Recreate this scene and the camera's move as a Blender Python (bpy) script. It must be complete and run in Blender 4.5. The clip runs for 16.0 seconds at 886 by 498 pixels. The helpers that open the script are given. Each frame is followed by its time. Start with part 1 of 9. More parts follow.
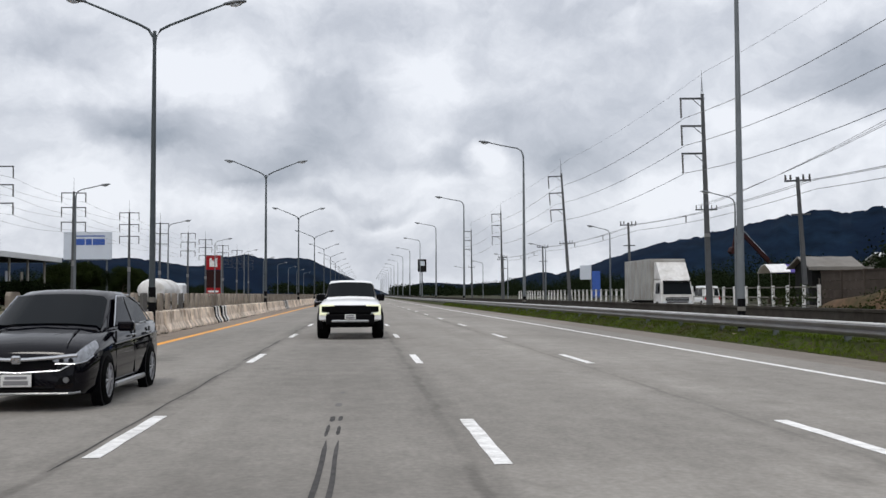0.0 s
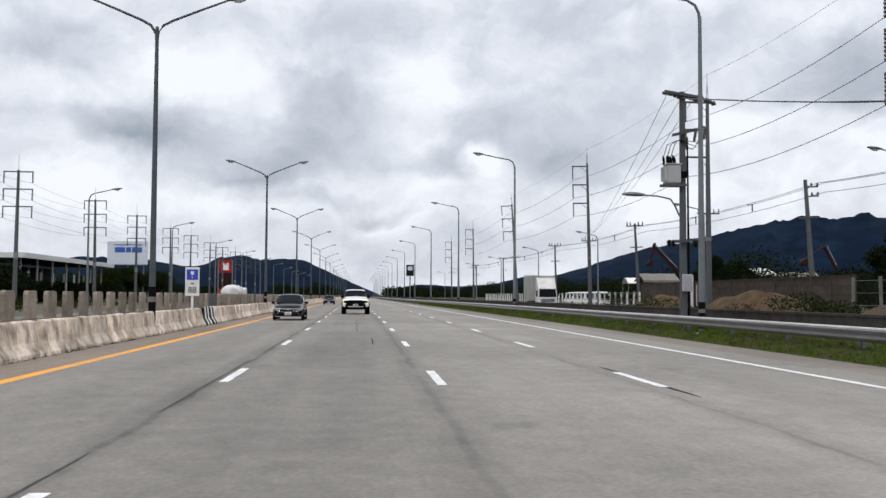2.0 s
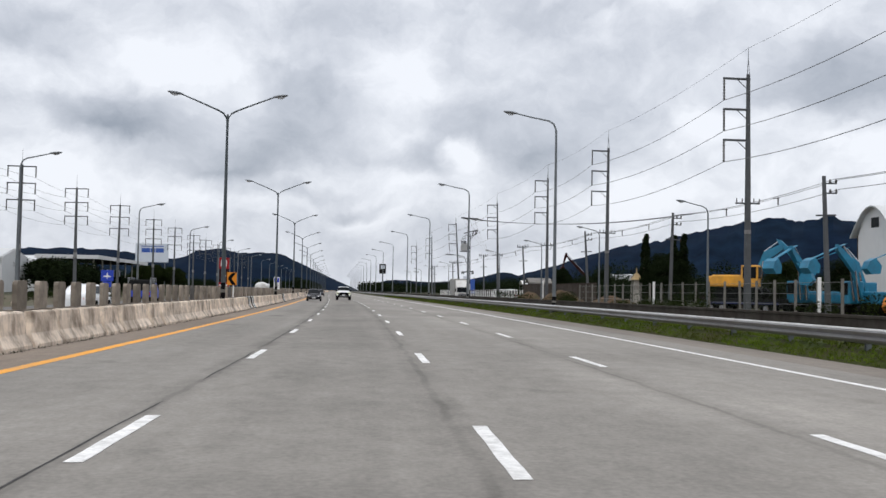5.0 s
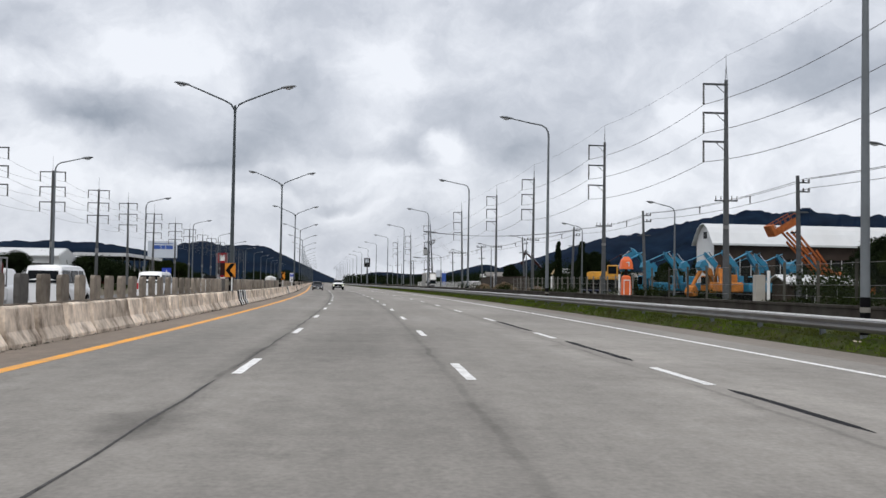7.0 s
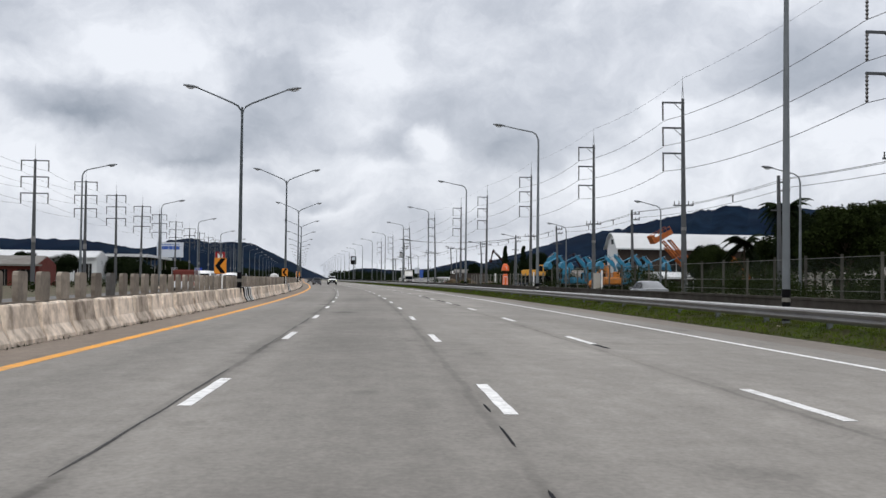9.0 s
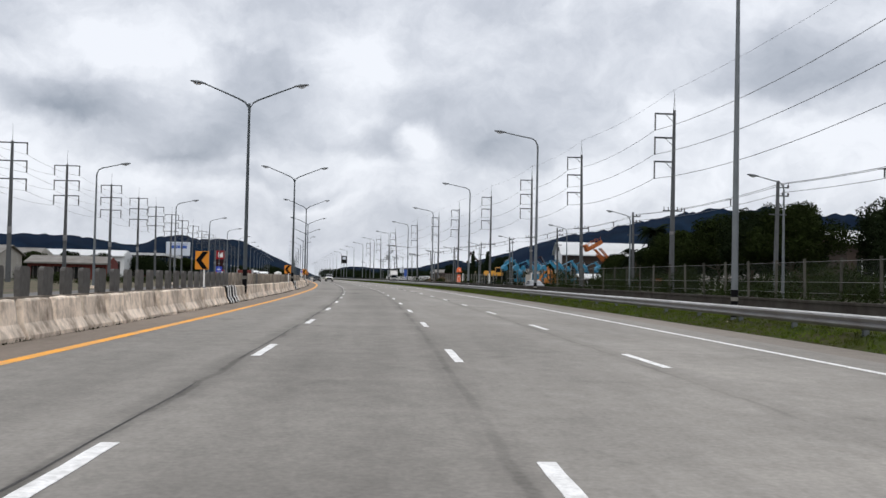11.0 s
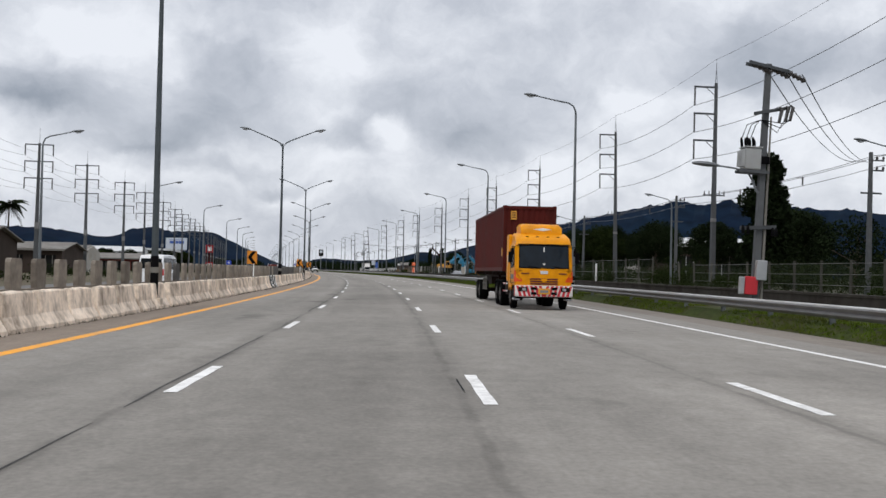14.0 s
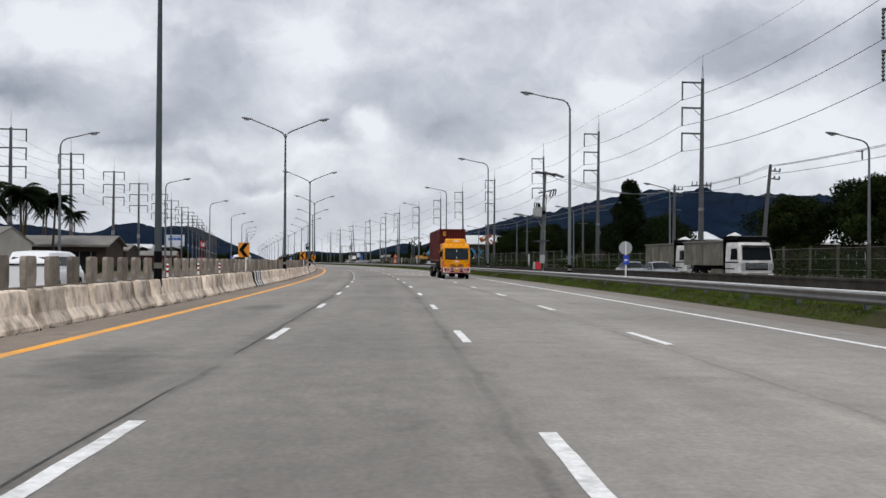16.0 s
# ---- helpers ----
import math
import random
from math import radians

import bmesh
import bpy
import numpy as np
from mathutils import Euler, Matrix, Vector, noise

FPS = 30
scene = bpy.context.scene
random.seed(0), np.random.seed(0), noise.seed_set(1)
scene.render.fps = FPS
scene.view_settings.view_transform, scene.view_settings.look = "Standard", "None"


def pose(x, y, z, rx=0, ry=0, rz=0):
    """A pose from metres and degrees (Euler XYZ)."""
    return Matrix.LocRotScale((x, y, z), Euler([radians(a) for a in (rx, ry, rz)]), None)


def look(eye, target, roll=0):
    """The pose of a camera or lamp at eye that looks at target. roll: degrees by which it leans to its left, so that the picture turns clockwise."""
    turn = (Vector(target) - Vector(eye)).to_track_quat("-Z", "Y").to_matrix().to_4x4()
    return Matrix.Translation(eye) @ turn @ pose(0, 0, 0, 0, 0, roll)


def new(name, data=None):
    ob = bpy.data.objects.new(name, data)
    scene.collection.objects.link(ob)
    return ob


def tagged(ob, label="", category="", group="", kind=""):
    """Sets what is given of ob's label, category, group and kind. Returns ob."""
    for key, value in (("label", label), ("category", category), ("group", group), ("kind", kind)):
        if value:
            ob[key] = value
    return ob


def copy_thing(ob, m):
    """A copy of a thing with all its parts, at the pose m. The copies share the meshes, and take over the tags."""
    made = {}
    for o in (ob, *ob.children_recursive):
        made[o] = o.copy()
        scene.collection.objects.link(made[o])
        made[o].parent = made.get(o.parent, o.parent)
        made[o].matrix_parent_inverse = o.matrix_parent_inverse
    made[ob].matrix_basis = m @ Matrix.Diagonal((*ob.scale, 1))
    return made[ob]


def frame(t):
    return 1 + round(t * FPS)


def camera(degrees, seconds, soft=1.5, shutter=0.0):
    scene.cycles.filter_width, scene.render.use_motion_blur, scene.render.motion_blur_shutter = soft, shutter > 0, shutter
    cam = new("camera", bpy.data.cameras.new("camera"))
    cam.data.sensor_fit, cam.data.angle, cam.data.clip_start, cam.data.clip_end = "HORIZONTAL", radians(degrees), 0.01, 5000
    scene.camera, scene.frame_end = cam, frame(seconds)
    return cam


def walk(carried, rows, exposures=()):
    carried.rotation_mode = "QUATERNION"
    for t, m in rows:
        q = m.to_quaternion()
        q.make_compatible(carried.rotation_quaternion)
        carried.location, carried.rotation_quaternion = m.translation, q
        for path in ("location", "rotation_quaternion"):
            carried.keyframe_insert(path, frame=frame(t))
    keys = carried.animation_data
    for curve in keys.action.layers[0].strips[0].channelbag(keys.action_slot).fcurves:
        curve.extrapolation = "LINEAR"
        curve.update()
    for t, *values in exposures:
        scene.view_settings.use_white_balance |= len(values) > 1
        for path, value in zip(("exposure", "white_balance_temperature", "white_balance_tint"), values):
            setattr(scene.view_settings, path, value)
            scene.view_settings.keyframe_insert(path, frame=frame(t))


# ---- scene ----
cam = camera(48.33, 16.0)

PATH = [
    (0, (-1.156, -8.149, 1.405), (-0.3527, 1.8085, 1.8635), -0.18),
    (0.5, (-1.185, -19.075, 1.405), (-0.3810, -9.1177, 1.8650), -0.04),
    (1, (-1.224, -30.479, 1.405), (-0.4065, -20.5237, 1.8688), -0.01),
    (1.5, (-1.347, -40.868, 1.405), (-0.5172, -30.9137, 1.8679), 0.15),
    (2, (-1.471, -51.607, 1.405), (-0.6072, -41.6556, 1.8818), 0.28),
    (2.5, (-1.715, -61.997, 1.405), (-0.8012, -52.0498, 1.8801), 0.38),
    (3, (-1.865, -73.131, 1.405), (-0.9288, -63.1860, 1.8663), 0.41),
    (3.5, (-2.193, -83.422, 1.405), (-1.2012, -73.4812, 1.8548), 0.63),
    (4, (-2.405, -94.338, 1.405), (-1.3808, -84.4015, 1.8635), 0.89),
    (6.5, (-4.726, -147.035, 1.405), (-3.5111, -137.1159, 1.7693), 0.89),
    (7, (-5.455, -158.315, 1.405), (-4.1947, -148.4011, 1.7577), 0.91),
    (7.5, (-6.181, -168.880, 1.405), (-4.8509, -158.9746, 1.7408), 0.97),
    (8, (-6.939, -180.103, 1.405), (-5.5707, -170.2028, 1.7287), 0.78),
    (8.5, (-7.692, -190.568, 1.405), (-6.2981, -180.6706, 1.7244), 0.80),
    (9, (-8.483, -202.014, 1.405), (-7.0706, -192.1195, 1.7159), 0.65),
    (11.5, (-13.414, -254.978, 1.405), (-11.8434, -245.1070, 1.7080), 1.38),
    (12, (-14.664, -266.049, 1.405), (-13.0352, -256.1878, 1.7196), 1.40),
    (12.5, (-15.840, -276.306, 1.405), (-14.1581, -266.4532, 1.7165), 1.62),
    (13, (-17.171, -287.455, 1.405), (-15.4372, -277.6110, 1.7016), 1.57),
    (13.5, (-18.556, -297.885, 1.405), (-16.7593, -288.0508, 1.6707), 1.37),
    (14, (-20.068, -309.405, 1.405), (-18.2421, -299.5753, 1.6266), 1.20),
    (14.5, (-21.616, -319.623, 1.405), (-19.7265, -309.8048, 1.6100), 1.13),
    (15, (-23.272, -330.549, 1.405), (-21.3468, -320.7375, 1.5674), 0.74),
    (15.5, (-24.952, -340.739, 1.405), (-22.9743, -330.9370, 1.5412), 0.57),
    (16, (-26.691, -351.590, 1.405), (-24.6769, -341.7958, 1.5334), 0.27),
]
walk(cam, [(t, look(eye, target, roll)) for t, eye, target, roll in PATH],
     exposures=[(0.0, 0.0), (1.0, 0.05), (2.5, 0.12), (4.0, 0.08), (6.5, 0.03), (9.0, 0.0), (11.5, 0.05), (13.0, 0.02), (14.0, -0.05), (16.0, -0.07)])

# ---------------------------------------------------------------- the line of the motorway
# curvature of the centre line (1/m) at stations s (m); s grows in the direction the camera looks
BEND = [(-370, -4.70e-4), (-320, -4.67e-4), (-270, -6.07e-4), (-220, -5.15e-4), (-170, -4.76e-4), (-120, -4.91e-4), (-70, -4.26e-4),
        (-20, -1.98e-4), (30, -0.88e-4), (80, 0.11e-4), (130, 0.32e-4), (180, 0.32e-4), (250, 0.32e-4), (450, 0.0)]
S_GRID = np.arange(-560, 2401, 1.0)
_turn = np.cumsum(np.interp(S_GRID, [b[0] for b in BEND], [b[1] for b in BEND]))
_turn -= np.interp(0, S_GRID, _turn)
_px, _py = np.cumsum(np.sin(_turn)), np.cumsum(np.cos(_turn))
_px -= np.interp(0, S_GRID, _px)
_py -= np.interp(0, S_GRID, _py)


def heading(s):
    return float(np.interp(s, S_GRID, _turn))


def at(s, e, z=0.0):
    """The point at station s, e metres to the right of the lane line that is the origin."""
    a = heading(s)
    return Vector((float(np.interp(s, S_GRID, _px)) + e * math.cos(a), float(np.interp(s, S_GRID, _py)) - e * math.sin(a), z))


def stand(s, e, z=0.0, turn=0.0):
    """Pose at a station whose y axis runs along the road (plus turn degrees)."""
    return Matrix.Translation(at(s, e, z)) @ Matrix.Rotation(-heading(s) + radians(turn), 4, "Z")

# ---------------------------------------------------------------- sky and sun: broken overcast
world = bpy.data.worlds.new("sky")
scene.world = world
world.use_nodes = True
WT = world.node_tree


def wn(kind, operation="", clamp=False):
    n = WT.nodes.new(kind)
    if operation:
        n.operation = operation
    if clamp:
        n.use_clamp = True
    return n


def wl(a, b):
    WT.links.new(a, b)


SUN_EL, SUN_TURN = 58, 205
sky = wn("ShaderNodeTexSky")
sky.sky_type, sky.sun_disc = "NISHITA", False
sky.sun_elevation, sky.sun_rotation = radians(SUN_EL), radians(SUN_TURN)
sky.air_density, sky.dust_density = 1.2, 3.0
tc = wn("ShaderNodeTexCoord")
# ragged edges: the direction is stirred a little before the cloud banks are laid out
stir = wn("ShaderNodeTexNoise")
stir.inputs["Scale"].default_value, stir.inputs["Detail"].default_value, stir.inputs["Roughness"].default_value = 8.0, 8.0, 0.55
wl(tc.outputs["Generated"], stir.inputs["Vector"])
centred = wn("ShaderNodeVectorMath", operation="SUBTRACT")
centred.inputs[1].default_value = (0.5, 0.5, 0.5)
wl(stir.outputs["Color"], centred.inputs[0])
shift = wn("ShaderNodeVectorMath", operation="SCALE")
shift.inputs["Scale"].default_value = 0.10
wl(centred.outputs[0], shift.inputs[0])
warped = wn("ShaderNodeVectorMath", operation="ADD")
wl(tc.outputs["Generated"], warped.inputs[0])
wl(shift.outputs[0], warped.inputs[1])
# cloud banks: azimuth, height, half width, half height, depth of grey (negative: a bright gap)
BANKS = [(-0.2, 0.159, 0.086, 0.03, 0.5), (-0.216, 0.142, 0.063, 0.013, 0.25), (-0.06, 0.147, 0.08, 0.043, 0.38),
         (-0.099, 0.127, 0.046, 0.017, 0.28), (-0.031, 0.193, 0.069, 0.04, 0.28), (0.121, 0.168, 0.06, 0.035, 0.36),
         (0.083, 0.132, 0.049, 0.019, 0.42), (0.24, 0.166, 0.086, 0.045, 0.29), (0.209, 0.133, 0.054, 0.022, 0.36),
         (0.305, 0.221, 0.074, 0.034, 0.16), (0.477, 0.217, 0.069, 0.034, 0.45), (0.432, 0.19, 0.063, 0.016, 0.25),
         (-0.297, 0.243, 0.057, 0.031, 0.32), (-0.003, 0.27, 0.069, 0.031, 0.34), (0.182, 0.283, 0.109, 0.029, 0.16),
         (0.02, 0.085, 0.034, 0.008, 0.35), (-0.11, 0.115, 0.046, 0.009, 0.25), (0.575, 0.185, 0.086, 0.034, 0.4), (0.653, 0.205, 0.086, 0.034, 0.3),
         (-0.048, 0.1, 0.08, 0.009, 0.2), (0.37, 0.25, 0.052, 0.023, 0.25), (-0.373, 0.18, 0.069, 0.034, 0.35), (0.124, 0.136, 0.022, 0.015, -0.55),
         (-0.176, 0.218, 0.063, 0.034, -0.22), (0.055, 0.222, 0.04, 0.04, -0.3), (0.369, 0.167, 0.046, 0.029, -0.28),
         (-0.244, 0.088, 0.126, 0.023, -0.18), (0.287, 0.098, 0.114, 0.023, -0.15), (-0.335, 0.194, 0.04, 0.029, -0.2), (-0.1, 0.045, 0.4, 0.035, 0.16), (0.35, 0.05, 0.4, 0.04, 0.16)]
total = None
for az, el, hw, hh, depth in BANKS:
    off = wn("ShaderNodeVectorMath", operation="SUBTRACT")
    off.inputs[1].default_value = (math.sin(az) * math.cos(el), 0, math.sin(el))
    wl(warped.outputs[0], off.inputs[0])
    fit_in = wn("ShaderNodeVectorMath", operation="MULTIPLY")
    fit_in.inputs[1].default_value = (1 / (hw * 1.5), 0, 1 / (hh * 1.5))
    wl(off.outputs[0], fit_in.inputs[0])
    far = wn("ShaderNodeVectorMath", operation="LENGTH")
    wl(fit_in.outputs[0], far.inputs[0])
    soft_edge = wn("ShaderNodeMapRange")
    soft_edge.interpolation_type = "SMOOTHSTEP"
    for i, v in ((1, 1.0), (2, 0.0), (3, 0.0), (4, depth * 1.15)):
        soft_edge.inputs[i].default_value = v
    wl(far.outputs["Value"], soft_edge.inputs[0])
    if total is None:
        total = soft_edge.outputs[0]
    else:
        add = wn("ShaderNodeMath", operation="ADD")
        wl(total, add.inputs[0])
        wl(soft_edge.outputs[0], add.inputs[1])
        total = add.outputs[0]
# billows over everything
flat = wn("ShaderNodeVectorMath", operation="MULTIPLY")
flat.inputs[1].default_value = (1.0, 1.0, 1.5)
wl(warped.outputs[0], flat.inputs[0])
billow = wn("ShaderNodeTexNoise")
billow.inputs["Scale"].default_value, billow.inputs["Detail"].default_value, billow.inputs["Roughness"].default_value = 8.0, 10.0, 0.60
wl(flat.outputs[0], billow.inputs["Vector"])
amount = wn("ShaderNodeMapRange")
for i, v in ((1, 0.3), (2, 0.7), (3, -0.13), (4, 0.33)):
    amount.inputs[i].default_value = v
wl(billow.outputs["Fac"], amount.inputs[0])
# rounded puffs and fine wisps inside the banks
puff = wn("ShaderNodeTexVoronoi")
puff.feature = "SMOOTH_F1"
puff.inputs["Scale"].default_value, puff.inputs["Smoothness"].default_value, puff.inputs["Detail"].default_value = 9.0, 0.6, 3.0
puff.inputs["Roughness"].default_value = 0.6
wl(flat.outputs[0], puff.inputs["Vector"])
puffs = wn("ShaderNodeMapRange")
for i, v in ((1, 0.1), (2, 0.75), (3, -0.27), (4, 0.07)):
    puffs.inputs[i].default_value = v
wl(puff.outputs["Distance"], puffs.inputs[0])
wisp = wn("ShaderNodeTexNoise")
wisp.inputs["Scale"].default_value, wisp.inputs["Detail"].default_value, wisp.inputs["Roughness"].default_value = 24.0, 8.0, 0.6
wl(flat.outputs[0], wisp.inputs["Vector"])
wisps = wn("ShaderNodeMapRange")
for i, v in ((1, 0.3), (2, 0.7), (3, -0.10), (4, 0.08)):
    wisps.inputs[i].default_value = v
wl(wisp.outputs["Fac"], wisps.inputs[0])
detail = wn("ShaderNodeMath", operation="ADD")
wl(puffs.outputs[0], detail.inputs[0])
wl(wisps.outputs[0], detail.inputs[1])
detail2 = wn("ShaderNodeMath", operation="ADD")
wl(detail.outputs[0], detail2.inputs[0])
wl(amount.outputs[0], detail2.inputs[1])
grey = wn("ShaderNodeMath", operation="ADD", clamp=True)
wl(total, grey.inputs[0])
wl(detail2.outputs[0], grey.inputs[1])
ramp = wn("ShaderNodeValToRGB")
ramp.color_ramp.elements[0].position, ramp.color_ramp.elements[0].color = 0.0, (0.905, 0.935, 1.0, 1)
ramp.color_ramp.elements[1].position, ramp.color_ramp.elements[1].color = 1.0, (0.33, 0.37, 0.44, 1)
mid = ramp.color_ramp.elements.new(0.45)
mid.color = (0.60, 0.635, 0.71, 1)
wl(grey.outputs[0], ramp.inputs[0])
# an overcast sky grows brighter towards the zenith
split = wn("ShaderNodeSeparateXYZ")
wl(tc.outputs["Generated"], split.inputs[0])
rise = wn("ShaderNodeMapRange")
for i, v in ((1, 0.30), (2, 0.95), (3, 1.0), (4, 1.35)):
    rise.inputs[i].default_value = v
wl(split.outputs["Z"], rise.inputs[0])
clouds = wn("ShaderNodeVectorMath", operation="SCALE")
wl(ramp.outputs[0], clouds.inputs[0])
wl(rise.outputs[0], clouds.inputs["Scale"])
cover = wn("ShaderNodeMix")
cover.data_type = "RGBA"
cover.inputs["Factor"].default_value = 0.93
clear = wn("ShaderNodeVectorMath", operation="SCALE")
clear.inputs["Scale"].default_value = 0.10
wl(sky.outputs[0], clear.inputs[0])
wl(clear.outputs[0], cover.inputs[6])
wl(clouds.outputs[0], cover.inputs[7])
wl(cover.outputs[2], WT.nodes["Background"].inputs[0])
WT.nodes["Background"].inputs[1].default_value = 1.0

sun = new("sun", bpy.data.lights.new("sun", "SUN"))
sun.data.energy, sun.data.angle, sun.data.color = 1.0, radians(14), (1.0, 0.96, 0.9)
_a, _b = radians(SUN_EL), radians(SUN_TURN)
sun.matrix_world = look((0, 0, 0), (-math.sin(_b) * math.cos(_a), -math.cos(_b) * math.cos(_a), -math.sin(_a)))
sun.location = (0, 0, 60)


# ---------------------------------------------------------------- materials
def mat(name, col, rough=0.7, metal=0.0, vary=0.25, scale=3.0, dirt=None, dirt_amount=0.0, dirt_scale=0.6, bump=0.0, bump_scale=30.0,
        stretch=(1, 1, 1), each=0.0, coat=0.0, uv=False, gloss=None):
    """Procedural paint: fine grain and broad stains in metres of the object's own space."""
    m = bpy.data.materials.new(name)
    m.use_nodes = True
    t = m.node_tree
    b = t.nodes["Principled BSDF"]
    b.inputs["Roughness"].default_value, b.inputs["Metallic"].default_value = rough, metal
    b.inputs["Specular IOR Level"].default_value = gloss if gloss is not None else (0.5 if rough < 0.6 else 0.15)
    b.inputs["Coat Weight"].default_value = coat
    b.inputs["Coat Roughness"].default_value = 0.06
    co = t.nodes.new("ShaderNodeTexCoord")
    mp = t.nodes.new("ShaderNodeMapping")
    mp.inputs["Scale"].default_value = stretch
    t.links.new(co.outputs["UV" if uv else "Object"], mp.inputs[0])
    info = t.nodes.new("ShaderNodeObjectInfo")
    shift_ = t.nodes.new("ShaderNodeVectorMath")
    shift_.operation = "MULTIPLY_ADD"
    t.links.new(info.outputs["Random"], shift_.inputs[0])
    shift_.inputs[1].default_value = (37, 53, 71) if each else (0, 0, 0)
    t.links.new(mp.outputs[0], shift_.inputs[2])
    grain = t.nodes.new("ShaderNodeTexNoise")
    grain.inputs["Scale"].default_value, grain.inputs["Detail"].default_value, grain.inputs["Roughness"].default_value = scale, 8, 0.6
    t.links.new(shift_.outputs[0], grain.inputs["Vector"])
    mr = t.nodes.new("ShaderNodeMapRange")
    for i, v in ((1, 0.3), (2, 0.7), (3, 1 - vary), (4, 1 + vary)):
        mr.inputs[i].default_value = v
    t.links.new(grain.outputs["Fac"], mr.inputs[0])
    colour = t.nodes.new("ShaderNodeVectorMath")
    colour.operation = "SCALE"
    colour.inputs[0].default_value = col
    t.links.new(mr.outputs[0], colour.inputs["Scale"])
    last = colour.outputs[0]
    if dirt:
        big = t.nodes.new("ShaderNodeTexNoise")
        big.inputs["Scale"].default_value, big.inputs["Detail"].default_value, big.inputs["Roughness"].default_value = dirt_scale, 6, 0.65
        t.links.new(shift_.outputs[0], big.inputs["Vector"])
        mr2 = t.nodes.new("ShaderNodeMapRange")
        for i, v in ((1, 0.42), (2, 0.68), (3, 0.0), (4, dirt_amount)):
            mr2.inputs[i].default_value = v
        t.links.new(big.outputs["Fac"], mr2.inputs[0])
        mx = t.nodes.new("ShaderNodeMix")
        mx.data_type = "RGBA"
        t.links.new(mr2.outputs[0], mx.inputs[0])
        t.links.new(last, mx.inputs[6])
        mx.inputs[7].default_value = (*dirt, 1)
        last = mx.outputs[2]
    if each:
        mr3 = t.nodes.new("ShaderNodeMapRange")
        for i, v in ((1, 0.0), (2, 1.0), (3, 1 - each), (4, 1 + each)):
            mr3.inputs[i].default_value = v
        t.links.new(info.outputs["Random"], mr3.inputs[0])
        sc = t.nodes.new("ShaderNodeVectorMath")
        sc.operation = "SCALE"
        t.links.new(last, sc.inputs[0])
        t.links.new(mr3.outputs[0], sc.inputs["Scale"])
        last = sc.outputs[0]
    t.links.new(last, b.inputs["Base Color"])
    if bump:
        fine = t.nodes.new("ShaderNodeTexNoise")
        fine.inputs["Scale"].default_value, fine.inputs["Detail"].default_value = bump_scale, 5
        t.links.new(shift_.outputs[0], fine.inputs["Vector"])
        bp = t.nodes.new("ShaderNodeBump")
        bp.inputs["Strength"].default_value, bp.inputs["Distance"].default_value = bump, 0.01
        t.links.new(fine.outputs["Fac"], bp.inputs["Height"])
        t.links.new(bp.outputs[0], b.inputs["Normal"])
    return m


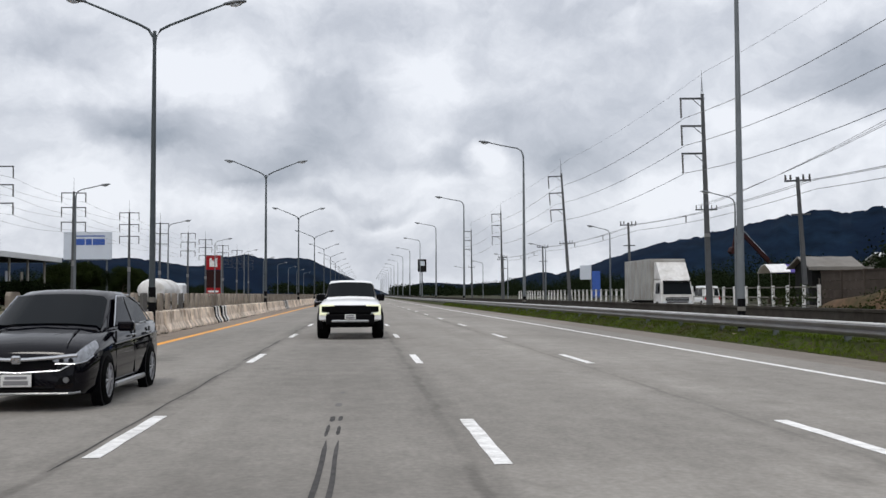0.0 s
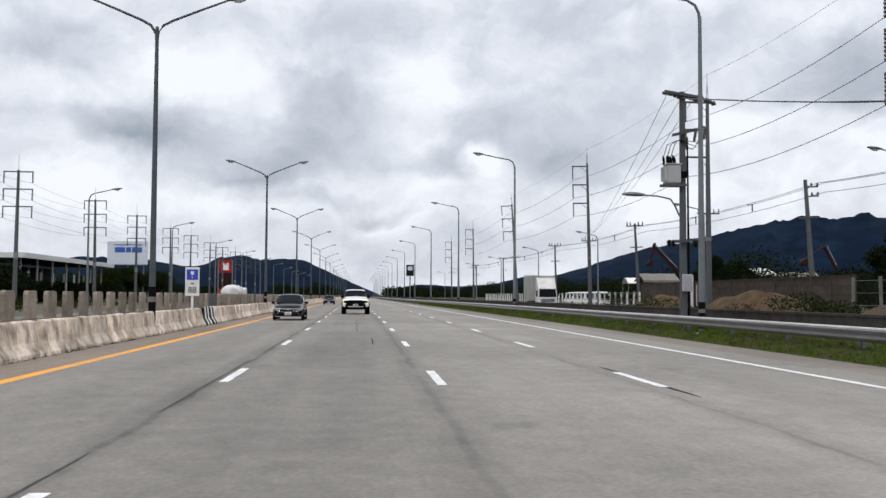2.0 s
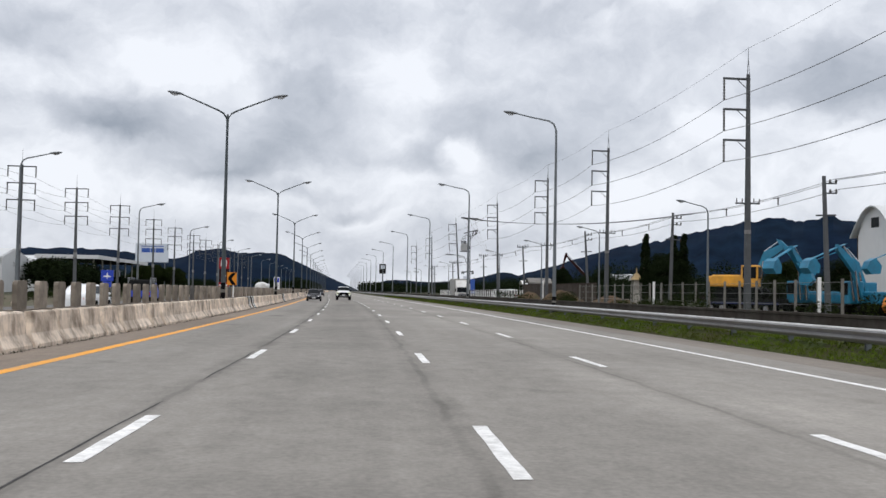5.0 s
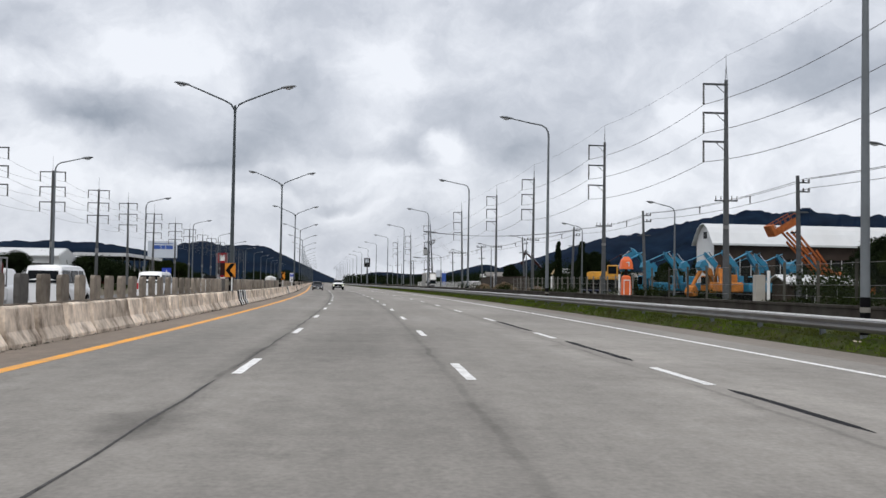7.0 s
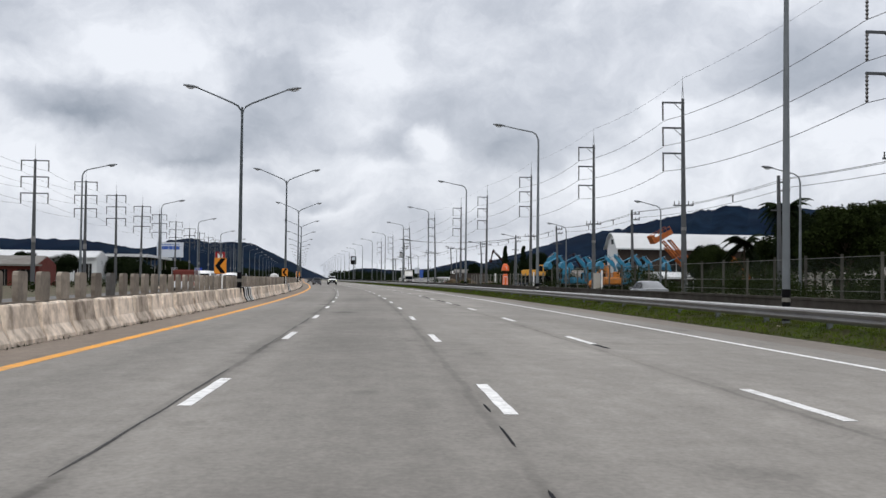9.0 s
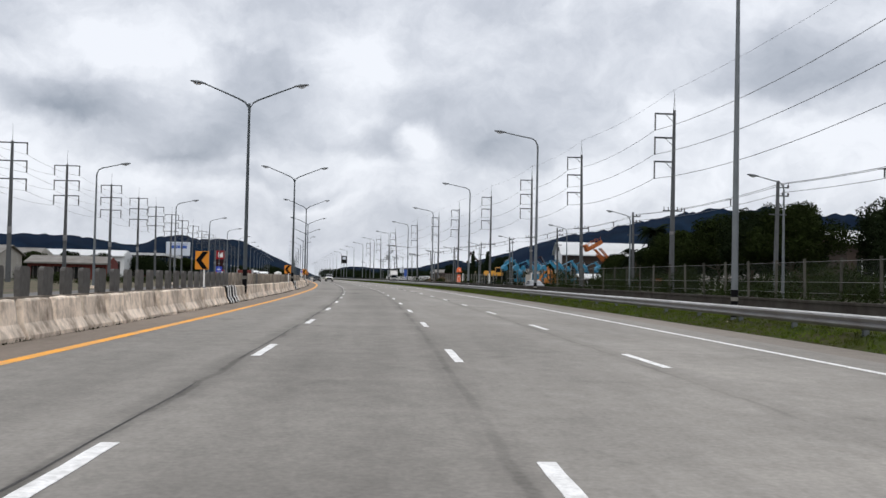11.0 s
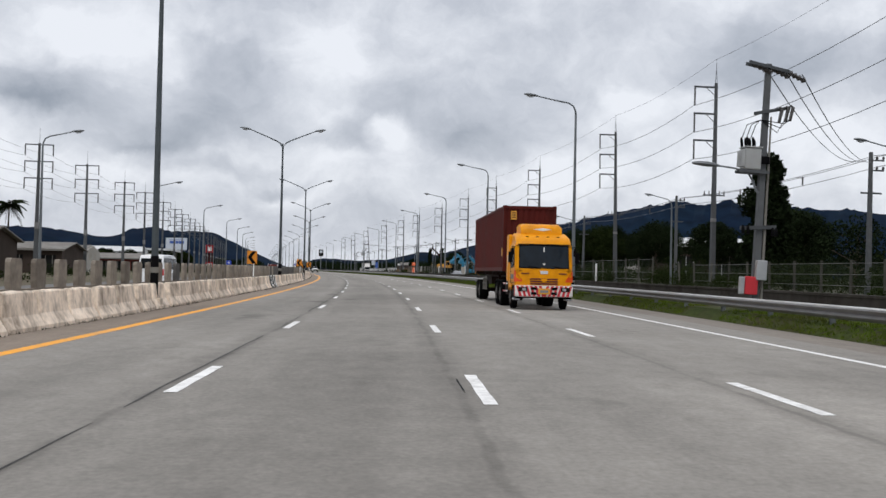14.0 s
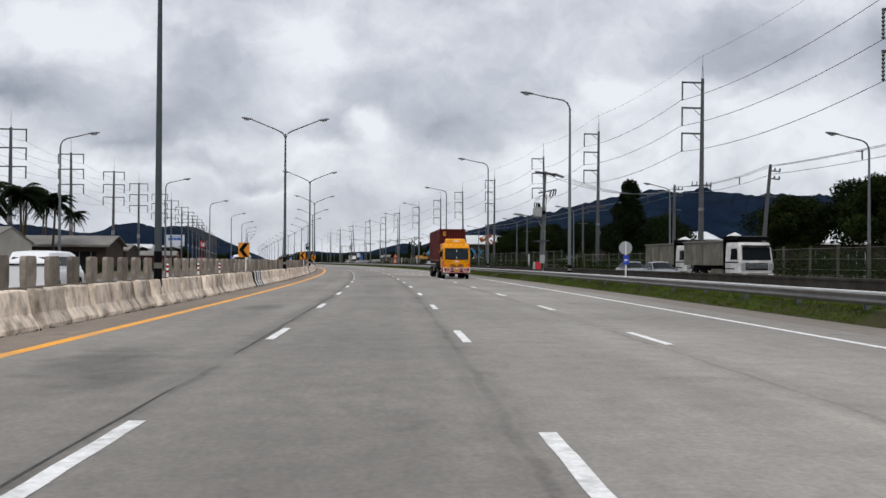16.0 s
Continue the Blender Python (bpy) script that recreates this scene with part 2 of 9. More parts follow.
def asphalt(name, base, lane_bands=(), stains=()):
    """Worn asphalt in (e, s) metres: coarse grain, streaks along the lanes, old stains, dark joints beside the lane
    lines and wide lighter or darker bands.
    """
    m = bpy.data.materials.new(name)
    m.use_nodes = True
    t = m.node_tree
    b = t.nodes["Principled BSDF"]
    b.inputs["Roughness"].default_value = 0.9
    b.inputs["Specular IOR Level"].default_value = 0.12
    co = t.nodes.new("ShaderNodeTexCoord")

    def noise_of(scale, detail, stretch, lo, hi, a, c):
        mp = t.nodes.new("ShaderNodeMapping")
        mp.inputs["Scale"].default_value = stretch
        t.links.new(co.outputs["UV"], mp.inputs[0])
        n = t.nodes.new("ShaderNodeTexNoise")
        n.inputs["Scale"].default_value, n.inputs["Detail"].default_value, n.inputs["Roughness"].default_value = scale, detail, 0.62
        t.links.new(mp.outputs[0], n.inputs["Vector"])
        r = t.nodes.new("ShaderNodeMapRange")
        for i, v in ((1, lo), (2, hi), (3, a), (4, c)):
            r.inputs[i].default_value = v
        t.links.new(n.outputs["Fac"], r.inputs[0])
        return r.outputs[0], n.outputs["Fac"]

    def math_(op, x, y, clamp=False):
        n = t.nodes.new("ShaderNodeMath")
        n.operation, n.use_clamp = op, clamp
        for i, v in enumerate((x, y)):
            if isinstance(v, (int, float)):
                n.inputs[i].default_value = v
            else:
                t.links.new(v, n.inputs[i])
        return n.outputs[0]

    grain, grain_raw = noise_of(16.0, 9, (1, 0.8, 1), 0.32, 0.68, 0.87, 1.13)
    streak, _ = noise_of(1.3, 6, (1, 0.05, 1), 0.3, 0.7, 0.93, 1.06)
    blotch, _ = noise_of(0.16, 7, (1, 0.35, 1), 0.32, 0.68, 0.82, 1.14)
    mottle, _ = noise_of(3.0, 9, (1, 0.6, 1), 0.32, 0.68, 0.89, 1.10)
    k = math_("MULTIPLY", math_("MULTIPLY", math_("MULTIPLY", grain, streak), blotch), mottle)
    sep = t.nodes.new("ShaderNodeSeparateXYZ")
    t.links.new(co.outputs["UV"], sep.inputs[0])
    wob, _ = noise_of(0.5, 5, (0.2, 1, 1), 0.3, 0.7, -0.07, 0.07)
    thick, _ = noise_of(0.22, 5, (0.3, 1, 1), 0.36, 0.64, 0.1, 1.0)
    e = math_("ADD", sep.outputs["X"], wob)
    for at_e, half, strength in lane_bands:
        d = math_("ABSOLUTE", math_("SUBTRACT", e, at_e), 0.0)
        r = t.nodes.new("ShaderNodeMapRange")
        r.interpolation_type = "SMOOTHSTEP"
        for i, v in ((1, half), (2, half * 0.25), (3, 0.0), (4, strength)):
            r.inputs[i].default_value = v
        t.links.new(d, r.inputs[0])
        k = math_("MULTIPLY", k, math_("SUBTRACT", 1.0, math_("MULTIPLY", r.outputs[0], thick)))
    # old stains: centre (e, s), half width, half length, depth
    if stains:
        wander = t.nodes.new("ShaderNodeTexNoise")
        wander.inputs["Scale"].default_value, wander.inputs["Detail"].default_value = 1.6, 6
        t.links.new(co.outputs["UV"], wander.inputs["Vector"])
        push = t.nodes.new("ShaderNodeVectorMath")
        push.operation = "MULTIPLY_ADD"
        push.inputs[1].default_value = (1.1, 2.2, 0)
        t.links.new(wander.outputs["Color"], push.inputs[0])
        t.links.new(co.outputs["UV"], push.inputs[2])
    for e0, s0, a, b_, depth in stains:
        off = t.nodes.new("ShaderNodeVectorMath")
        off.operation = "SUBTRACT"
        off.inputs[1].default_value = (e0 + 0.55, s0 + 1.1, 0)
        t.links.new(push.outputs[0], off.inputs[0])
        fit_in = t.nodes.new("ShaderNodeVectorMath")
        fit_in.operation = "MULTIPLY"
        fit_in.inputs[1].default_value = (1 / a, 1 / b_, 0)
        t.links.new(off.outputs[0], fit_in.inputs[0])
        far_ = t.nodes.new("ShaderNodeVectorMath")
        far_.operation = "LENGTH"
        t.links.new(fit_in.outputs[0], far_.inputs[0])
        r = t.nodes.new("ShaderNodeMapRange")
        r.interpolation_type = "SMOOTHSTEP"
        for i, v in ((1, 1.0), (2, 0.2), (3, 1.0), (4, 1 - depth)):
            r.inputs[i].default_value = v
        t.links.new(far_.outputs["Value"], r.inputs[0])
        k = math_("MULTIPLY", k, r.outputs[0])
    # faint dark spots and oil
    spot, _ = noise_of(0.55, 4, (1, 0.6, 1), 0.62, 0.74, 1.0, 0.74)
    k = math_("MULTIPLY", k, spot)
    sc = t.nodes.new("ShaderNodeVectorMath")
    sc.operation = "SCALE"
    sc.inputs[0].default_value = base
    t.links.new(k, sc.inputs["Scale"])
    t.links.new(sc.outputs[0], b.inputs["Base Color"])
    fine, fine_raw = noise_of(60.0, 4, (1, 1, 1), 0.0, 1.0, 0.0, 1.0)
    bp = t.nodes.new("ShaderNodeBump")
    bp.inputs["Strength"].default_value, bp.inputs["Distance"].default_value = 0.3, 0.006
    t.links.new(fine_raw, bp.inputs["Height"])
    t.links.new(bp.outputs[0], b.inputs["Normal"])
    return m


# The wide band at 3.6 lightens the right lanes; -1.85 darkens its lane.
M_ROAD = asphalt("worn_asphalt", (0.244, 0.228, 0.206), lane_bands=((3.6, 4.2, -0.30), (-3.66, 0.09, 0.40), (-3.72, 0.42, 0.24), (-0.27, 0.09, 0.30), (-0.28, 0.38, 0.20), (3.15, 0.07, 0.28), (3.2, 0.36, 0.18), (-5.3, 0.9, 0.10), (1.75, 1.1, 0.10), (5.2, 1.0, 0.10), (-1.85, 1.7, 0.20)),
                 stains=((-5.2, -323, 0.9, 2.6, 0.35), (-5.4, -339, 0.9, 3.0, 0.35), (-4.6, -341, 0.7, 2.0, 0.3), (-3.8, -256, 0.6, 2.0, 0.35), (-5.5, -63, 0.6, 1.6, 0.35), (-3.7, -148.7, 0.7, 1.6, 0.3),
                         (-2.5, -161, 0.8, 1.6, 0.38), (-2.7, -264.7, 0.5, 1.0, 0.35), (-4.0, -268, 0.5, 1.4, 0.35), (-5.0, -282, 0.5, 2.2, 0.3), (-5.6, 14, 0.6, 2.0, 0.3)))
M_ROAD2 = asphalt("side_asphalt", (0.15, 0.146, 0.14))
M_SHOULDER = asphalt("gravel_shoulder", (0.215, 0.19, 0.165))
M_DUST = asphalt("dusty_shoulder", (0.235, 0.195, 0.16))
M_LANE = mat("road_paint_white", (0.82, 0.81, 0.79), 0.6, vary=0.12, scale=22, dirt=(0.34, 0.33, 0.31), dirt_amount=0.6, dirt_scale=5.0, each=0.05)
M_YELLOW = mat("road_paint_yellow", (0.88, 0.38, 0.035), 0.6, vary=0.12, scale=9, dirt=(0.36, 0.27, 0.17), dirt_amount=0.6, dirt_scale=0.9)
M_TAR = mat("tar", (0.018, 0.018, 0.02), 0.8, vary=0.4, scale=5, gloss=0.08)
M_TYREMARK = mat("dark_bitumen_smear", (0.055, 0.052, 0.05), 0.75, vary=0.5, scale=6)
M_TAR_OLD = mat("old_tar", (0.15, 0.143, 0.135), 0.7, vary=0.3, scale=3)
M_CONC = mat("barrier_concrete", (0.80, 0.675, 0.55), 0.85, vary=0.16, scale=9, dirt=(0.15, 0.11, 0.08), dirt_amount=0.88, dirt_scale=1.9, bump=0.5, each=0.24, stretch=(1, 1, 0.65))
M_SLAB = mat("slab_concrete", (0.27, 0.232, 0.19), 0.88, vary=0.15, scale=5, dirt=(0.11, 0.09, 0.075), dirt_amount=0.7, dirt_scale=1.6, bump=0.3, each=0.28)
M_SLAB_DARK = mat("sooty_concrete", (0.10, 0.095, 0.09), 0.9, vary=0.2, scale=5, each=0.1)
M_WALL_DIRTY = mat("stained_parapet", (0.042, 0.035, 0.029), 0.9, vary=0.3, scale=2, dirt=(0.075, 0.07, 0.062), dirt_amount=0.6, dirt_scale=0.5, bump=0.3)
M_DIRT = mat("dry_soil", (0.12, 0.095, 0.07), 0.95, vary=0.35, scale=1.2, dirt=(0.06, 0.08, 0.03), dirt_amount=0.8, dirt_scale=0.25, bump=0.4, bump_scale=8)
M_GROUND = mat("field_ground", (0.06, 0.055, 0.035), 0.95, vary=0.35, scale=0.5, dirt=(0.025, 0.036, 0.014), dirt_amount=0.9, dirt_scale=0.08, bump=0.3, bump_scale=4)
M_TURF = mat("verge_turf", (0.036, 0.050, 0.009), 0.95, vary=0.55, scale=7.0, dirt=(0.050, 0.037, 0.020), dirt_amount=0.9, dirt_scale=0.5, bump=0.9, bump_scale=18)
M_GRASS = mat("grass_blade", (0.082, 0.125, 0.010), 0.9, vary=0.5, scale=1.0, dirt=(0.065, 0.052, 0.022), dirt_amount=0.75, dirt_scale=0.22)
M_GALV = mat("galvanised_steel", (0.24, 0.238, 0.238), 0.38, 0.75, vary=0.12, scale=2, dirt=(0.16, 0.14, 0.12), dirt_amount=0.5, dirt_scale=0.9)
M_POLE = mat("lamp_pole_steel", (0.15, 0.165, 0.175), 0.6, 0.2, vary=0.12, scale=2, each=0.08)
M_POLE_DARK = mat("weathered_lamp_pole", (0.075, 0.088, 0.095), 0.6, 0.2, vary=0.15, scale=2, each=0.08)
M_HEAD = mat("lamp_head_grey", (0.14, 0.15, 0.16), 0.45, 0.3, vary=0.1)
M_LENS = mat("lamp_glass", (0.5, 0.52, 0.54), 0.2, 0.0, vary=0.05)
M_PYLON = mat("pylon_concrete", (0.092, 0.097, 0.102), 0.85, vary=0.15, scale=2, dirt=(0.08, 0.08, 0.08), dirt_amount=0.5, dirt_scale=0.3, each=0.1)
M_ARM = mat("crossarm_steel", (0.09, 0.095, 0.10), 0.6, 0.4, vary=0.15)
M_INSUL = mat("insulator_ceramic", (0.05, 0.046, 0.045), 0.4, vary=0.15)
M_CABLE = mat("cable_aluminium", (0.16, 0.165, 0.175), 0.6, 0.3, vary=0.1)
M_BLACK = mat("black_paint", (0.005, 0.005, 0.006), 0.6, vary=0.2, gloss=0.05)
M_PLASTIC = mat("black_plastic", (0.0035, 0.0035, 0.004), 0.55, vary=0.2, scale=6, gloss=0.04)
M_WHITE = mat("white_paint", (0.78, 0.78, 0.77), 0.5, vary=0.06, dirt=(0.4, 0.37, 0.33), dirt_amount=0.4, dirt_scale=1.2)
M_CARWHITE = mat("white_car_paint", (0.83, 0.835, 0.84), 0.28, vary=0.03, coat=0.6)
M_CARBLACK = mat("black_car_paint", (0.002, 0.002, 0.004), 0.06, vary=0.1, gloss=0.22)
M_CARGREY = mat("grey_car_paint", (0.15, 0.155, 0.16), 0.3, 0.2, vary=0.08, coat=0.5)
M_GLASS = mat("tinted_glass", (0.008, 0.010, 0.012), 0.12, vary=0.05, gloss=0.05)
M_CHROME = mat("chrome", (0.42, 0.43, 0.45), 0.25, 1.0, vary=0.05)
M_SILVER = mat("silver_trim", (0.42, 0.43, 0.44), 0.35, 0.6, vary=0.08)
# Pale zinc for the highlight painted along the guardrail top.
M_RAIL_GLINT = mat("worn_bright_zinc", (0.62, 0.62, 0.61), 0.5, 0.2, vary=0.12, scale=1.5, dirt=(0.35, 0.33, 0.3), dirt_amount=0.5, dirt_scale=0.7)
M_LAMPWHITE = mat("headlight_lens", (0.60, 0.62, 0.64), 0.12, vary=0.04)
M_LAMPCLEAR = mat("headlight_reflector", (0.30, 0.31, 0.33), 0.08, 0.55, vary=0.35, scale=14)
M_LAMPRUN = mat("running_light_lens", (0.92, 0.94, 0.66), 0.2, vary=0.04)
M_AMBER = mat("amber_lens", (0.70, 0.07, 0.002), 0.45, vary=0.1)
M_TYRE = mat("tyre_rubber", (0.0045, 0.0045, 0.0045), 0.85, vary=0.3, scale=10, gloss=0.03)
M_RIM = mat("wheel_rim", (0.30, 0.30, 0.31), 0.45, 0.2, vary=0.15)
M_STEELRIM = mat("steel_rim", (0.10, 0.095, 0.09), 0.6, 0.3, vary=0.3, scale=6, dirt=(0.05, 0.04, 0.035), dirt_amount=0.7, dirt_scale=4)
M_PLATE = mat("number_plate", (0.62, 0.62, 0.61), 0.5, vary=0.05)
M_PLATEBAR = mat("plate_print", (0.20, 0.20, 0.21), 0.6, vary=0.1)
M_TRUCK = mat("truck_yellow", (0.80, 0.315, 0.002), 0.38, vary=0.08, scale=1.5, dirt=(0.50, 0.17, 0.006), dirt_amount=0.6, dirt_scale=1.3, gloss=0.16)
M_BOX = mat("container_maroon", (0.082, 0.009, 0.006), 0.65, vary=0.14, scale=1.6, dirt=(0.058, 0.013, 0.010), dirt_amount=0.7, dirt_scale=0.6, stretch=(1, 1, 0.4))
M_CHASSIS = mat("chassis_brown", (0.018, 0.008, 0.006), 0.7, vary=0.3, scale=3)
M_RED = mat("red_paint", (0.50, 0.02, 0.03), 0.5, vary=0.08)
M_SIGNYEL = mat("sign_yellow", (0.66, 0.23, 0.006), 0.5, vary=0.06)
M_SIGNBLUE = mat("sign_blue", (0.015, 0.05, 0.42), 0.45, vary=0.06)
M_ORANGE = mat("machine_orange", (0.75, 0.14, 0.03), 0.5, vary=0.1, scale=2)
M_MYEL = mat("machine_yellow", (0.72, 0.34, 0.03), 0.5, vary=0.12, scale=2, dirt=(0.25, 0.14, 0.05), dirt_amount=0.5)
M_BLUE = mat("machine_blue", (0.014, 0.19, 0.32), 0.5, vary=0.15, scale=2, dirt=(0.03, 0.10, 0.16), dirt_amount=0.6, dirt_scale=0.8)
M_DULLORANGE = mat("faded_orange", (0.48, 0.17, 0.03), 0.6, vary=0.2, scale=2, dirt=(0.2, 0.09, 0.03), dirt_amount=0.7, dirt_scale=0.8)
M_RUST = mat("rusty_boom", (0.34, 0.10, 0.03), 0.7, vary=0.3, scale=3)
M_ROOF = mat("metal_roof_white", (0.60, 0.61, 0.61), 0.5, 0.1, vary=0.06, scale=0.8, dirt=(0.45, 0.44, 0.42), dirt_amount=0.4, dirt_scale=0.2)
M_ROOFGREY = mat("fibre_roof", (0.20, 0.19, 0.175), 0.8, vary=0.2, scale=0.8, dirt=(0.14, 0.12, 0.1), dirt_amount=0.6, dirt_scale=0.3)
M_PLASTER = mat("plaster", (0.40, 0.38, 0.34), 0.85, vary=0.1, scale=0.6, dirt=(0.28, 0.25, 0.21), dirt_amount=0.6, dirt_scale=0.25)
M_BROWNWALL = mat("brown_wall", (0.05, 0.037, 0.030), 0.85, vary=0.2, scale=0.7, dirt=(0.03, 0.024, 0.02), dirt_amount=0.6, dirt_scale=0.3)
M_REDWALL = mat("brick_red_wall", (0.13, 0.035, 0.028), 0.85, vary=0.2, scale=0.9)
# Near-black: shade inside openings and under roofs, also plain black boards and loads.
M_DARKIN = mat("dark_opening", (0.010, 0.010, 0.010), 0.8, vary=0.3)
M_FENCE = mat("fence_concrete", (0.17, 0.162, 0.145), 0.85, vary=0.2, scale=2, each=0.2)
M_FENCEDARK = mat("grimy_fence_concrete", (0.075, 0.073, 0.062), 0.9, vary=0.25, scale=2, each=0.35)
M_BOXSIDE = mat("cargo_box_paint", (0.36, 0.355, 0.33), 0.6, vary=0.12, scale=1.0, dirt=(0.2, 0.18, 0.15), dirt_amount=0.6, dirt_scale=0.6)
M_TIPPERBED = mat("dusty_tipper_steel", (0.20, 0.192, 0.155), 0.75, vary=0.2, scale=1.5, dirt=(0.09, 0.075, 0.055), dirt_amount=0.8, dirt_scale=0.7)
M_FENCEG = mat("green_fence_mesh", (0.06, 0.075, 0.055), 0.8, vary=0.3, scale=1.0)
M_BARK = mat("bark", (0.07, 0.055, 0.04), 0.9, vary=0.3, scale=4)
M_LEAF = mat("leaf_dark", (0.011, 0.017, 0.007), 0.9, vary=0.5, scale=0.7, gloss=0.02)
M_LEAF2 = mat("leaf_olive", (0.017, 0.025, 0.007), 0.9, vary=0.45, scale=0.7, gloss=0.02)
# Forest base and patches carry the blue of distance haze in their colour.
M_FOREST_HAZED = mat("far_forest", (0.006, 0.014, 0.028), 0.95, vary=0.5, scale=0.012, dirt=(0.004, 0.009, 0.023), dirt_amount=0.8, dirt_scale=0.004, gloss=0.02)
M_STRIPE = mat("stripe_white", (0.80, 0.79, 0.76), 0.7, vary=0.08, scale=6, dirt=(0.4, 0.35, 0.3), dirt_amount=0.3, dirt_scale=2.0)
M_VIOLET = mat("violet_tarpaulin", (0.09, 0.07, 0.26), 0.7, vary=0.15)
M_CABGLASS = mat("cab_glass", (0.006, 0.011, 0.017), 0.05, vary=0.5, scale=1.6, gloss=0.24)
M_TOWER = mat("tower_red", (0.30, 0.012, 0.016), 0.6, vary=0.15)
M_TOWERDARK = mat("tower_dark_red", (0.026, 0.007, 0.007), 0.7, vary=0.2)
M_TANK = mat("tank_white", (0.68, 0.67, 0.65), 0.5, vary=0.1, dirt=(0.34, 0.31, 0.27), dirt_amount=0.7, dirt_scale=0.9)
M_YARDWALL = mat("yard_wall", (0.065, 0.052, 0.044), 0.9, vary=0.3, scale=1.2, dirt=(0.05, 0.042, 0.032), dirt_amount=0.8, dirt_scale=0.4, bump=0.4, each=0.15)
M_SHRINE = mat("shrine_gilt", (0.42, 0.30, 0.13), 0.55, vary=0.2, scale=3, dirt=(0.15, 0.1, 0.05), dirt_amount=0.5)
M_NAVY = mat("navy_paint", (0.015, 0.025, 0.09), 0.5, vary=0.2, dirt=(0.05, 0.04, 0.03), dirt_amount=0.4)
M_TRANSFORMER = mat("transformer_grey", (0.36, 0.37, 0.37), 0.5, vary=0.1, scale=3, dirt=(0.2, 0.19, 0.17), dirt_amount=0.5, dirt_scale=1.5)
M_EARTH = mat("brown_earth", (0.10, 0.062, 0.036), 0.95, vary=0.4, scale=1.5, dirt=(0.035, 0.04, 0.015), dirt_amount=0.8, dirt_scale=0.5, bump=0.6, bump_scale=5)
M_BILL = mat("billboard_face", (0.56, 0.60, 0.66), 0.5, vary=0.05, scale=0.3)
M_BILLBLUE = mat("billboard_blue", (0.03, 0.09, 0.36), 0.5, vary=0.1)
_b = M_LAMPRUN.node_tree.nodes["Principled BSDF"]
_b.inputs["Emission Color"].default_value, _b.inputs["Emission Strength"].default_value = (1.0, 1.0, 0.72, 1), 0.28
for _m in (M_GLASS, M_LENS, M_LAMPWHITE, M_LAMPRUN, M_AMBER):
    _m.node_tree.nodes["Principled BSDF"].inputs["IOR"].default_value = 1.5


# ---------------------------------------------------------------- mesh helpers
def box(bm, x0, x1, y0, y1, z0, z1, taper=1.0):
    """A block; taper narrows its top."""
    cx, cy = (x0 + x1) / 2, (y0 + y1) / 2
    v = []
    for x in (x0, x1):
        for y in (y0, y1):
            for z in (z0, z1):
                k = taper if z == z1 else 1.0
                v.append(bm.verts.new((cx + (x - cx) * k, cy + (y - cy) * k, z)))
    for f in ((0, 1, 3, 2), (4, 6, 7, 5), (0, 4, 5, 1), (2, 3, 7, 6), (0, 2, 6, 4), (1, 5, 7, 3)):
        bm.faces.new([v[i] for i in f])
    return v


def round_box(x0, x1, y0, y1, z0, z1, r=0.02, seg=1, taper=1.0):
    bm = bmesh.new()
    box(bm, x0, x1, y0, y1, z0, z1, taper)
    bmesh.ops.recalc_face_normals(bm, faces=bm.faces[:])
    bmesh.ops.bevel(bm, geom=bm.edges[:], offset=r, segments=seg, affect="EDGES", profile=0.5)
    return bm


def tube(bm, points, radii, n=8, cap=True):
    """A round bar through points."""
    points = [Vector(p) for p in points]
    if isinstance(radii, (int, float)):
        radii = [radii] * len(points)
    rings = []
    for i, p in enumerate(points):
        d = (points[min(i + 1, len(points) - 1)] - points[max(i - 1, 0)]).normalized()
        side = d.cross(Vector((0, 0, 1)) if abs(d.z) < 0.95 else Vector((1, 0, 0))).normalized()
        up = side.cross(d)
        rings.append([bm.verts.new(p + (side * math.cos(6.28319 * k / n) + up * math.sin(6.28319 * k / n)) * radii[i]) for k in range(n)])
    for a, b in zip(rings, rings[1:]):
        for k in range(n):
            bm.faces.new((a[k], a[(k + 1) % n], b[(k + 1) % n], b[k]))
    if cap:
        bm.faces.new(rings[0][::-1])
        bm.faces.new(rings[-1])
    return rings


def loft(bm, rings, closed=True, cap=True):
    """Skin through rings of points, each ring with the same count."""
    vs = [[bm.verts.new(p) for p in ring] for ring in rings]
    n = len(vs[0])
    for a, b in zip(vs, vs[1:]):
        for k in range(n if closed else n - 1):
            bm.faces.new((a[k], a[(k + 1) % n], b[(k + 1) % n], b[k]))
    if cap:
        bm.faces.new(vs[0][::-1])
        bm.faces.new(vs[-1])
    return vs


def arch(bm, x0, x1, cy, cz, ry, rz, a0, a1, thick, n=12):
    """A bent plate round an axle: part of an ellipse in y and z, with thickness."""
    rings = []
    for a in np.linspace(a0, a1, n):
        c, s_ = math.cos(a), math.sin(a)
        rings.append([(x0, cy + ry * c, cz + rz * s_), (x1, cy + ry * c, cz + rz * s_), (x1, cy + (ry - thick) * c, cz + (rz - thick) * s_), (x0, cy + (ry - thick) * c, cz + (rz - thick) * s_)])
    loft(bm, rings)


def part(name, bm, material, parent=None, label="", smooth=False, at_m=None):
    me = bpy.data.meshes.new(name)
    bmesh.ops.recalc_face_normals(bm, faces=bm.faces[:])
    bm.to_mesh(me)
    bm.free()
    me.materials.append(material)
    if smooth:
        me.shade_smooth()
        me.set_sharp_from_angle(angle=radians(38))
    ob = new(name, me)
    ob.parent = parent
    if at_m is not None:
        ob.matrix_local = at_m
    if label:
        ob["label"] = label
    return ob


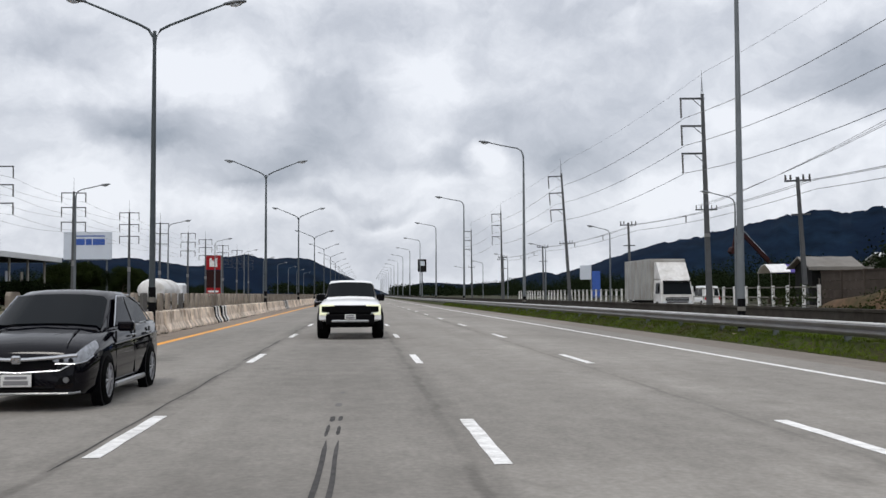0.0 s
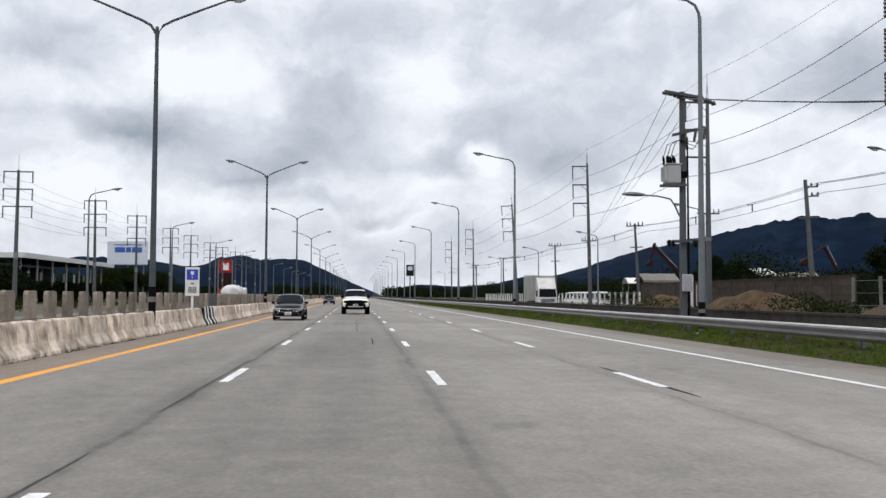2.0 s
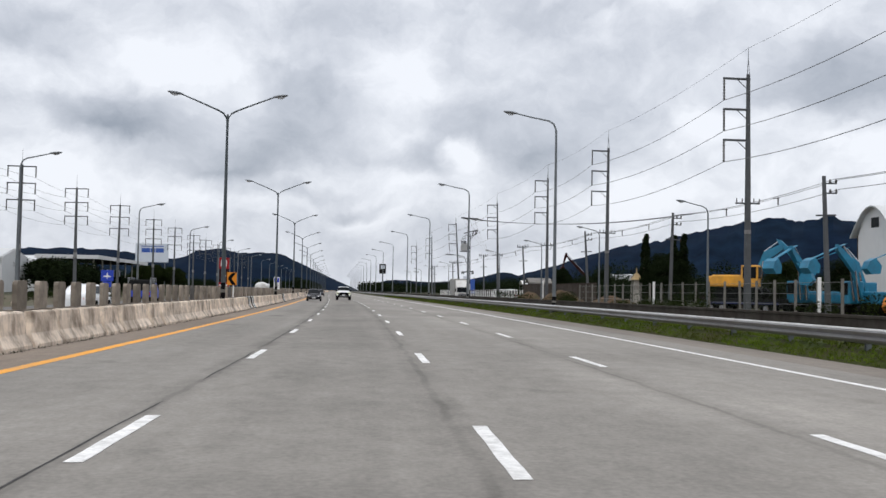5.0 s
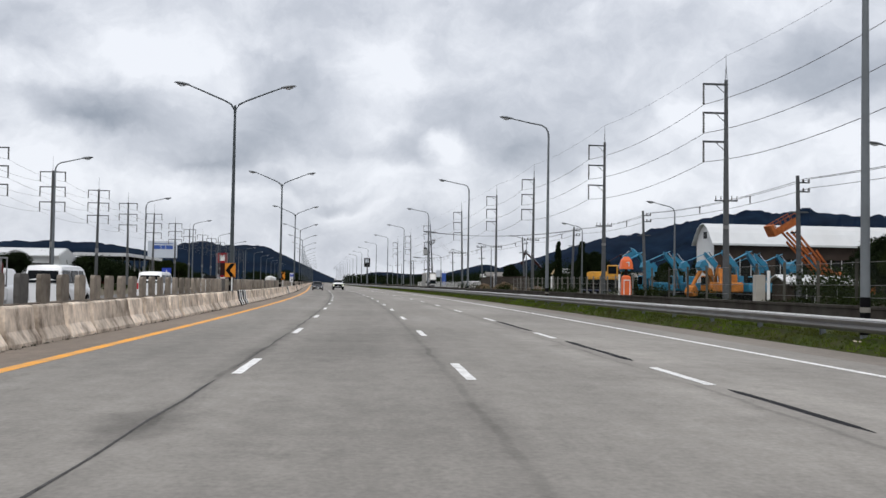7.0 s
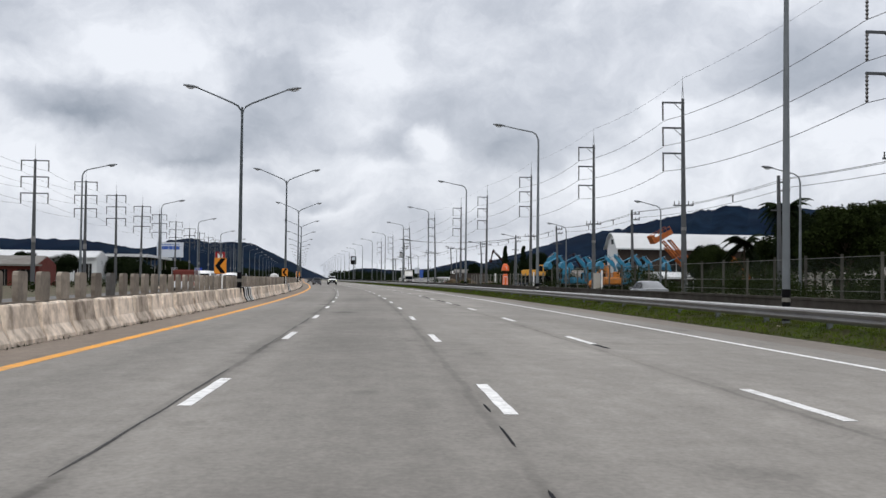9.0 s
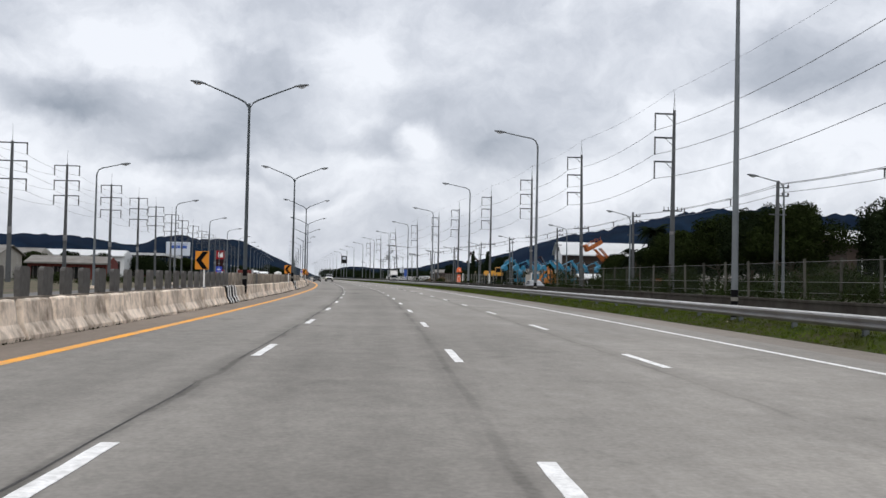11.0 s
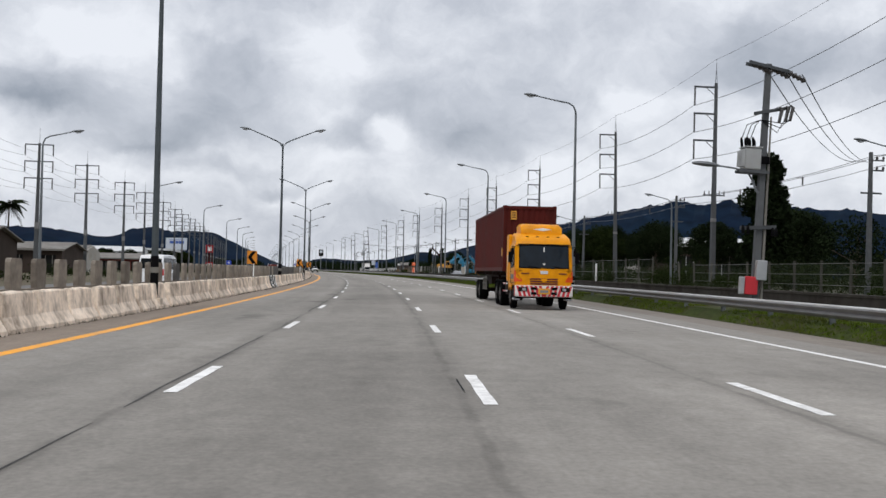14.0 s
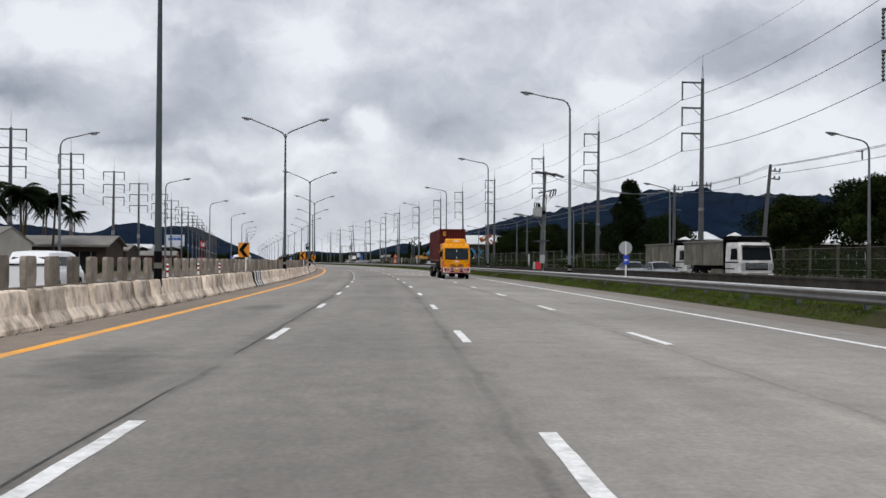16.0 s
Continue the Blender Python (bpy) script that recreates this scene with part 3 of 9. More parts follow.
def twin(ob, m, parent):
    """Another object on the same mesh, under the same or another parent."""
    o = new(ob.name.split(".")[0], ob.data)
    o.parent = parent
    o.matrix_local = m
    if "label" in ob:
        o["label"] = ob["label"]
    return o


def thing(name, label, category, m, group=""):
    ob = new(name)
    ob.matrix_world = m
    return tagged(ob, label, category, group)


def ribbon(name, e0, e1, s0, s1, z0, z1, material, step=4.0, thick=0.0):
    """A strip that follows the road, with (e, s) in metres as its UV map."""
    st = np.arange(s0, s1 + 0.01, step)
    verts, faces, uvs = [], [], []
    cols = 2
    for s in st:
        for e, z in ((e0, z0), (e1, z1)):
            verts.append(at(s, e, z))
            uvs.append((e, s))
    n = len(st)
    for i in range(n - 1):
        a = i * cols
        faces.append((a, a + 1, a + 3, a + 2))
    if thick:
        base = len(verts)
        for i in range(n * cols):
            v = verts[i]
            verts.append(Vector((v.x, v.y, v.z - thick)))
            uvs.append(uvs[i])
        for i in range(n - 1):
            a = i * cols
            faces.append((base + a, base + a + 2, base + a + 3, base + a + 1))
            faces.append((a, a + 2, base + a + 2, base + a))
            faces.append((a + 1, base + a + 1, base + a + 3, a + 3))
        faces.append((0, base, base + 1, 1))
        z = (n - 1) * cols
        faces.append((z, z + 1, base + z + 1, base + z))
    me = bpy.data.meshes.new(name)
    me.from_pydata(verts, [], faces)
    layer = me.uv_layers.new(name="road")
    for loop in me.loops:
        layer.data[loop.index].uv = uvs[loop.vertex_index]
    me.materials.append(material)
    return new(name, me)


def sweep(bm, outline, s0, s1, step=4.0, closed=True):
    """An (e, z) outline swept along the road."""
    loft(bm, [[at(s, e, z) for e, z in outline] for s in np.arange(s0, s1 + 0.01, step)], closed=closed, cap=closed)


# ---------------------------------------------------------------- ground, roads, hills
E_MED = -8.67       # line of the median lamps
E_RAIL = 9.95       # guardrail
E_WALL = 12.6       # stained parapet beside the frontage road
S0, S1 = -440.0, 1500.0


def build_ground():
    bm = bmesh.new()
    for i in range(61):
        for j in range(61):
            bm.verts.new((-4500 + 150 * i, -1500 + 110 * j, -0.12))
    bm.verts.ensure_lookup_table()
    for i in range(60):
        for j in range(60):
            a = i * 61 + j
            bm.faces.new((bm.verts[a], bm.verts[a + 61], bm.verts[a + 62], bm.verts[a + 1]))
    tagged(part("ground", bm, M_GROUND), "flat dry scrubland around the motorway", "ground", kind="structure")
    tagged(ribbon("road", -8.95, 8.05, S0, S1, 0, 0, M_ROAD, thick=0.4), "worn light grey four-lane motorway asphalt", "road", kind="structure")
    tagged(ribbon("shoulder", 8.05, 9.55, S0, S1, 0.0, -0.03, M_SHOULDER, thick=0.3), "pale gravelly road shoulder", "shoulder", kind="structure")
    tagged(ribbon("verge_bank", 9.55, 10.1, S0, S1, -0.03, 0.30, M_TURF, thick=0.4), "sloping grassy bank at the foot of the guardrail", "verge", kind="structure")
    tagged(ribbon("verge", 10.1, E_WALL - 0.1, S0, S1, 0.30, 0.30, M_TURF, thick=0.6), "grassy verge with patches of bare soil", "verge", kind="structure")
    tagged(ribbon("median_dust", -8.38, -7.16, S0, S1, 0.004, 0.004, M_DUST), "dusty brown strip along the median barrier", "shoulder", kind="structure")
    tagged(ribbon("frontage_road", E_WALL + 0.3, 24.0, S0, S1, 0.0, 0.0, M_ROAD2, thick=0.3), "grey asphalt frontage road", "road", kind="structure")
    tagged(ribbon("roadside_soil", 24.0, 42.0, S0, S1, 0.0, -0.05, M_DIRT, thick=0.3), "bare roadside soil with weeds", "ground", kind="structure")
    tagged(ribbon("median_soil", -10.9, -8.95, S0, S1, 0.0, 0.0, M_DIRT, thick=0.3), "dusty soil strip between the median barriers", "ground", kind="structure")
    tagged(ribbon("opposite_road", -22.6, -10.9, S0, S1, 0.0, 0.0, M_ROAD2, thick=0.4), "asphalt of the opposite carriageway", "road", kind="structure")
    tagged(ribbon("far_verge", -46.0, -22.6, S0, S1, -0.04, 0.0, M_DIRT, thick=0.3), "dusty verge beyond the opposite carriageway", "ground", kind="structure")
    tagged(ribbon("edge_line", 6.82, 6.99, S0, S1, 0.004, 0.004, M_LANE), "solid white edge line", "road marking", kind="structure")
    tagged(ribbon("yellow_line", -7.12, -6.86, S0, S1, 0.004, 0.004, M_YELLOW), "faded solid yellow edge line", "road marking", kind="structure")
    tagged(ribbon("opposite_edge_line", -11.9, -11.75, S0, S1, 0.004, 0.004, M_LANE), "solid white edge line of the opposite carriageway", "road marking", kind="structure")


def hill(name, label, ring, distance, heights, depth, width_step=0.0035, seed=3):
    """A forested ridge: heights (azimuth, slope) are eased into one another and roughened, then fall away before and behind."""
    az = np.arange(heights[0][0], heights[-1][0], width_step)
    base = np.interp(az, [h[0] for h in heights], [h[1] for h in heights])
    k = np.hanning(9)
    pad = np.pad(base, 4, mode="edge")
    base = np.convolve(pad, k / k.sum(), mode="valid")
    rows_ = []
    for a, el in zip(az, base):
        top = el * distance
        row = []
        for f, d in ((0.0, -1.0), (0.35, -0.66), (0.72, -0.33), (1.0, 0.0), (0.6, 0.5), (0.0, 1.0)):
            rough = 1 + 0.05 * noise.noise((a * 90 + seed, f * 5, 0.3)) + 0.03 * noise.noise((a * 260, f * 9, seed))
            gully = 1 + (0.16 * noise.noise((a * 45, seed + f, 2.0)) if 0 < f < 1 else 0)
            r = distance + d * depth
            z = top * f * rough * gully - 6
            row.append((r * math.sin(a), r * math.cos(a), z))
        rows_.append(row)
    bm = bmesh.new()
    loft(bm, rows_, closed=False, cap=False)
    # The ridge's blue is aerial haze painted into its material.
    tagged(part(name, bm, M_FOREST_HAZED, smooth=True), label, "hill", kind="structure")


def build_hills():
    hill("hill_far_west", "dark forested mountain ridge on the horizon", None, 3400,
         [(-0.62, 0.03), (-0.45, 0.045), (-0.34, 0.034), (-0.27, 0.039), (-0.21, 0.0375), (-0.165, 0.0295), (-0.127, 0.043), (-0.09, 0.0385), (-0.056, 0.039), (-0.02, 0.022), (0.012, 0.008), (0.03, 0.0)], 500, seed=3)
    hill("hill_far_east", "forested mountain tinted haze-blue on the horizon", None, 3600,
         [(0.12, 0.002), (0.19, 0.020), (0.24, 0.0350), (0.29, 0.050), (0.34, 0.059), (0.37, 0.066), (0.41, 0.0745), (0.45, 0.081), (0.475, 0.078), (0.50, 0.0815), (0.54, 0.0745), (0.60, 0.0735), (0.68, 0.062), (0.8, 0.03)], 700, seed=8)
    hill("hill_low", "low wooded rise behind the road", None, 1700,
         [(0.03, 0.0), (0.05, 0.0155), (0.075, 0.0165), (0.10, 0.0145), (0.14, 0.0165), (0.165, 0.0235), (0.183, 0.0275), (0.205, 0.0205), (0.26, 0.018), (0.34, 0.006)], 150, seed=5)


build_ground()
build_hills()

# low stained parapet between the verge and the frontage road
_bm = bmesh.new()
sweep(_bm, [(E_WALL - 0.1, -0.1), (E_WALL - 0.1, 0.86), (E_WALL - 0.13, 0.88), (E_WALL - 0.13, 0.96), (E_WALL + 0.22, 0.96), (E_WALL + 0.22, 0.88), (E_WALL + 0.19, 0.86), (E_WALL + 0.19, -0.1)], S0, 700)
tagged(part("wall_parapet", _bm, M_WALL_DIRTY), "low dark stained concrete parapet wall", "wall", kind="structure")

# ---------------------------------------------------------------- tar joints and patches on the lanes
def tar(e, s, length, width, material, skew=0.0, name="tar_patch"):
    """A sealed crack: a wavering strip along the lane (or across it when skew is 90)."""
    bm = bmesh.new()
    n = max(6, int(length / 0.5))
    rows_ = []
    for i in range(n + 1):
        u = i / n * length
        w = width * (0.45 + 0.8 * abs(noise.noise((s * 0.7 + u * 0.6, e, 1.7))) + 0.25) * (0.15 if i in (0, n) else 1)
        v = 0.035 * noise.noise((s + u * 0.5, e * 3, 4.0))
        a, b = (v - w / 2, u), (v + w / 2, u)
        if skew:
            a, b = (u, v - w / 2), (u, v + w / 2)
        rows_.append([at(s + a[1], e + a[0], 0.003), at(s + b[1], e + b[0], 0.003)])
    loft(bm, rows_, closed=False, cap=False)
    return tagged(part(name, bm, material), "dark bitumen patch sealing a crack in the asphalt", "road patch", kind="structure")


for _e, _s, _l, _w in ((-1.45, -7.5, 3.5, 0.05), (-1.45, -12.0, 3.2, 0.04), (-0.95, -23.0, 4.3, 0.05), (-0.23, -194.0, 1.2, 0.04), (-0.2, -191.8, 0.7, 0.03), (-0.26, -196.5, 0.8, 0.03), (3.5, -128.5, 7.5, 0.22),
                      (3.5, -140.0, 6.5, 0.20), (3.5, -149.0, 4.0, 0.17), (3.45, -182.0, 5.0, 0.10), (3.5, -38.0, 6.0, 0.08), (-0.22, -299.0, 1.5, 0.03)):
    tar(_e, _s, _l, _w, M_TAR)
for _e, _s, _l, _w in ((-1.52, -1.8, 3.3, 0.06), (-1.40, -1.7, 3.2, 0.055), (-1.52, 1.75, 0.9, 0.05), (-1.41, 1.85, 0.7, 0.05), (-1.50, 2.9, 0.5, 0.055), (-1.41, 2.95, 0.45, 0.05), (-1.47, 4.4, 0.4, 0.12), (-1.45, 6.0, 0.3, 0.10)):
    tar(_e, _s, _l, _w, M_TAR_OLD if _s > 4 else M_TYREMARK)
_rnd = random.Random(41)
_s = -350.0
while _s < 20:
    _l = _rnd.uniform(5.0, 13.0)
    tar(-3.68 + _rnd.uniform(-0.02, 0.02), _s, _l, _rnd.uniform(0.028, 0.05), M_TYREMARK)
    _s += _l + _rnd.uniform(0.4, 4.0)
for _e, _s, _l in ((-2.5, -73.3, 0.4), (-1.55, -73.3, 1.35), (-2.7, -84.0, 0.7), (-1.3, -84.0, 0.8), (-3.1, -245.5, 1.0), (-1.5, -245.5, 1.1), (-0.84, -331.5, 0.8), (2.55, -167.0, 0.5), (0.44, -176.7, 0.8)):
    tar(_e, _s, _l, 0.05, M_TAR_OLD, skew=90)


# ---------------------------------------------------------------- median: barriers, slabs, lamps
def jersey_section(y, lean=0.0):
    half = [(0.30, 0.0), (0.30, 0.09), (0.155, 0.33), (0.105, 0.78), (0.075, 0.82)]
    ring = [(x + lean * z, z) for x, z in half] + [(-x + lean * z, z) for x, z in reversed(half)]
    return [(x, y, z) for x, z in ring]


def jersey_mesh(length, chip):
    bm = bmesh.new()
    ys = [0.0, 0.05, 0.16, 0.20] + [length * f for f in (0.25, 0.4, 0.5, 0.6, 0.75)] + [length - 0.20, length - 0.16, length - 0.05, length]
    rings = []
    for i, y in enumerate(ys):
        # the ends are drawn in and carry a vertical keyway
        end = min(y, length - y)
        k = 0.80 if end < 0.01 else 0.93 if end < 0.06 else 1.0
        row = []
        for x, yy, z in jersey_section(y):
            wear = noise.noise((x * 6 + chip * 3, yy * 3, z * 4 + chip))
            drop = 0.05 * max(0.0, noise.noise((yy * 5 + chip * 7, chip, 2.0))) if z > 0.7 else 0.0
            draw = (0.17 * z / 0.8 + 0.012) * (1.0 - 2.0 * yy / length)
            row.append((x * (k if z > 0.05 else 0.6 + 0.4 * k) + 0.012 * wear, yy + draw, z - drop - (0.012 * wear if z > 0.1 else 0)))
        rings.append(row)
    loft(bm, rings)
    return bm


UNIT = 2.086
_protos = []
for v in range(6):
    o = part("jersey_barrier", jersey_mesh(UNIT - 0.05, v * 1.3), M_CONC)
    _protos.append(o)
_striped_spots = [-5.2, -45.6, -100.5, -143.6, -196.0, -241.4, -298.4, 44.0, 92.0]
_k = 0
for i in range(int((230 + 400) / UNIT)):
    s = -399.6 + i * UNIT
    jit = Matrix.Rotation(radians(random.uniform(-1.4, 1.4)), 4, "Z") @ Matrix.Rotation(radians(random.uniform(-1.2, 1.2)), 4, "Y")
    m = stand(s, E_MED + random.uniform(-0.035, 0.035)) @ jit
    striped = any(abs(s + UNIT / 2 - q - 1.2) < UNIT for q in _striped_spots)
    if _k < 6:
        o = _protos[_k]
    else:
        o = new("jersey_barrier", _protos[random.randrange(6)].data)
    _k += 1
    o.matrix_world = m
    tagged(o, "black and white striped concrete jersey barrier unit" if striped else "stained precast concrete jersey barrier unit", "barrier", "median barrier units")
    if striped:
        for j in range(2):
            bm = bmesh.new()
            y0 = 0.13 + j * 0.92
            prof = [(0.322, 0.01), (0.322, 0.095), (0.178, 0.335), (0.128, 0.80), (0.090, 0.838), (-0.090, 0.838), (-0.06, 0.815), (0.06, 0.79), (0.11, 0.32), (0.25, 0.08), (0.25, 0.01)]
            loft(bm, [[(x, y, z) for x, z in prof] for y in (y0, y0 + 0.44)])
            part("black_stripe", bm, M_BLACK, o)
            bm = bmesh.new()
            loft(bm, [[(x, y, z) for x, z in prof] for y in (y0 + 0.445, y0 + 0.89)])
            part("white_stripe", bm, M_STRIPE, o)
_bm = bmesh.new()
for _s in np.arange(231, 900, 8):
    for q0, q1 in ((0, 7.9),):
        loft(_bm, [[at(_s + y, E_MED + x, z) for x, _, z in jersey_section(0)] for y in (q0, q1)])
tagged(part("distant_barriers", _bm, M_CONC), "row of concrete barriers far along the median", "barrier", kind="stuff")

# weeds along the barrier's foot
def tufts(name, spots, material, label, height, blades=9):
    verts, faces = [], []
    for s, e, k in spots:
        for _ in range(blades):
            a = random.uniform(0, 6.283)
            r = random.uniform(0, 0.10) * k
            h = height * k * random.uniform(0.5, 1.15)
            p = at(s + r * math.sin(a), e + r * math.cos(a), -0.02 + 0.32 * min(max((e - 9.55) / 0.55, 0.0), 1.0))
            lean = Vector((random.uniform(-0.5, 0.5), random.uniform(-0.5, 0.5), 1)).normalized() * h
            w = Vector((math.cos(a * 3), math.sin(a * 3), 0)) * (0.007 + 0.007 * k)
            n = len(verts)
            verts += [p - w, p + w, p + lean]
            faces.append((n, n + 1, n + 2))
    me = bpy.data.meshes.new(name)
    me.from_pydata(verts, [], faces)
    me.materials.append(material)
    return tagged(new(name, me), label, "grass", kind="stuff")


tufts("weeds", [(random.uniform(-400, 60), E_MED + 0.33 + random.uniform(-0.06, 0.06), random.uniform(0.4, 1.2)) for _ in range(3600)], M_LEAF, "dry dark weeds along the foot of the barrier", 0.085, 5)
_g = []
for _s in np.arange(-400, 120, 0.035):
    # the bank is barer towards the lorry park
    if noise.noise((_s * 0.11, 3.0, 0.0)) > (-0.55 if _s > -225 else -0.30):
        for _ in range(2):
            _g.append((_s, 9.56 + abs(random.gauss(0, 0.7)), random.uniform(0.4, 1.25)))
tufts("verge_grass", _g, M_GRASS, "tufts of green verge grass beside the guardrail", 0.10, 8)

# second row: upright slabs on a low concrete rail
E_SLAB = -10.05
_bm = bmesh.new()
sweep(_bm, [(E_SLAB - 0.28, 0.0), (E_SLAB - 0.10, 0.55), (E_SLAB - 0.10, 0.76), (E_SLAB + 0.10, 0.76), (E_SLAB + 0.10, 0.55), (E_SLAB + 0.28, 0.0)], -410, 900)
slab_wall = tagged(part("wall_median", _bm, M_SLAB), "grey concrete median wall topped by upright slabs", "wall", kind="structure")


def slab_mesh():
    bm = bmesh.new()
    w, h = 0.37, 0.66
    out = [(-w * 0.86, -0.2), (-w * 0.94, 0.0), (-w, 0.10), (-w, h - 0.10), (-w * 0.9, h - 0.03), (-w * 0.7, h), (w * 0.7, h), (w * 0.9, h - 0.03), (w, h - 0.10), (w, 0.10), (w * 0.94, 0.0), (w * 0.86, -0.2)]
    loft(bm, [[(-0.065 + x0, y, z) for y, z in out] for x0 in (0.0, 0.13)])
    return bm


_slab = part("concrete_slab", slab_mesh(), M_SLAB)
_slab_dark = part("concrete_slab", slab_mesh(), M_SLAB_DARK, label="soot-darkened concrete slab")
PITCH = 1.70
_far = bmesh.new()
_made = 0
for i in range(int((700 + 400) / PITCH)):
    s = -395.2 + i * PITCH
    m = stand(s, E_SLAB, 0.84) @ Matrix.Rotation(radians(random.uniform(-1.5, 1.5)), 4, "Z") @ Matrix.Rotation(radians(random.uniform(-1.0, 1.0)), 4, "X")
    dark = (-222 < s < -186) or random.random() < 0.04
    if s < 85:
        src = _slab_dark if dark else _slab
        if src.parent is None:
            o = src
            o.parent = slab_wall
        else:
            o = new("concrete_slab", src.data)
            o.parent = slab_wall
            if dark:
                o["label"] = "soot-darkened concrete slab"
        o.matrix_local = m
        _made += 1
    else:
        for x0, x1, y0, y1, z0, z1 in ((-0.065, 0.065, -0.34, 0.34, -0.2, 0.66),):
            vs = box(_far, x0, x1, y0, y1, z0, z1)
            for v in vs:
                v.co = m @ v.co
tagged(part("distant_slabs", _far, M_SLAB, slab_wall), kind="stuff")


# ---------------------------------------------------------------- street lamps
def lamp_head(bm, tip, along):
    """Cobra head: flattened drop from the arm's end."""
    a = Vector(along).normalized()
    side = a.cross(Vector((0, 0, 1))).normalized()
    up = side.cross(a)
    rings = []
    for u, w, h in ((-0.10, 0.05, 0.05), (0.05, 0.10, 0.08), (0.25, 0.16, 0.10), (0.50, 0.17, 0.09), (0.68, 0.12, 0.06), (0.75, 0.04, 0.03)):
        c = Vector(tip) + a * u
        rings.append([c + side * (w * math.cos(q)) + up * (h * math.sin(q) * (1.0 if math.sin(q) > 0 else 0.7)) for q in np.linspace(0, 6.2832, 9)[:-1]])
    loft(bm, rings)


def arm_points(x_end, z_from, z_end):
    """Out of the pole in a bend, then a long gentle rise."""
    sgn = 1 if x_end > 0 else -1
    return [(0, 0, z_from - 0.5), (0.03 * sgn, 0, z_from), (0.22 * sgn, 0, z_from + 0.30), (0.55 * sgn, 0, z_from + 0.48), (x_end * 0.6, 0, z_from + 0.48 + (z_end - z_from - 0.48) * 0.5), (x_end, 0, z_end)]


def lamp_bands(root, r, top):
    z = 0.36
    for i, (h, paint) in enumerate(((top * 2.2, M_BLACK), (top * 0.5, M_FENCE), (top, M_BLACK))):
        bm = bmesh.new()
        tube(bm, [(0, 0, z), (0, 0, z + h)], r + 0.006, 12)
        part("paint_band", bm, paint, root, "pale painted band" if i == 1 else "black painted band")
        z += h


def double_lamp(m):
    root = thing("street_lamp", "tall double-arm steel street lamp on the median", "street lamp", m, "median street lamps")
    bm = bmesh.new()
    tube(bm, [(0, 0, 0), (0, 0, 3.5), (0, 0, 7.5), (0, 0, 11.0)], [0.125, 0.105, 0.085, 0.062], 12)
    part("pole", bm, M_POLE_DARK, root, smooth=True)
    part("base_plate", round_box(-0.25, 0.25, -0.25, 0.25, 0, 0.34, 0.02), M_CONC, root, "concrete footing")
    for sgn in (-1, 1):
        bm = bmesh.new()
        pts = arm_points(2.55 * sgn, 10.75, 12.05)
        tube(bm, pts, [0.055, 0.052, 0.05, 0.047, 0.042, 0.036], 8)
        part("arm", bm, M_POLE_DARK, root, smooth=True)
        bm = bmesh.new()
        lamp_head(bm, pts[-1], (sgn, 0, 0.16))
        h = part("lamp_head", bm, M_HEAD, root, smooth=True)
        bm = bmesh.new()
        d = Vector((sgn, 0, 0.16)).normalized()
        c = Vector(pts[-1]) + d * 0.36 + Vector((0, 0, -0.055))
        tube(bm, [c - d * 0.2, c, c + d * 0.22], [0.06, 0.11, 0.05], 8)
        part("lens", bm, M_LENS, h, smooth=True)
    lamp_bands(root, 0.125, 0.36)
    return root


MEDIAN_LAMPS = [-407.6, -364.1, -321.5, -278.0, -233.2, -188.8, -146.1, -103.8, -60.2] + [28.1 + 43.463 * k for k in range(15)]
_first = double_lamp(stand(-15.9, E_MED))
for _s in MEDIAN_LAMPS:
    copy_thing(_first, stand(_s, E_MED))


def single_lamp(m, height, reach, label, group, banded, material):
    """A pole whose arm leaves towards -x."""
    root = thing("street_lamp", label, "street lamp", m, group)
    bm = bmesh.new()
    tube(bm, [(0, 0, 0), (0, 0, height * 0.35), (0, 0, height * 0.7), (0, 0, height)], [0.115, 0.10, 0.08, 0.06], 12)
    part("pole", bm, material, root, smooth=True)
    part("base_plate", round_box(-0.22, 0.22, -0.22, 0.22, -0.05, 0.22, 0.02), M_CONC, root, "concrete footing")
    bm = bmesh.new()
    pts = [(0, 0, height - 0.3), (-0.03, 0, height + 0.1), (-0.16, 0, height + 0.38), (-0.45, 0, height + 0.55), (-reach * 0.6, 0, height + 0.72), (-reach, 0, height + 0.92)]
    tube(bm, pts, [0.058, 0.055, 0.05, 0.047, 0.042, 0.036], 8)
    part("arm", bm, material, root, smooth=True)
    bm = bmesh.new()
    lamp_head(bm, pts[-1], (-1, 0, 0.12))
    h = part("lamp_head", bm, M_HEAD, root, smooth=True)
    bm = bmesh.new()
    d = Vector((-1, 0, 0.12)).normalized()
    c = Vector(pts[-1]) + d * 0.36 + Vector((0, 0, -0.055))
    tube(bm, [c - d * 0.2, c, c + d * 0.22], [0.06, 0.11, 0.05], 8)
    part("lens", bm, M_LENS, h, smooth=True)
    if banded:
        lamp_bands(root, 0.115, 0.24)
    return root


VERGE_LAMPS = [-369.0, -333.0, -292.1, -252.5, -213.2, -175.2, -136.0, -97.0, -58.6] + [20.6 + 38.95 * k for k in range(17)]
_first = single_lamp(stand(-19.1, 10.15), 11.0, 2.4, "single-arm steel street lamp behind the guardrail", "verge street lamps", True, M_POLE)
for _s in VERGE_LAMPS:
    copy_thing(_first, stand(_s, 10.15))
_turned = Matrix.Rotation(math.pi, 4, "Z")
_first = single_lamp(stand(74.5, -24.3) @ _turned, 9.5, 2.0, "single-arm steel street lamp beyond the opposite carriageway", "opposite street lamps", False, M_POLE)
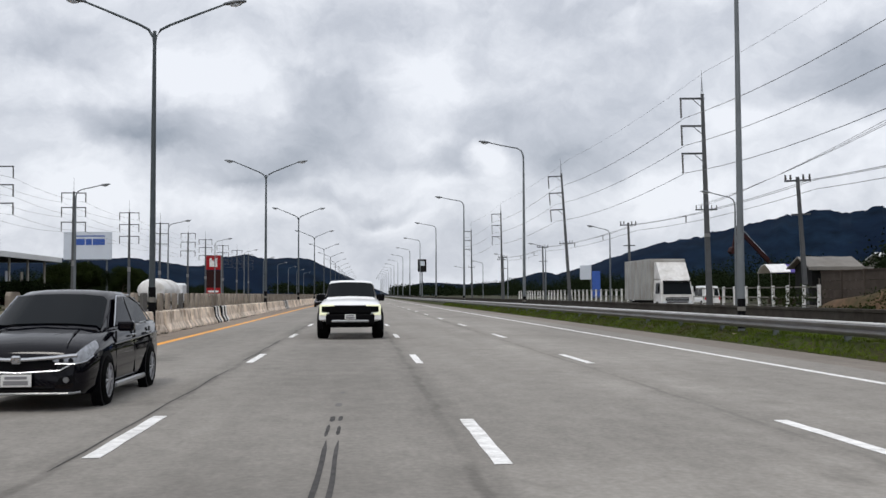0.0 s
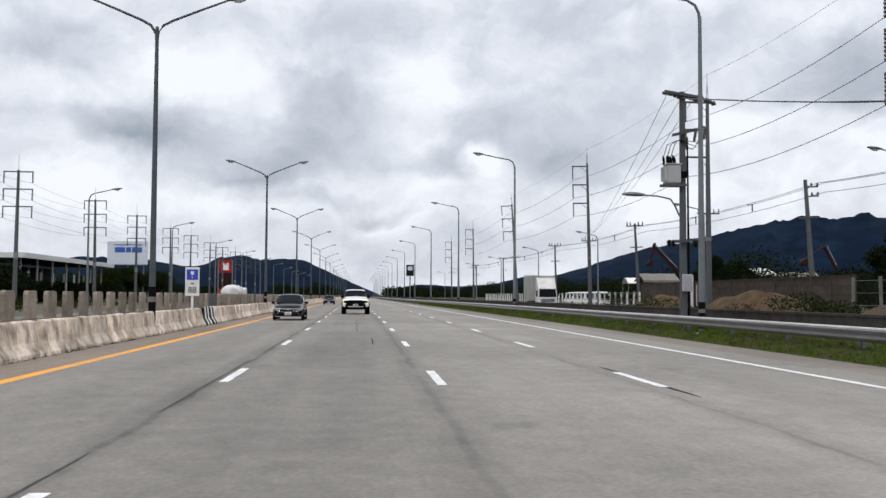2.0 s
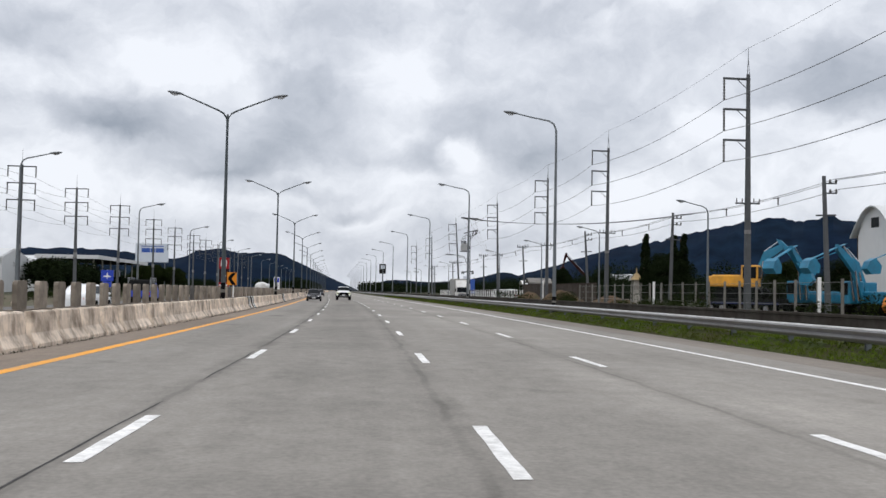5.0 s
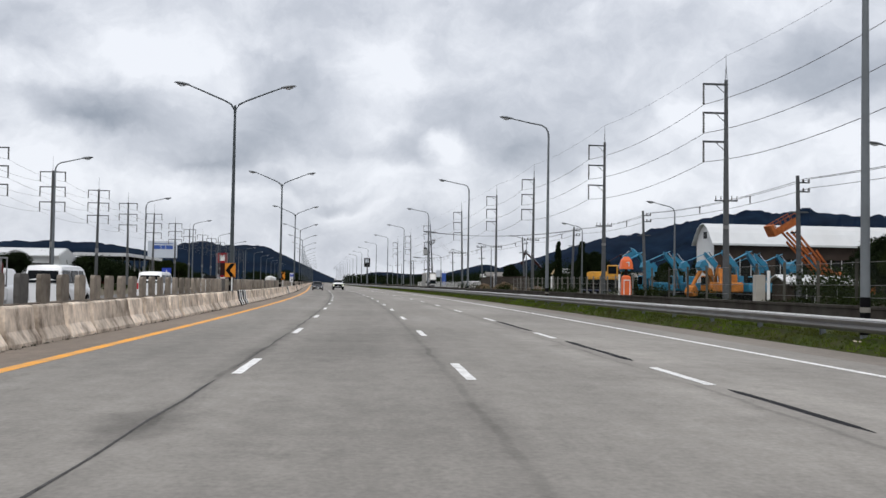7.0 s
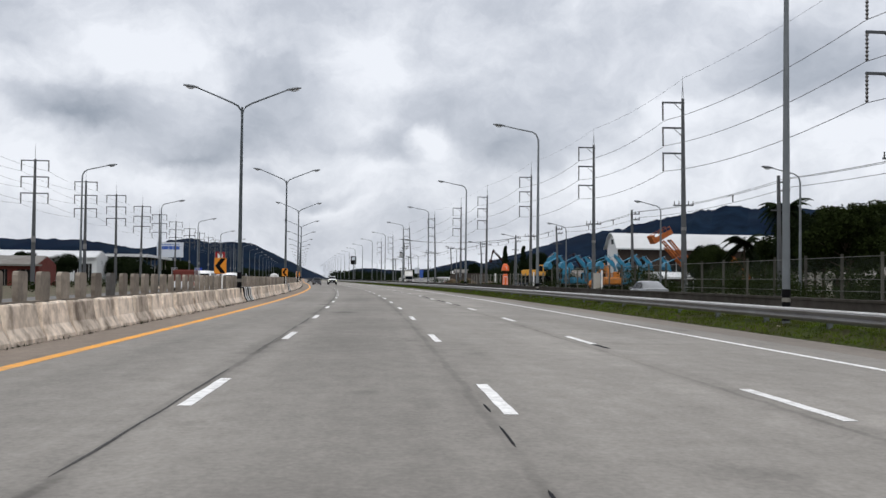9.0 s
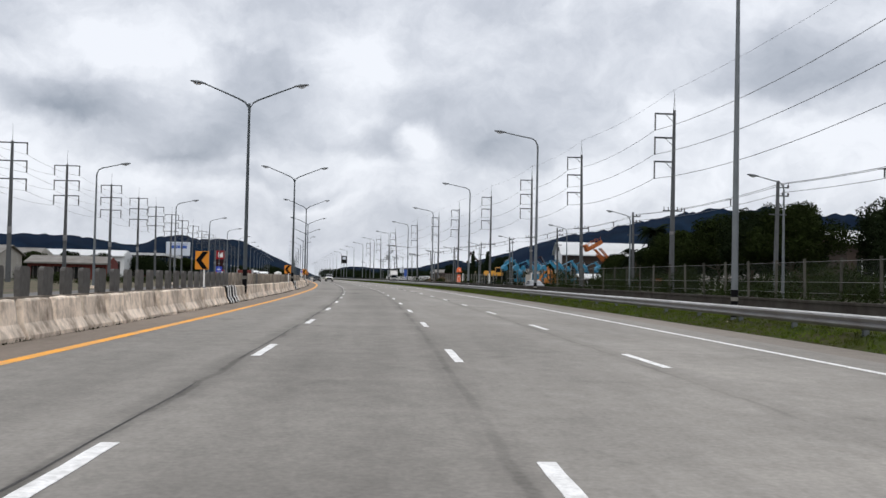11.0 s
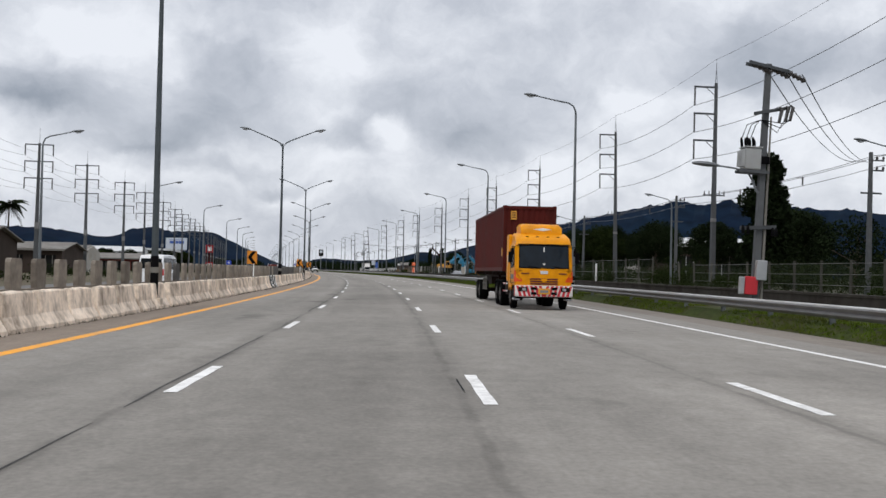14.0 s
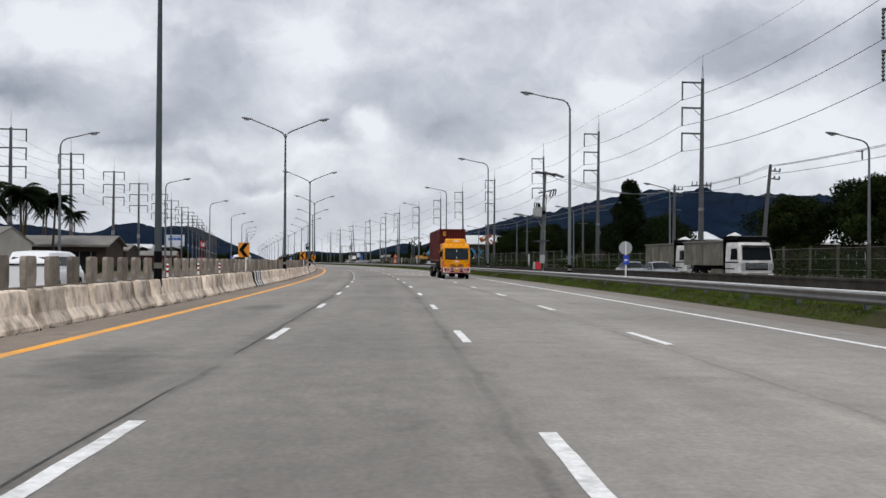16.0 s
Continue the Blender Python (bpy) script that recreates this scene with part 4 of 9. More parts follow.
for _s in (-361, -321, -281, -241, -200.5, -160, -119.5, -82, -45.5, -4.5, 35, 114, 153, 193, 232, 272, 311, 350, 390):
    copy_thing(_first, stand(_s, -24.3) @ _turned)
_first = single_lamp(stand(66.5, 28.0), 8.35, 2.0, "slim street lamp along the frontage road", "frontage street lamps", False, M_POLE)
for _s in (-330, -295, -256.5, -216, -176, -137.5, -108, -69.5, -36, -2, 30, 105, 145, 185, 225, 270):
    copy_thing(_first, stand(_s, 28.0))


# ---------------------------------------------------------------- guardrail
guard = thing("guardrail", "galvanised steel W-beam guardrail on posts", "guardrail", Matrix.Identity(4))
_w = [(0.0, 0.42), (0.01, 0.432), (0.074, 0.498), (0.078, 0.515), (0.012, 0.562), (0.0, 0.578), (0.012, 0.594), (0.074, 0.662), (0.078, 0.682), (0.02, 0.728), (-0.01, 0.742)]
_bm = bmesh.new()
_ring = [(E_RAIL - x, z) for x, z in _w] + [(E_RAIL - x + 0.006, z) for x, z in reversed(_w)]
sweep(_bm, _ring, -420, 700)
part("beam", _bm, M_GALV, guard, "weathered galvanised W-beam", smooth=True)
# Added strip: the bright sky highlight on the beam's top lip, as pale colour.
_bm = bmesh.new()
sweep(_bm, [(E_RAIL - 0.050, 0.716), (E_RAIL - 0.038, 0.750), (E_RAIL + 0.022, 0.758), (E_RAIL + 0.024, 0.740)], -420, 700)
part("top_edge", _bm, M_RAIL_GLINT, guard, "pale strip painted as the sky highlight on the top edge")
_post = None
for _s in np.arange(-418, 300, 4.0):
    if _post is None:
        bm = bmesh.new()
        box(bm, 0.0, 0.13, -0.05, -0.042, -0.3, 0.70)
        box(bm, 0.0, 0.13, 0.042, 0.05, -0.3, 0.70)
        box(bm, 0.06, 0.068, -0.042, 0.042, -0.3, 0.70)
        _post = part("post", bm, M_POLE, guard)
        _post.matrix_local = stand(_s, E_RAIL + 0.06)
    else:
        twin(_post, stand(_s, E_RAIL + 0.06), guard)


# ---------------------------------------------------------------- power lines
def insulator(bm, top, bottom, n=7):
    """A string of discs between two points."""
    top, bottom = Vector(top), Vector(bottom)
    pts, rad = [], []
    for i in range(n * 2 + 1):
        pts.append(top.lerp(bottom, i / (n * 2)))
        rad.append(0.05 if i % 2 == 0 else 0.105)
    tube(bm, pts, rad, 6)


def pylon_right(m):
    """Concrete pole whose three arms reach over the road side (-x)."""
    root = thing("power_pylon", "tall concrete power pylon with three one-sided crossarms", "power pylon", m, "one-sided power pylons")
    bm = bmesh.new()
    loft(bm, [[(x * w, y * w, z) for x, y in ((-1, -1), (1, -1), (1, 1), (-1, 1))] for z, w in ((-0.2, 0.23), (9.0, 0.175), (19.1, 0.11))])
    part("pole", bm, M_PYLON, root)
    bm = bmesh.new()
    tube(bm, [(-0.10, 0, 18.9), (0, 0, 20.4), (0, 0, 21.3)], [0.03, 0.025, 0.015], 5)
    tube(bm, [(0.10, 0, 18.9), (0, 0, 20.4)], 0.025, 5)
    part("lightning_rod", bm, M_ARM, root)
    for z in (18.7, 16.25, 13.8):
        bm = bmesh.new()
        box(bm, -2.05, 0.16, -0.07, 0.07, z - 0.08, z + 0.08)
        a = part("crossarm", bm, M_ARM, root)
        bm = bmesh.new()
        tube(bm, [(-0.9, 0, z - 0.06), (-0.12, 0, z - 0.75)], 0.035, 5)
        part("brace", bm, M_ARM, a)
        bm = bmesh.new()
        insulator(bm, (-1.98, 0, z - 0.08), (-1.98, 0, z - 1.75))
        part("insulator", bm, M_INSUL, a)
    bm = bmesh.new()
    box(bm, -1.0, 1.0, -0.05, 0.05, 8.75, 8.87)
    a = part("lower_crossarm", bm, M_ARM, root)
    for x in (-0.9, -0.45, 0.5, 0.95):
        bm = bmesh.new()
        tube(bm, [(x, 0, 8.87), (x, 0, 9.0), (x, 0, 9.05), (x, 0, 9.2)], [0.03, 0.06, 0.035, 0.05], 6)
        part("pin_insulator", bm, M_INSUL, a)
    bm = bmesh.new()
    tube(bm, [(0, 0, 6.4), (0, 0, 6.7)], 0.27, 8)
    part("clamp", bm, M_GALV, root)
    return root


PYR = [-372, -334, -297.5, -261, -223, -191.2, -147, -110.5, -78.0, -40.5, 0.2, 33.0, 76.5, 134, 203, 262]
_first = pylon_right(stand(PYR[9], 29.5))
for _i, _s in enumerate(PYR):
    if _i != 9:
        lean = {134: 3.5, 203: 0.8, 76.5: 1.2}.get(_s, random.uniform(-0.7, 0.7))
        copy_thing(_first, stand(_s, 29.5) @ Matrix.Rotation(radians(-lean), 4, "Y"))


def pylon_left(m):
    root = thing("power_pylon", "concrete power pylon with three double crossarms", "power pylon", m, "double-arm power pylons")
    bm = bmesh.new()
    loft(bm, [[(x * w, y * w, z) for x, y in ((-1, -1), (1, -1), (1, 1), (-1, 1))] for z, w in ((-0.2, 0.24), (7.0, 0.19), (16.3, 0.12))])
    part("pole", bm, M_PYLON, root)
    bm = bmesh.new()
    tube(bm, [(0, 0, 16.2), (0, 0, 18.3)], [0.03, 0.015], 5)
    part("lightning_rod", bm, M_ARM, root)
    for z in (16.1, 14.0, 11.9):
        bm = bmesh.new()
        box(bm, -1.75, 1.75, -0.055, 0.055, z - 0.07, z + 0.07)
        a = part("crossarm", bm, M_ARM, root)
        for x in (-1.68, 1.68):
            bm = bmesh.new()
            insulator(bm, (x, 0, z - 0.07), (x, 0, z - 1.35))
            part("insulator", bm, M_INSUL, a)
    bm = bmesh.new()
    tube(bm, [(0, 0, 5.6), (0, 0, 6.4)], 0.28, 8)
    part("clamp", bm, M_GALV, root)
    return root


PYL = [-350, -322, -294, -266, -237.6, -210.8, -182.5, -156.6, -126.0, -101.3, -70.4, -41.5, -15.8, 12.3, 40.2, 70.7, 107.5, 137, 171.5, 198, 230.8, 258, 290, 322, 355]
_first = pylon_left(stand(PYL[8], -42))
for _i, _s in enumerate(PYL):
    if _i != 8:
        copy_thing(_first, stand(_s, -42) @ Matrix.Rotation(radians(random.uniform(-0.5, 0.5)), 4, "Y"))


def cable(points, sag, label, radius=0.02, group="power cables", seg=9):
    """One conductor hung from point to point."""
    bm = bmesh.new()
    line = []
    for p, q in zip(points, points[1:]):
        for i in range(seg):
            u = i / seg
            c = Vector(p).lerp(Vector(q), u)
            c.z -= sag * 4 * u * (1 - u)
            line.append(c)
    line.append(Vector(points[-1]))
    tube(bm, line, radius, 4)
    return tagged(part("power_cable", bm, M_CABLE), label, "cable", group)


for z in (18.7, 16.25, 13.8):
    cable([at(s, 29.5 - 1.98, z - 1.75) for s in PYR], 0.75, "aluminium conductor hung between one-sided pylons", 0.026)
cable([at(s, 29.5, 21.2) for s in PYR], 0.5, "thin earth wire along the pylon tops", 0.013)
for z in (16.1, 14.0, 11.9):
    for x in (-1.68, 1.68):
        cable([at(s, -42 + x, z - 1.35) for s in PYL], 0.4, "aluminium conductor hung between double-arm pylons", 0.016)


# smaller poles along the frontage road, with insulated line and spacers
UTIL = [-352, -310, -268.4, -245, -205, -165, -125, -85.5, -48, -14.3, 18.8, 63.6, 111.6, 169.6, 220]


def utility_pole(m, crossarm):
    root = thing("utility_pole", "grey concrete utility pole with insulators", "utility pole", m, "utility poles")
    bm = bmesh.new()
    loft(bm, [[(x * w, y * w, z) for x, y in ((-1, -1), (1, -1), (1, 1), (-1, 1))] for z, w in ((-0.2, 0.17), (10.2, 0.10))])
    part("pole", bm, M_PYLON, root)
    if crossarm:
        bm = bmesh.new()
        box(bm, -1.05, 1.05, -0.06, 0.06, 9.85, 9.99)
        a = part("crossarm", bm, M_ARM, root)
        for x in (-0.95, -0.55, 0.45, 0.95):
            bm = bmesh.new()
            tube(bm, [(x, 0, 9.99), (x, 0, 10.12), (x, 0, 10.2), (x, 0, 10.38)], [0.04, 0.10, 0.06, 0.08], 6)
            part("pin_insulator", bm, M_INSUL, a)
    else:
        for z in (9.6, 8.9):
            bm = bmesh.new()
            box(bm, 0.05, 0.95, -0.05, 0.05, z, z + 0.10)
            a = part("bracket", bm, M_ARM, root)
            for x in (0.45, 0.9):
                bm = bmesh.new()
                tube(bm, [(x, 0, z + 0.1), (x, 0, z + 0.2), (x, 0, z + 0.34)], [0.05, 0.09, 0.05], 6)
                part("pin_insulator", bm, M_INSUL, a)
    bm = bmesh.new()
    box(bm, -0.75, 0.75, -0.16, -0.10, 7.3, 7.42)
    part("lower_arm", bm, M_ARM, root)
    return root


_a = utility_pole(stand(63.6, 32.3) @ Matrix.Rotation(radians(-3), 4, "Y"), True)
_b = utility_pole(stand(18.8, 32.3) @ Matrix.Rotation(radians(-3.5), 4, "Y"), False)
for _i, _s in enumerate(UTIL):
    if _s in (63.6, 18.8):
        continue
    src = _a if _s in (111.6, 169.6, 220, -310) else _b
    copy_thing(src, stand(_s, 32.3) @ Matrix.Rotation(radians({-268.4: 5.0}.get(_s, random.uniform(-2, 2))), 4, "Y"))
for x, z in ((0.9, 9.98), (0.45, 9.98), (0.9, 9.28)):
    cable([at(s, 32.3 + x, z) for s in UTIL], 0.45, "insulated distribution cable between utility poles", 0.022)
for _p, _q in zip(UTIL, UTIL[1:]):
    for f in (0.3, 0.62):
        s = _p + (_q - _p) * f
        bm = bmesh.new()
        z = 9.98 - 0.45 * 4 * f * (1 - f)
        box(bm, -0.05, 0.05, -0.03, 0.03, -0.62, 0.06)
        box(bm, -0.42, 0.10, -0.03, 0.03, -0.06, 0.0)
        o = part("cable_spacer", bm, M_INSUL)
        o.matrix_world = stand(s, 33.2, z)
        tagged(o, "dark spacer clipped between distribution cables", "cable spacer", "cable spacers")


def transformer_pole(m, height, lamp_z, red_box=False):
    """Slim pole on the verge: skewed crossarm with strain strings, fuse arm, transformer on a bracket, street light."""
    root = thing("transformer_pole", "slim concrete pole carrying a grey transformer, fuses and a street light", "utility pole", m, "transformer poles")
    bm = bmesh.new()
    loft(bm, [[(x * w, y * w, z) for x, y in ((-1, -0.8), (-0.8, -1), (0.8, -1), (1, -0.8), (1, 0.8), (0.8, 1), (-0.8, 1), (-1, 0.8))] for z, w in ((-0.4, 0.12), (height, 0.085))])
    part("pole", bm, M_PYLON, root)
    z = height - 0.12
    bm = bmesh.new()
    for y in (-0.14, 0.14):
        loft(bm, [[(x, y + x * 0.55 + dy, z + dz) for dy, dz in ((-0.035, -0.05), (0.035, -0.05), (0.035, 0.05), (-0.035, 0.05))] for x in (-0.85, 0.85)])
    top_arm = part("crossarm", bm, M_ARM, root, "paired steel crossarm set askew")
    for x in (-0.70, 0.05, 0.75):
        bm = bmesh.new()
        insulator(bm, (x + 0.12, x * 0.55 + 0.1, z + 0.02), (x + 0.80, x * 0.55 + 0.35, z - 0.16), 4)
        part("strain_insulator", bm, M_INSUL, top_arm)
    z = height - 1.55
    bm = bmesh.new()
    loft(bm, [[(x, -0.16 + x * 0.4 + dy, z + 0.28 * x + dz) for dy, dz in ((-0.05, -0.05), (0.05, -0.05), (0.05, 0.05), (-0.05, 0.05))] for x in (-0.5, 0.85)])
    arm = part("fuse_arm", bm, M_ARM, root)
    for x in (0.42, 0.66, 0.84):
        bm = bmesh.new()
        tube(bm, [(x, -0.25 + x * 0.4, z + 0.28 * x + 0.05), (x + 0.06, -0.3 + x * 0.4, z + 0.28 * x - 0.02), (x - 0.02, -0.3 + x * 0.4, z + 0.28 * x - 0.45)], [0.045, 0.06, 0.05], 7)
        part("fuse_cutout", bm, M_INSUL, arm)
    tz = height - 3.45
    body = part("transformer", round_box(-0.66, -0.13, -0.26, 0.26, tz, tz + 0.70, 0.05, 2), M_TRANSFORMER, root, "grey oil transformer tank")
    part("tank_lid", round_box(-0.69, -0.11, -0.29, 0.29, tz + 0.70, tz + 0.74, 0.01), M_TRANSFORMER, body)
    for i in range(6):
        bm = bmesh.new()
        y = -0.22 + i * 0.085
        box(bm, -0.76, -0.662, y - 0.014, y + 0.014, tz + 0.10, tz + 0.62)
        part("cooling_fin", bm, M_TRANSFORMER, body)
    for x, y in ((-0.66, 0.1), (-0.52, 0.12), (-0.38, 0.14), (-0.24, 0.12), (-0.56, -0.16), (-0.38, -0.16)):
        bm = bmesh.new()
        tube(bm, [(x, y, tz + 0.72), (x - 0.01, y, tz + 0.80), (x - 0.03, y, tz + 0.95), (x - 0.05, y, tz + 1.05)], [0.05, 0.045, 0.05, 0.02], 7)
        part("bushing", bm, M_PLASTIC, body)
    bm = bmesh.new()
    for y in (-0.2, 0.2):
        box(bm, -0.80, 0.16, y - 0.04, y + 0.04, tz - 0.10, tz - 0.003)
    part("platform", bm, M_ARM, root)
    part("clamp_box", round_box(-0.13, 0.16, -0.20, -0.13, tz + 0.22, tz + 0.46, 0.02), M_PLASTIC, root)
    bm = bmesh.new()
    tube(bm, [(-0.10, -0.06, lamp_z - 0.75), (-0.16, -0.06, lamp_z - 0.72), (-0.30, -0.06, lamp_z - 0.40), (-0.48, -0.06, lamp_z - 0.12), (-0.95, -0.06, lamp_z - 0.02), (-1.55, -0.06, lamp_z + 0.02)], [0.035, 0.035, 0.034, 0.032, 0.03, 0.03], 7)
    a = part("lamp_arm", bm, M_POLE, root)
    bm = bmesh.new()
    lamp_head(bm, (-1.55, -0.06, lamp_z + 0.02), (-1, 0, 0.03))
    part("lamp_head", bm, M_HEAD, a, smooth=True)
    # guy band crossarm with spools, meter boxes and a cable duct lower down
    z = height * 0.385
    bm = bmesh.new()
    loft(bm, [[(x, -0.17 + x * 0.25 + dy, z + 0.10 * x + dz) for dy, dz in ((-0.04, -0.06), (0.04, -0.06), (0.04, 0.06), (-0.04, 0.06))] for x in (-0.72, 0.55)])
    low = part("lower_crossarm", bm, M_ARM, root)
    for x in (-0.66, -0.48, 0.40, 0.52):
        bm = bmesh.new()
        tube(bm, [(x, -0.25 + x * 0.25, z + 0.02), (x, -0.27 + x * 0.25, z - 0.1), (x, -0.28 + x * 0.25, z - 0.24)], [0.03, 0.055, 0.05], 7)
        part("spool_insulator", bm, M_PLASTIC, low)
    part("meter_box", round_box(-0.10, 0.24, -0.34, -0.15, 1.62, 2.25, 0.02), M_SILVER, root)
    if red_box:
        part("notice_box", round_box(-0.42, -0.02, -0.30, -0.15, 1.15, 1.72, 0.02), M_RED, root, "red notice box strapped to the pole")
        part("side_box", round_box(-0.60, -0.43, -0.28, -0.15, 1.15, 1.70, 0.02), M_SILVER, root)
    bm = bmesh.new()
    tube(bm, [(0.20, -0.05, -0.3), (0.19, -0.05, 2.9), (0.17, -0.05, height - 1.7)], [0.05, 0.045, 0.03], 7)
    part("cable_duct", bm, M_PLASTIC if not red_box else M_FENCE, root)
    for i in range(3):
        bm = bmesh.new()
        x = -0.68 + 0.14 * i
        tube(bm, [(x, 0.1, tz + 1.03), (x + 0.1, 0.0, tz + 1.45), (-0.2, -0.1, tz + 1.62), (0.35 + 0.1 * i, -0.15, tz + 1.25 + 0.15 * i), (0.6 + 0.1 * i, -0.1, height - 1.75)], 0.014, 5)
        part("lead_wire", bm, M_PLASTIC, root)
    return root


_tp = transformer_pole(stand(-16.0, 10.55), 9.05, 5.15)
_tp2 = transformer_pole(stand(-279.6, 10.45, -0.3) @ Matrix.Rotation(radians(2.8), 4, "Y"), 8.55, 5.15, True)
for x in (-0.6, 0.0, 0.5):
    cable([at(-16.0, 11.35 + x, 8.8), at(-24.0, 31.0 + x * 0.5, 9.3)], 0.7, "service cable from the transformer pole to the utility line", 0.02)
    cable([at(-279.3, 11.6 + x, 8.0), at(-246.0, 31.4 + x, 9.4)], 0.8, "service cable from the transformer pole to the utility line", 0.02)
    cable([at(-16.0, 10.55 + x, 8.9), at(76.5, 28.6, 9.1 + x * 0.2)], 1.0, "long service cable across the frontage road", 0.012)


# ---------------------------------------------------------------- signs
def chevron_sign(m):
    root = thing("chevron_sign", "yellow curve sign with a black chevron on a white post", "road sign", m, "chevron signs")
    bm = bmesh.new()
    box(bm, 0.06, 0.12, 0.0, 0.06, 0.80, 1.75)
    part("post", bm, M_WHITE, root)
    part("post_clamp", round_box(0.03, 0.15, -0.06, 0.12, 0.80, 0.86, 0.008), M_GALV, root, "galvanised clamp on the barrier top")
    board = part("board", round_box(-0.285, 0.285, -0.035, -0.005, 1.58, 2.34, 0.008), M_SIGNYEL, root)
    bm = bmesh.new()
    out = [(0.02, 2.32), (0.25, 2.32), (-0.02, 1.96), (0.25, 1.60), (0.02, 1.60), (-0.25, 1.96)]
    loft(bm, [[(x, y, z) for x, z in out] for y in (-0.040, -0.036)])
    part("chevron", bm, M_BLACK, board)
    return root


_first = chevron_sign(stand(-55.8, -8.70))
for _s in (-104.0, -153.6, -203.0, -252.4, -301.8, -351.0):
    copy_thing(_first, stand(_s, -8.70, 0, random.uniform(-6, 6)))

# distance marker with a blue head panel
km = thing("distance_marker", "white distance marker reading 88 under a blue panel", "road sign", stand(-3.6, -9.3))
bm = bmesh.new()
box(bm, -0.05, 0.05, 0.0, 0.08, 0.0, 1.5)
part("post", bm, M_WHITE, km)
board = part("board", round_box(-0.33, 0.33, -0.04, -0.005, 1.36, 2.72, 0.008), M_WHITE, km)
part("blue_panel", round_box(-0.27, 0.27, -0.052, -0.042, 2.12, 2.62, 0.004), M_SIGNBLUE, board)
bm = bmesh.new()
loft(bm, [[(x, y, z) for x, z in ((-0.09, 2.53), (0.09, 2.53), (0.07, 2.40), (0.0, 2.34), (-0.07, 2.40))] for y in (-0.058, -0.054)])
part("emblem", bm, M_WHITE, board)
for _z, _hw in ((2.22, 0.03), (1.92, 0.07)):
    bm = bmesh.new()
    box(bm, -_hw, _hw, -0.058 if _z > 2 else -0.046, -0.054 if _z > 2 else -0.042, _z, _z + 0.06)
    part("print_bar", bm, M_WHITE if _z > 2 else M_BLACK, board)
txt = bpy.data.curves.new("numerals", "FONT")
txt.body, txt.size, txt.align_x, txt.extrude = "88", 0.42, "CENTER", 0.002
txt.materials.append(M_BLACK)
tx = new("numerals", txt)
tx.parent = board
tx.matrix_local = Matrix.Translation((0, -0.046, 1.50)) @ Matrix.Rotation(radians(90), 4, "X")

# round sign seen from behind with a small blue plate, beside the guardrail
rs = thing("round_sign", "round grey sign back with a blue arrow plate on a post", "road sign", stand(-303.4, 10.8))
bm = bmesh.new()
tube(bm, [(0, 0, 0), (0, 0, 2.45)], 0.04, 8)
part("post", bm, M_WHITE, rs)
bm = bmesh.new()
tube(bm, [(0, 0.045, 2.15), (0, 0.065, 2.15)], 0.34, 20)
part("disc", bm, M_SILVER, rs)
b2 = part("plate", round_box(-0.15, 0.15, -0.06, -0.042, 1.3, 1.78, 0.005), M_SIGNBLUE, rs, "blue arrow plate")
bm = bmesh.new()
loft(bm, [[(x, y, z) for x, z in ((-0.10, 1.53), (0.0, 1.63), (0.0, 1.56), (0.10, 1.56), (0.10, 1.50), (0.0, 1.50), (0.0, 1.43))] for y in (-0.066, -0.062)])
part("arrow", bm, M_WHITE, b2)
bm = bmesh.new()
tube(bm, [(0, 0, 0.35), (0, 0, 0.6)], 0.046, 8)
part("band", bm, M_BLACK, rs)

# blue direction sign with a white symbol beyond the opposite carriageway
bs = thing("direction_sign", "square blue road sign with a white symbol on two posts", "road sign", stand(4.0, -29.35))
for x in (-0.5, 0.5):
    bm = bmesh.new()
    tube(bm, [(x, 0.05, -0.1), (x, 0.05, 3.2)], 0.04, 8)
    part("post", bm, M_GALV, bs)
pn = part("panel", round_box(-0.72, 0.72, -0.03, 0.0, 1.95, 3.25, 0.01), M_SIGNBLUE, bs)
bm = bmesh.new()
loft(bm, [[(x, y, z) for x, z in ((-0.07, 2.25), (0.07, 2.25), (0.07, 2.42), (0.42, 2.42), (0.42, 2.56), (0.07, 2.62), (0.07, 2.86), (0.0, 2.98), (-0.07, 2.86), (-0.07, 2.62), (-0.42, 2.56), (-0.42, 2.42), (-0.07, 2.42))] for y in (-0.036, -0.032)])
part("symbol", bm, M_WHITE, pn)
part("lower_panel", round_box(-0.50, 0.50, -0.03, 0.0, 1.25, 1.90, 0.01), M_SIGNBLUE, bs)

# slim plastic posts between the barriers
def plastic_post(m):
    root = thing("delineator_post", "slim white plastic post with red bands in the median", "delineator post", m, "delineator posts")
    bm = bmesh.new()
    tube(bm, [(0, 0, 0.0), (0, 0, 1.25), (0, 0, 1.29)], [0.045, 0.045, 0.025], 10)
    part("post", bm, M_WHITE, root, smooth=True)
    part("foot", round_box(-0.12, 0.12, -0.12, 0.12, 0, 0.04, 0.01), M_PLASTIC, root)
    for z in (0.72, 0.96, 1.14):
        bm = bmesh.new()
        tube(bm, [(0, 0, z), (0, 0, z + 0.09)], 0.048, 10)
        part("band", bm, M_TOWER, root, "red reflective band")
    return root


_first = plastic_post(stand(-317.0, -9.35))
for _s in (-311.0, -305.5):
    copy_thing(_first, stand(_s, -9.35))

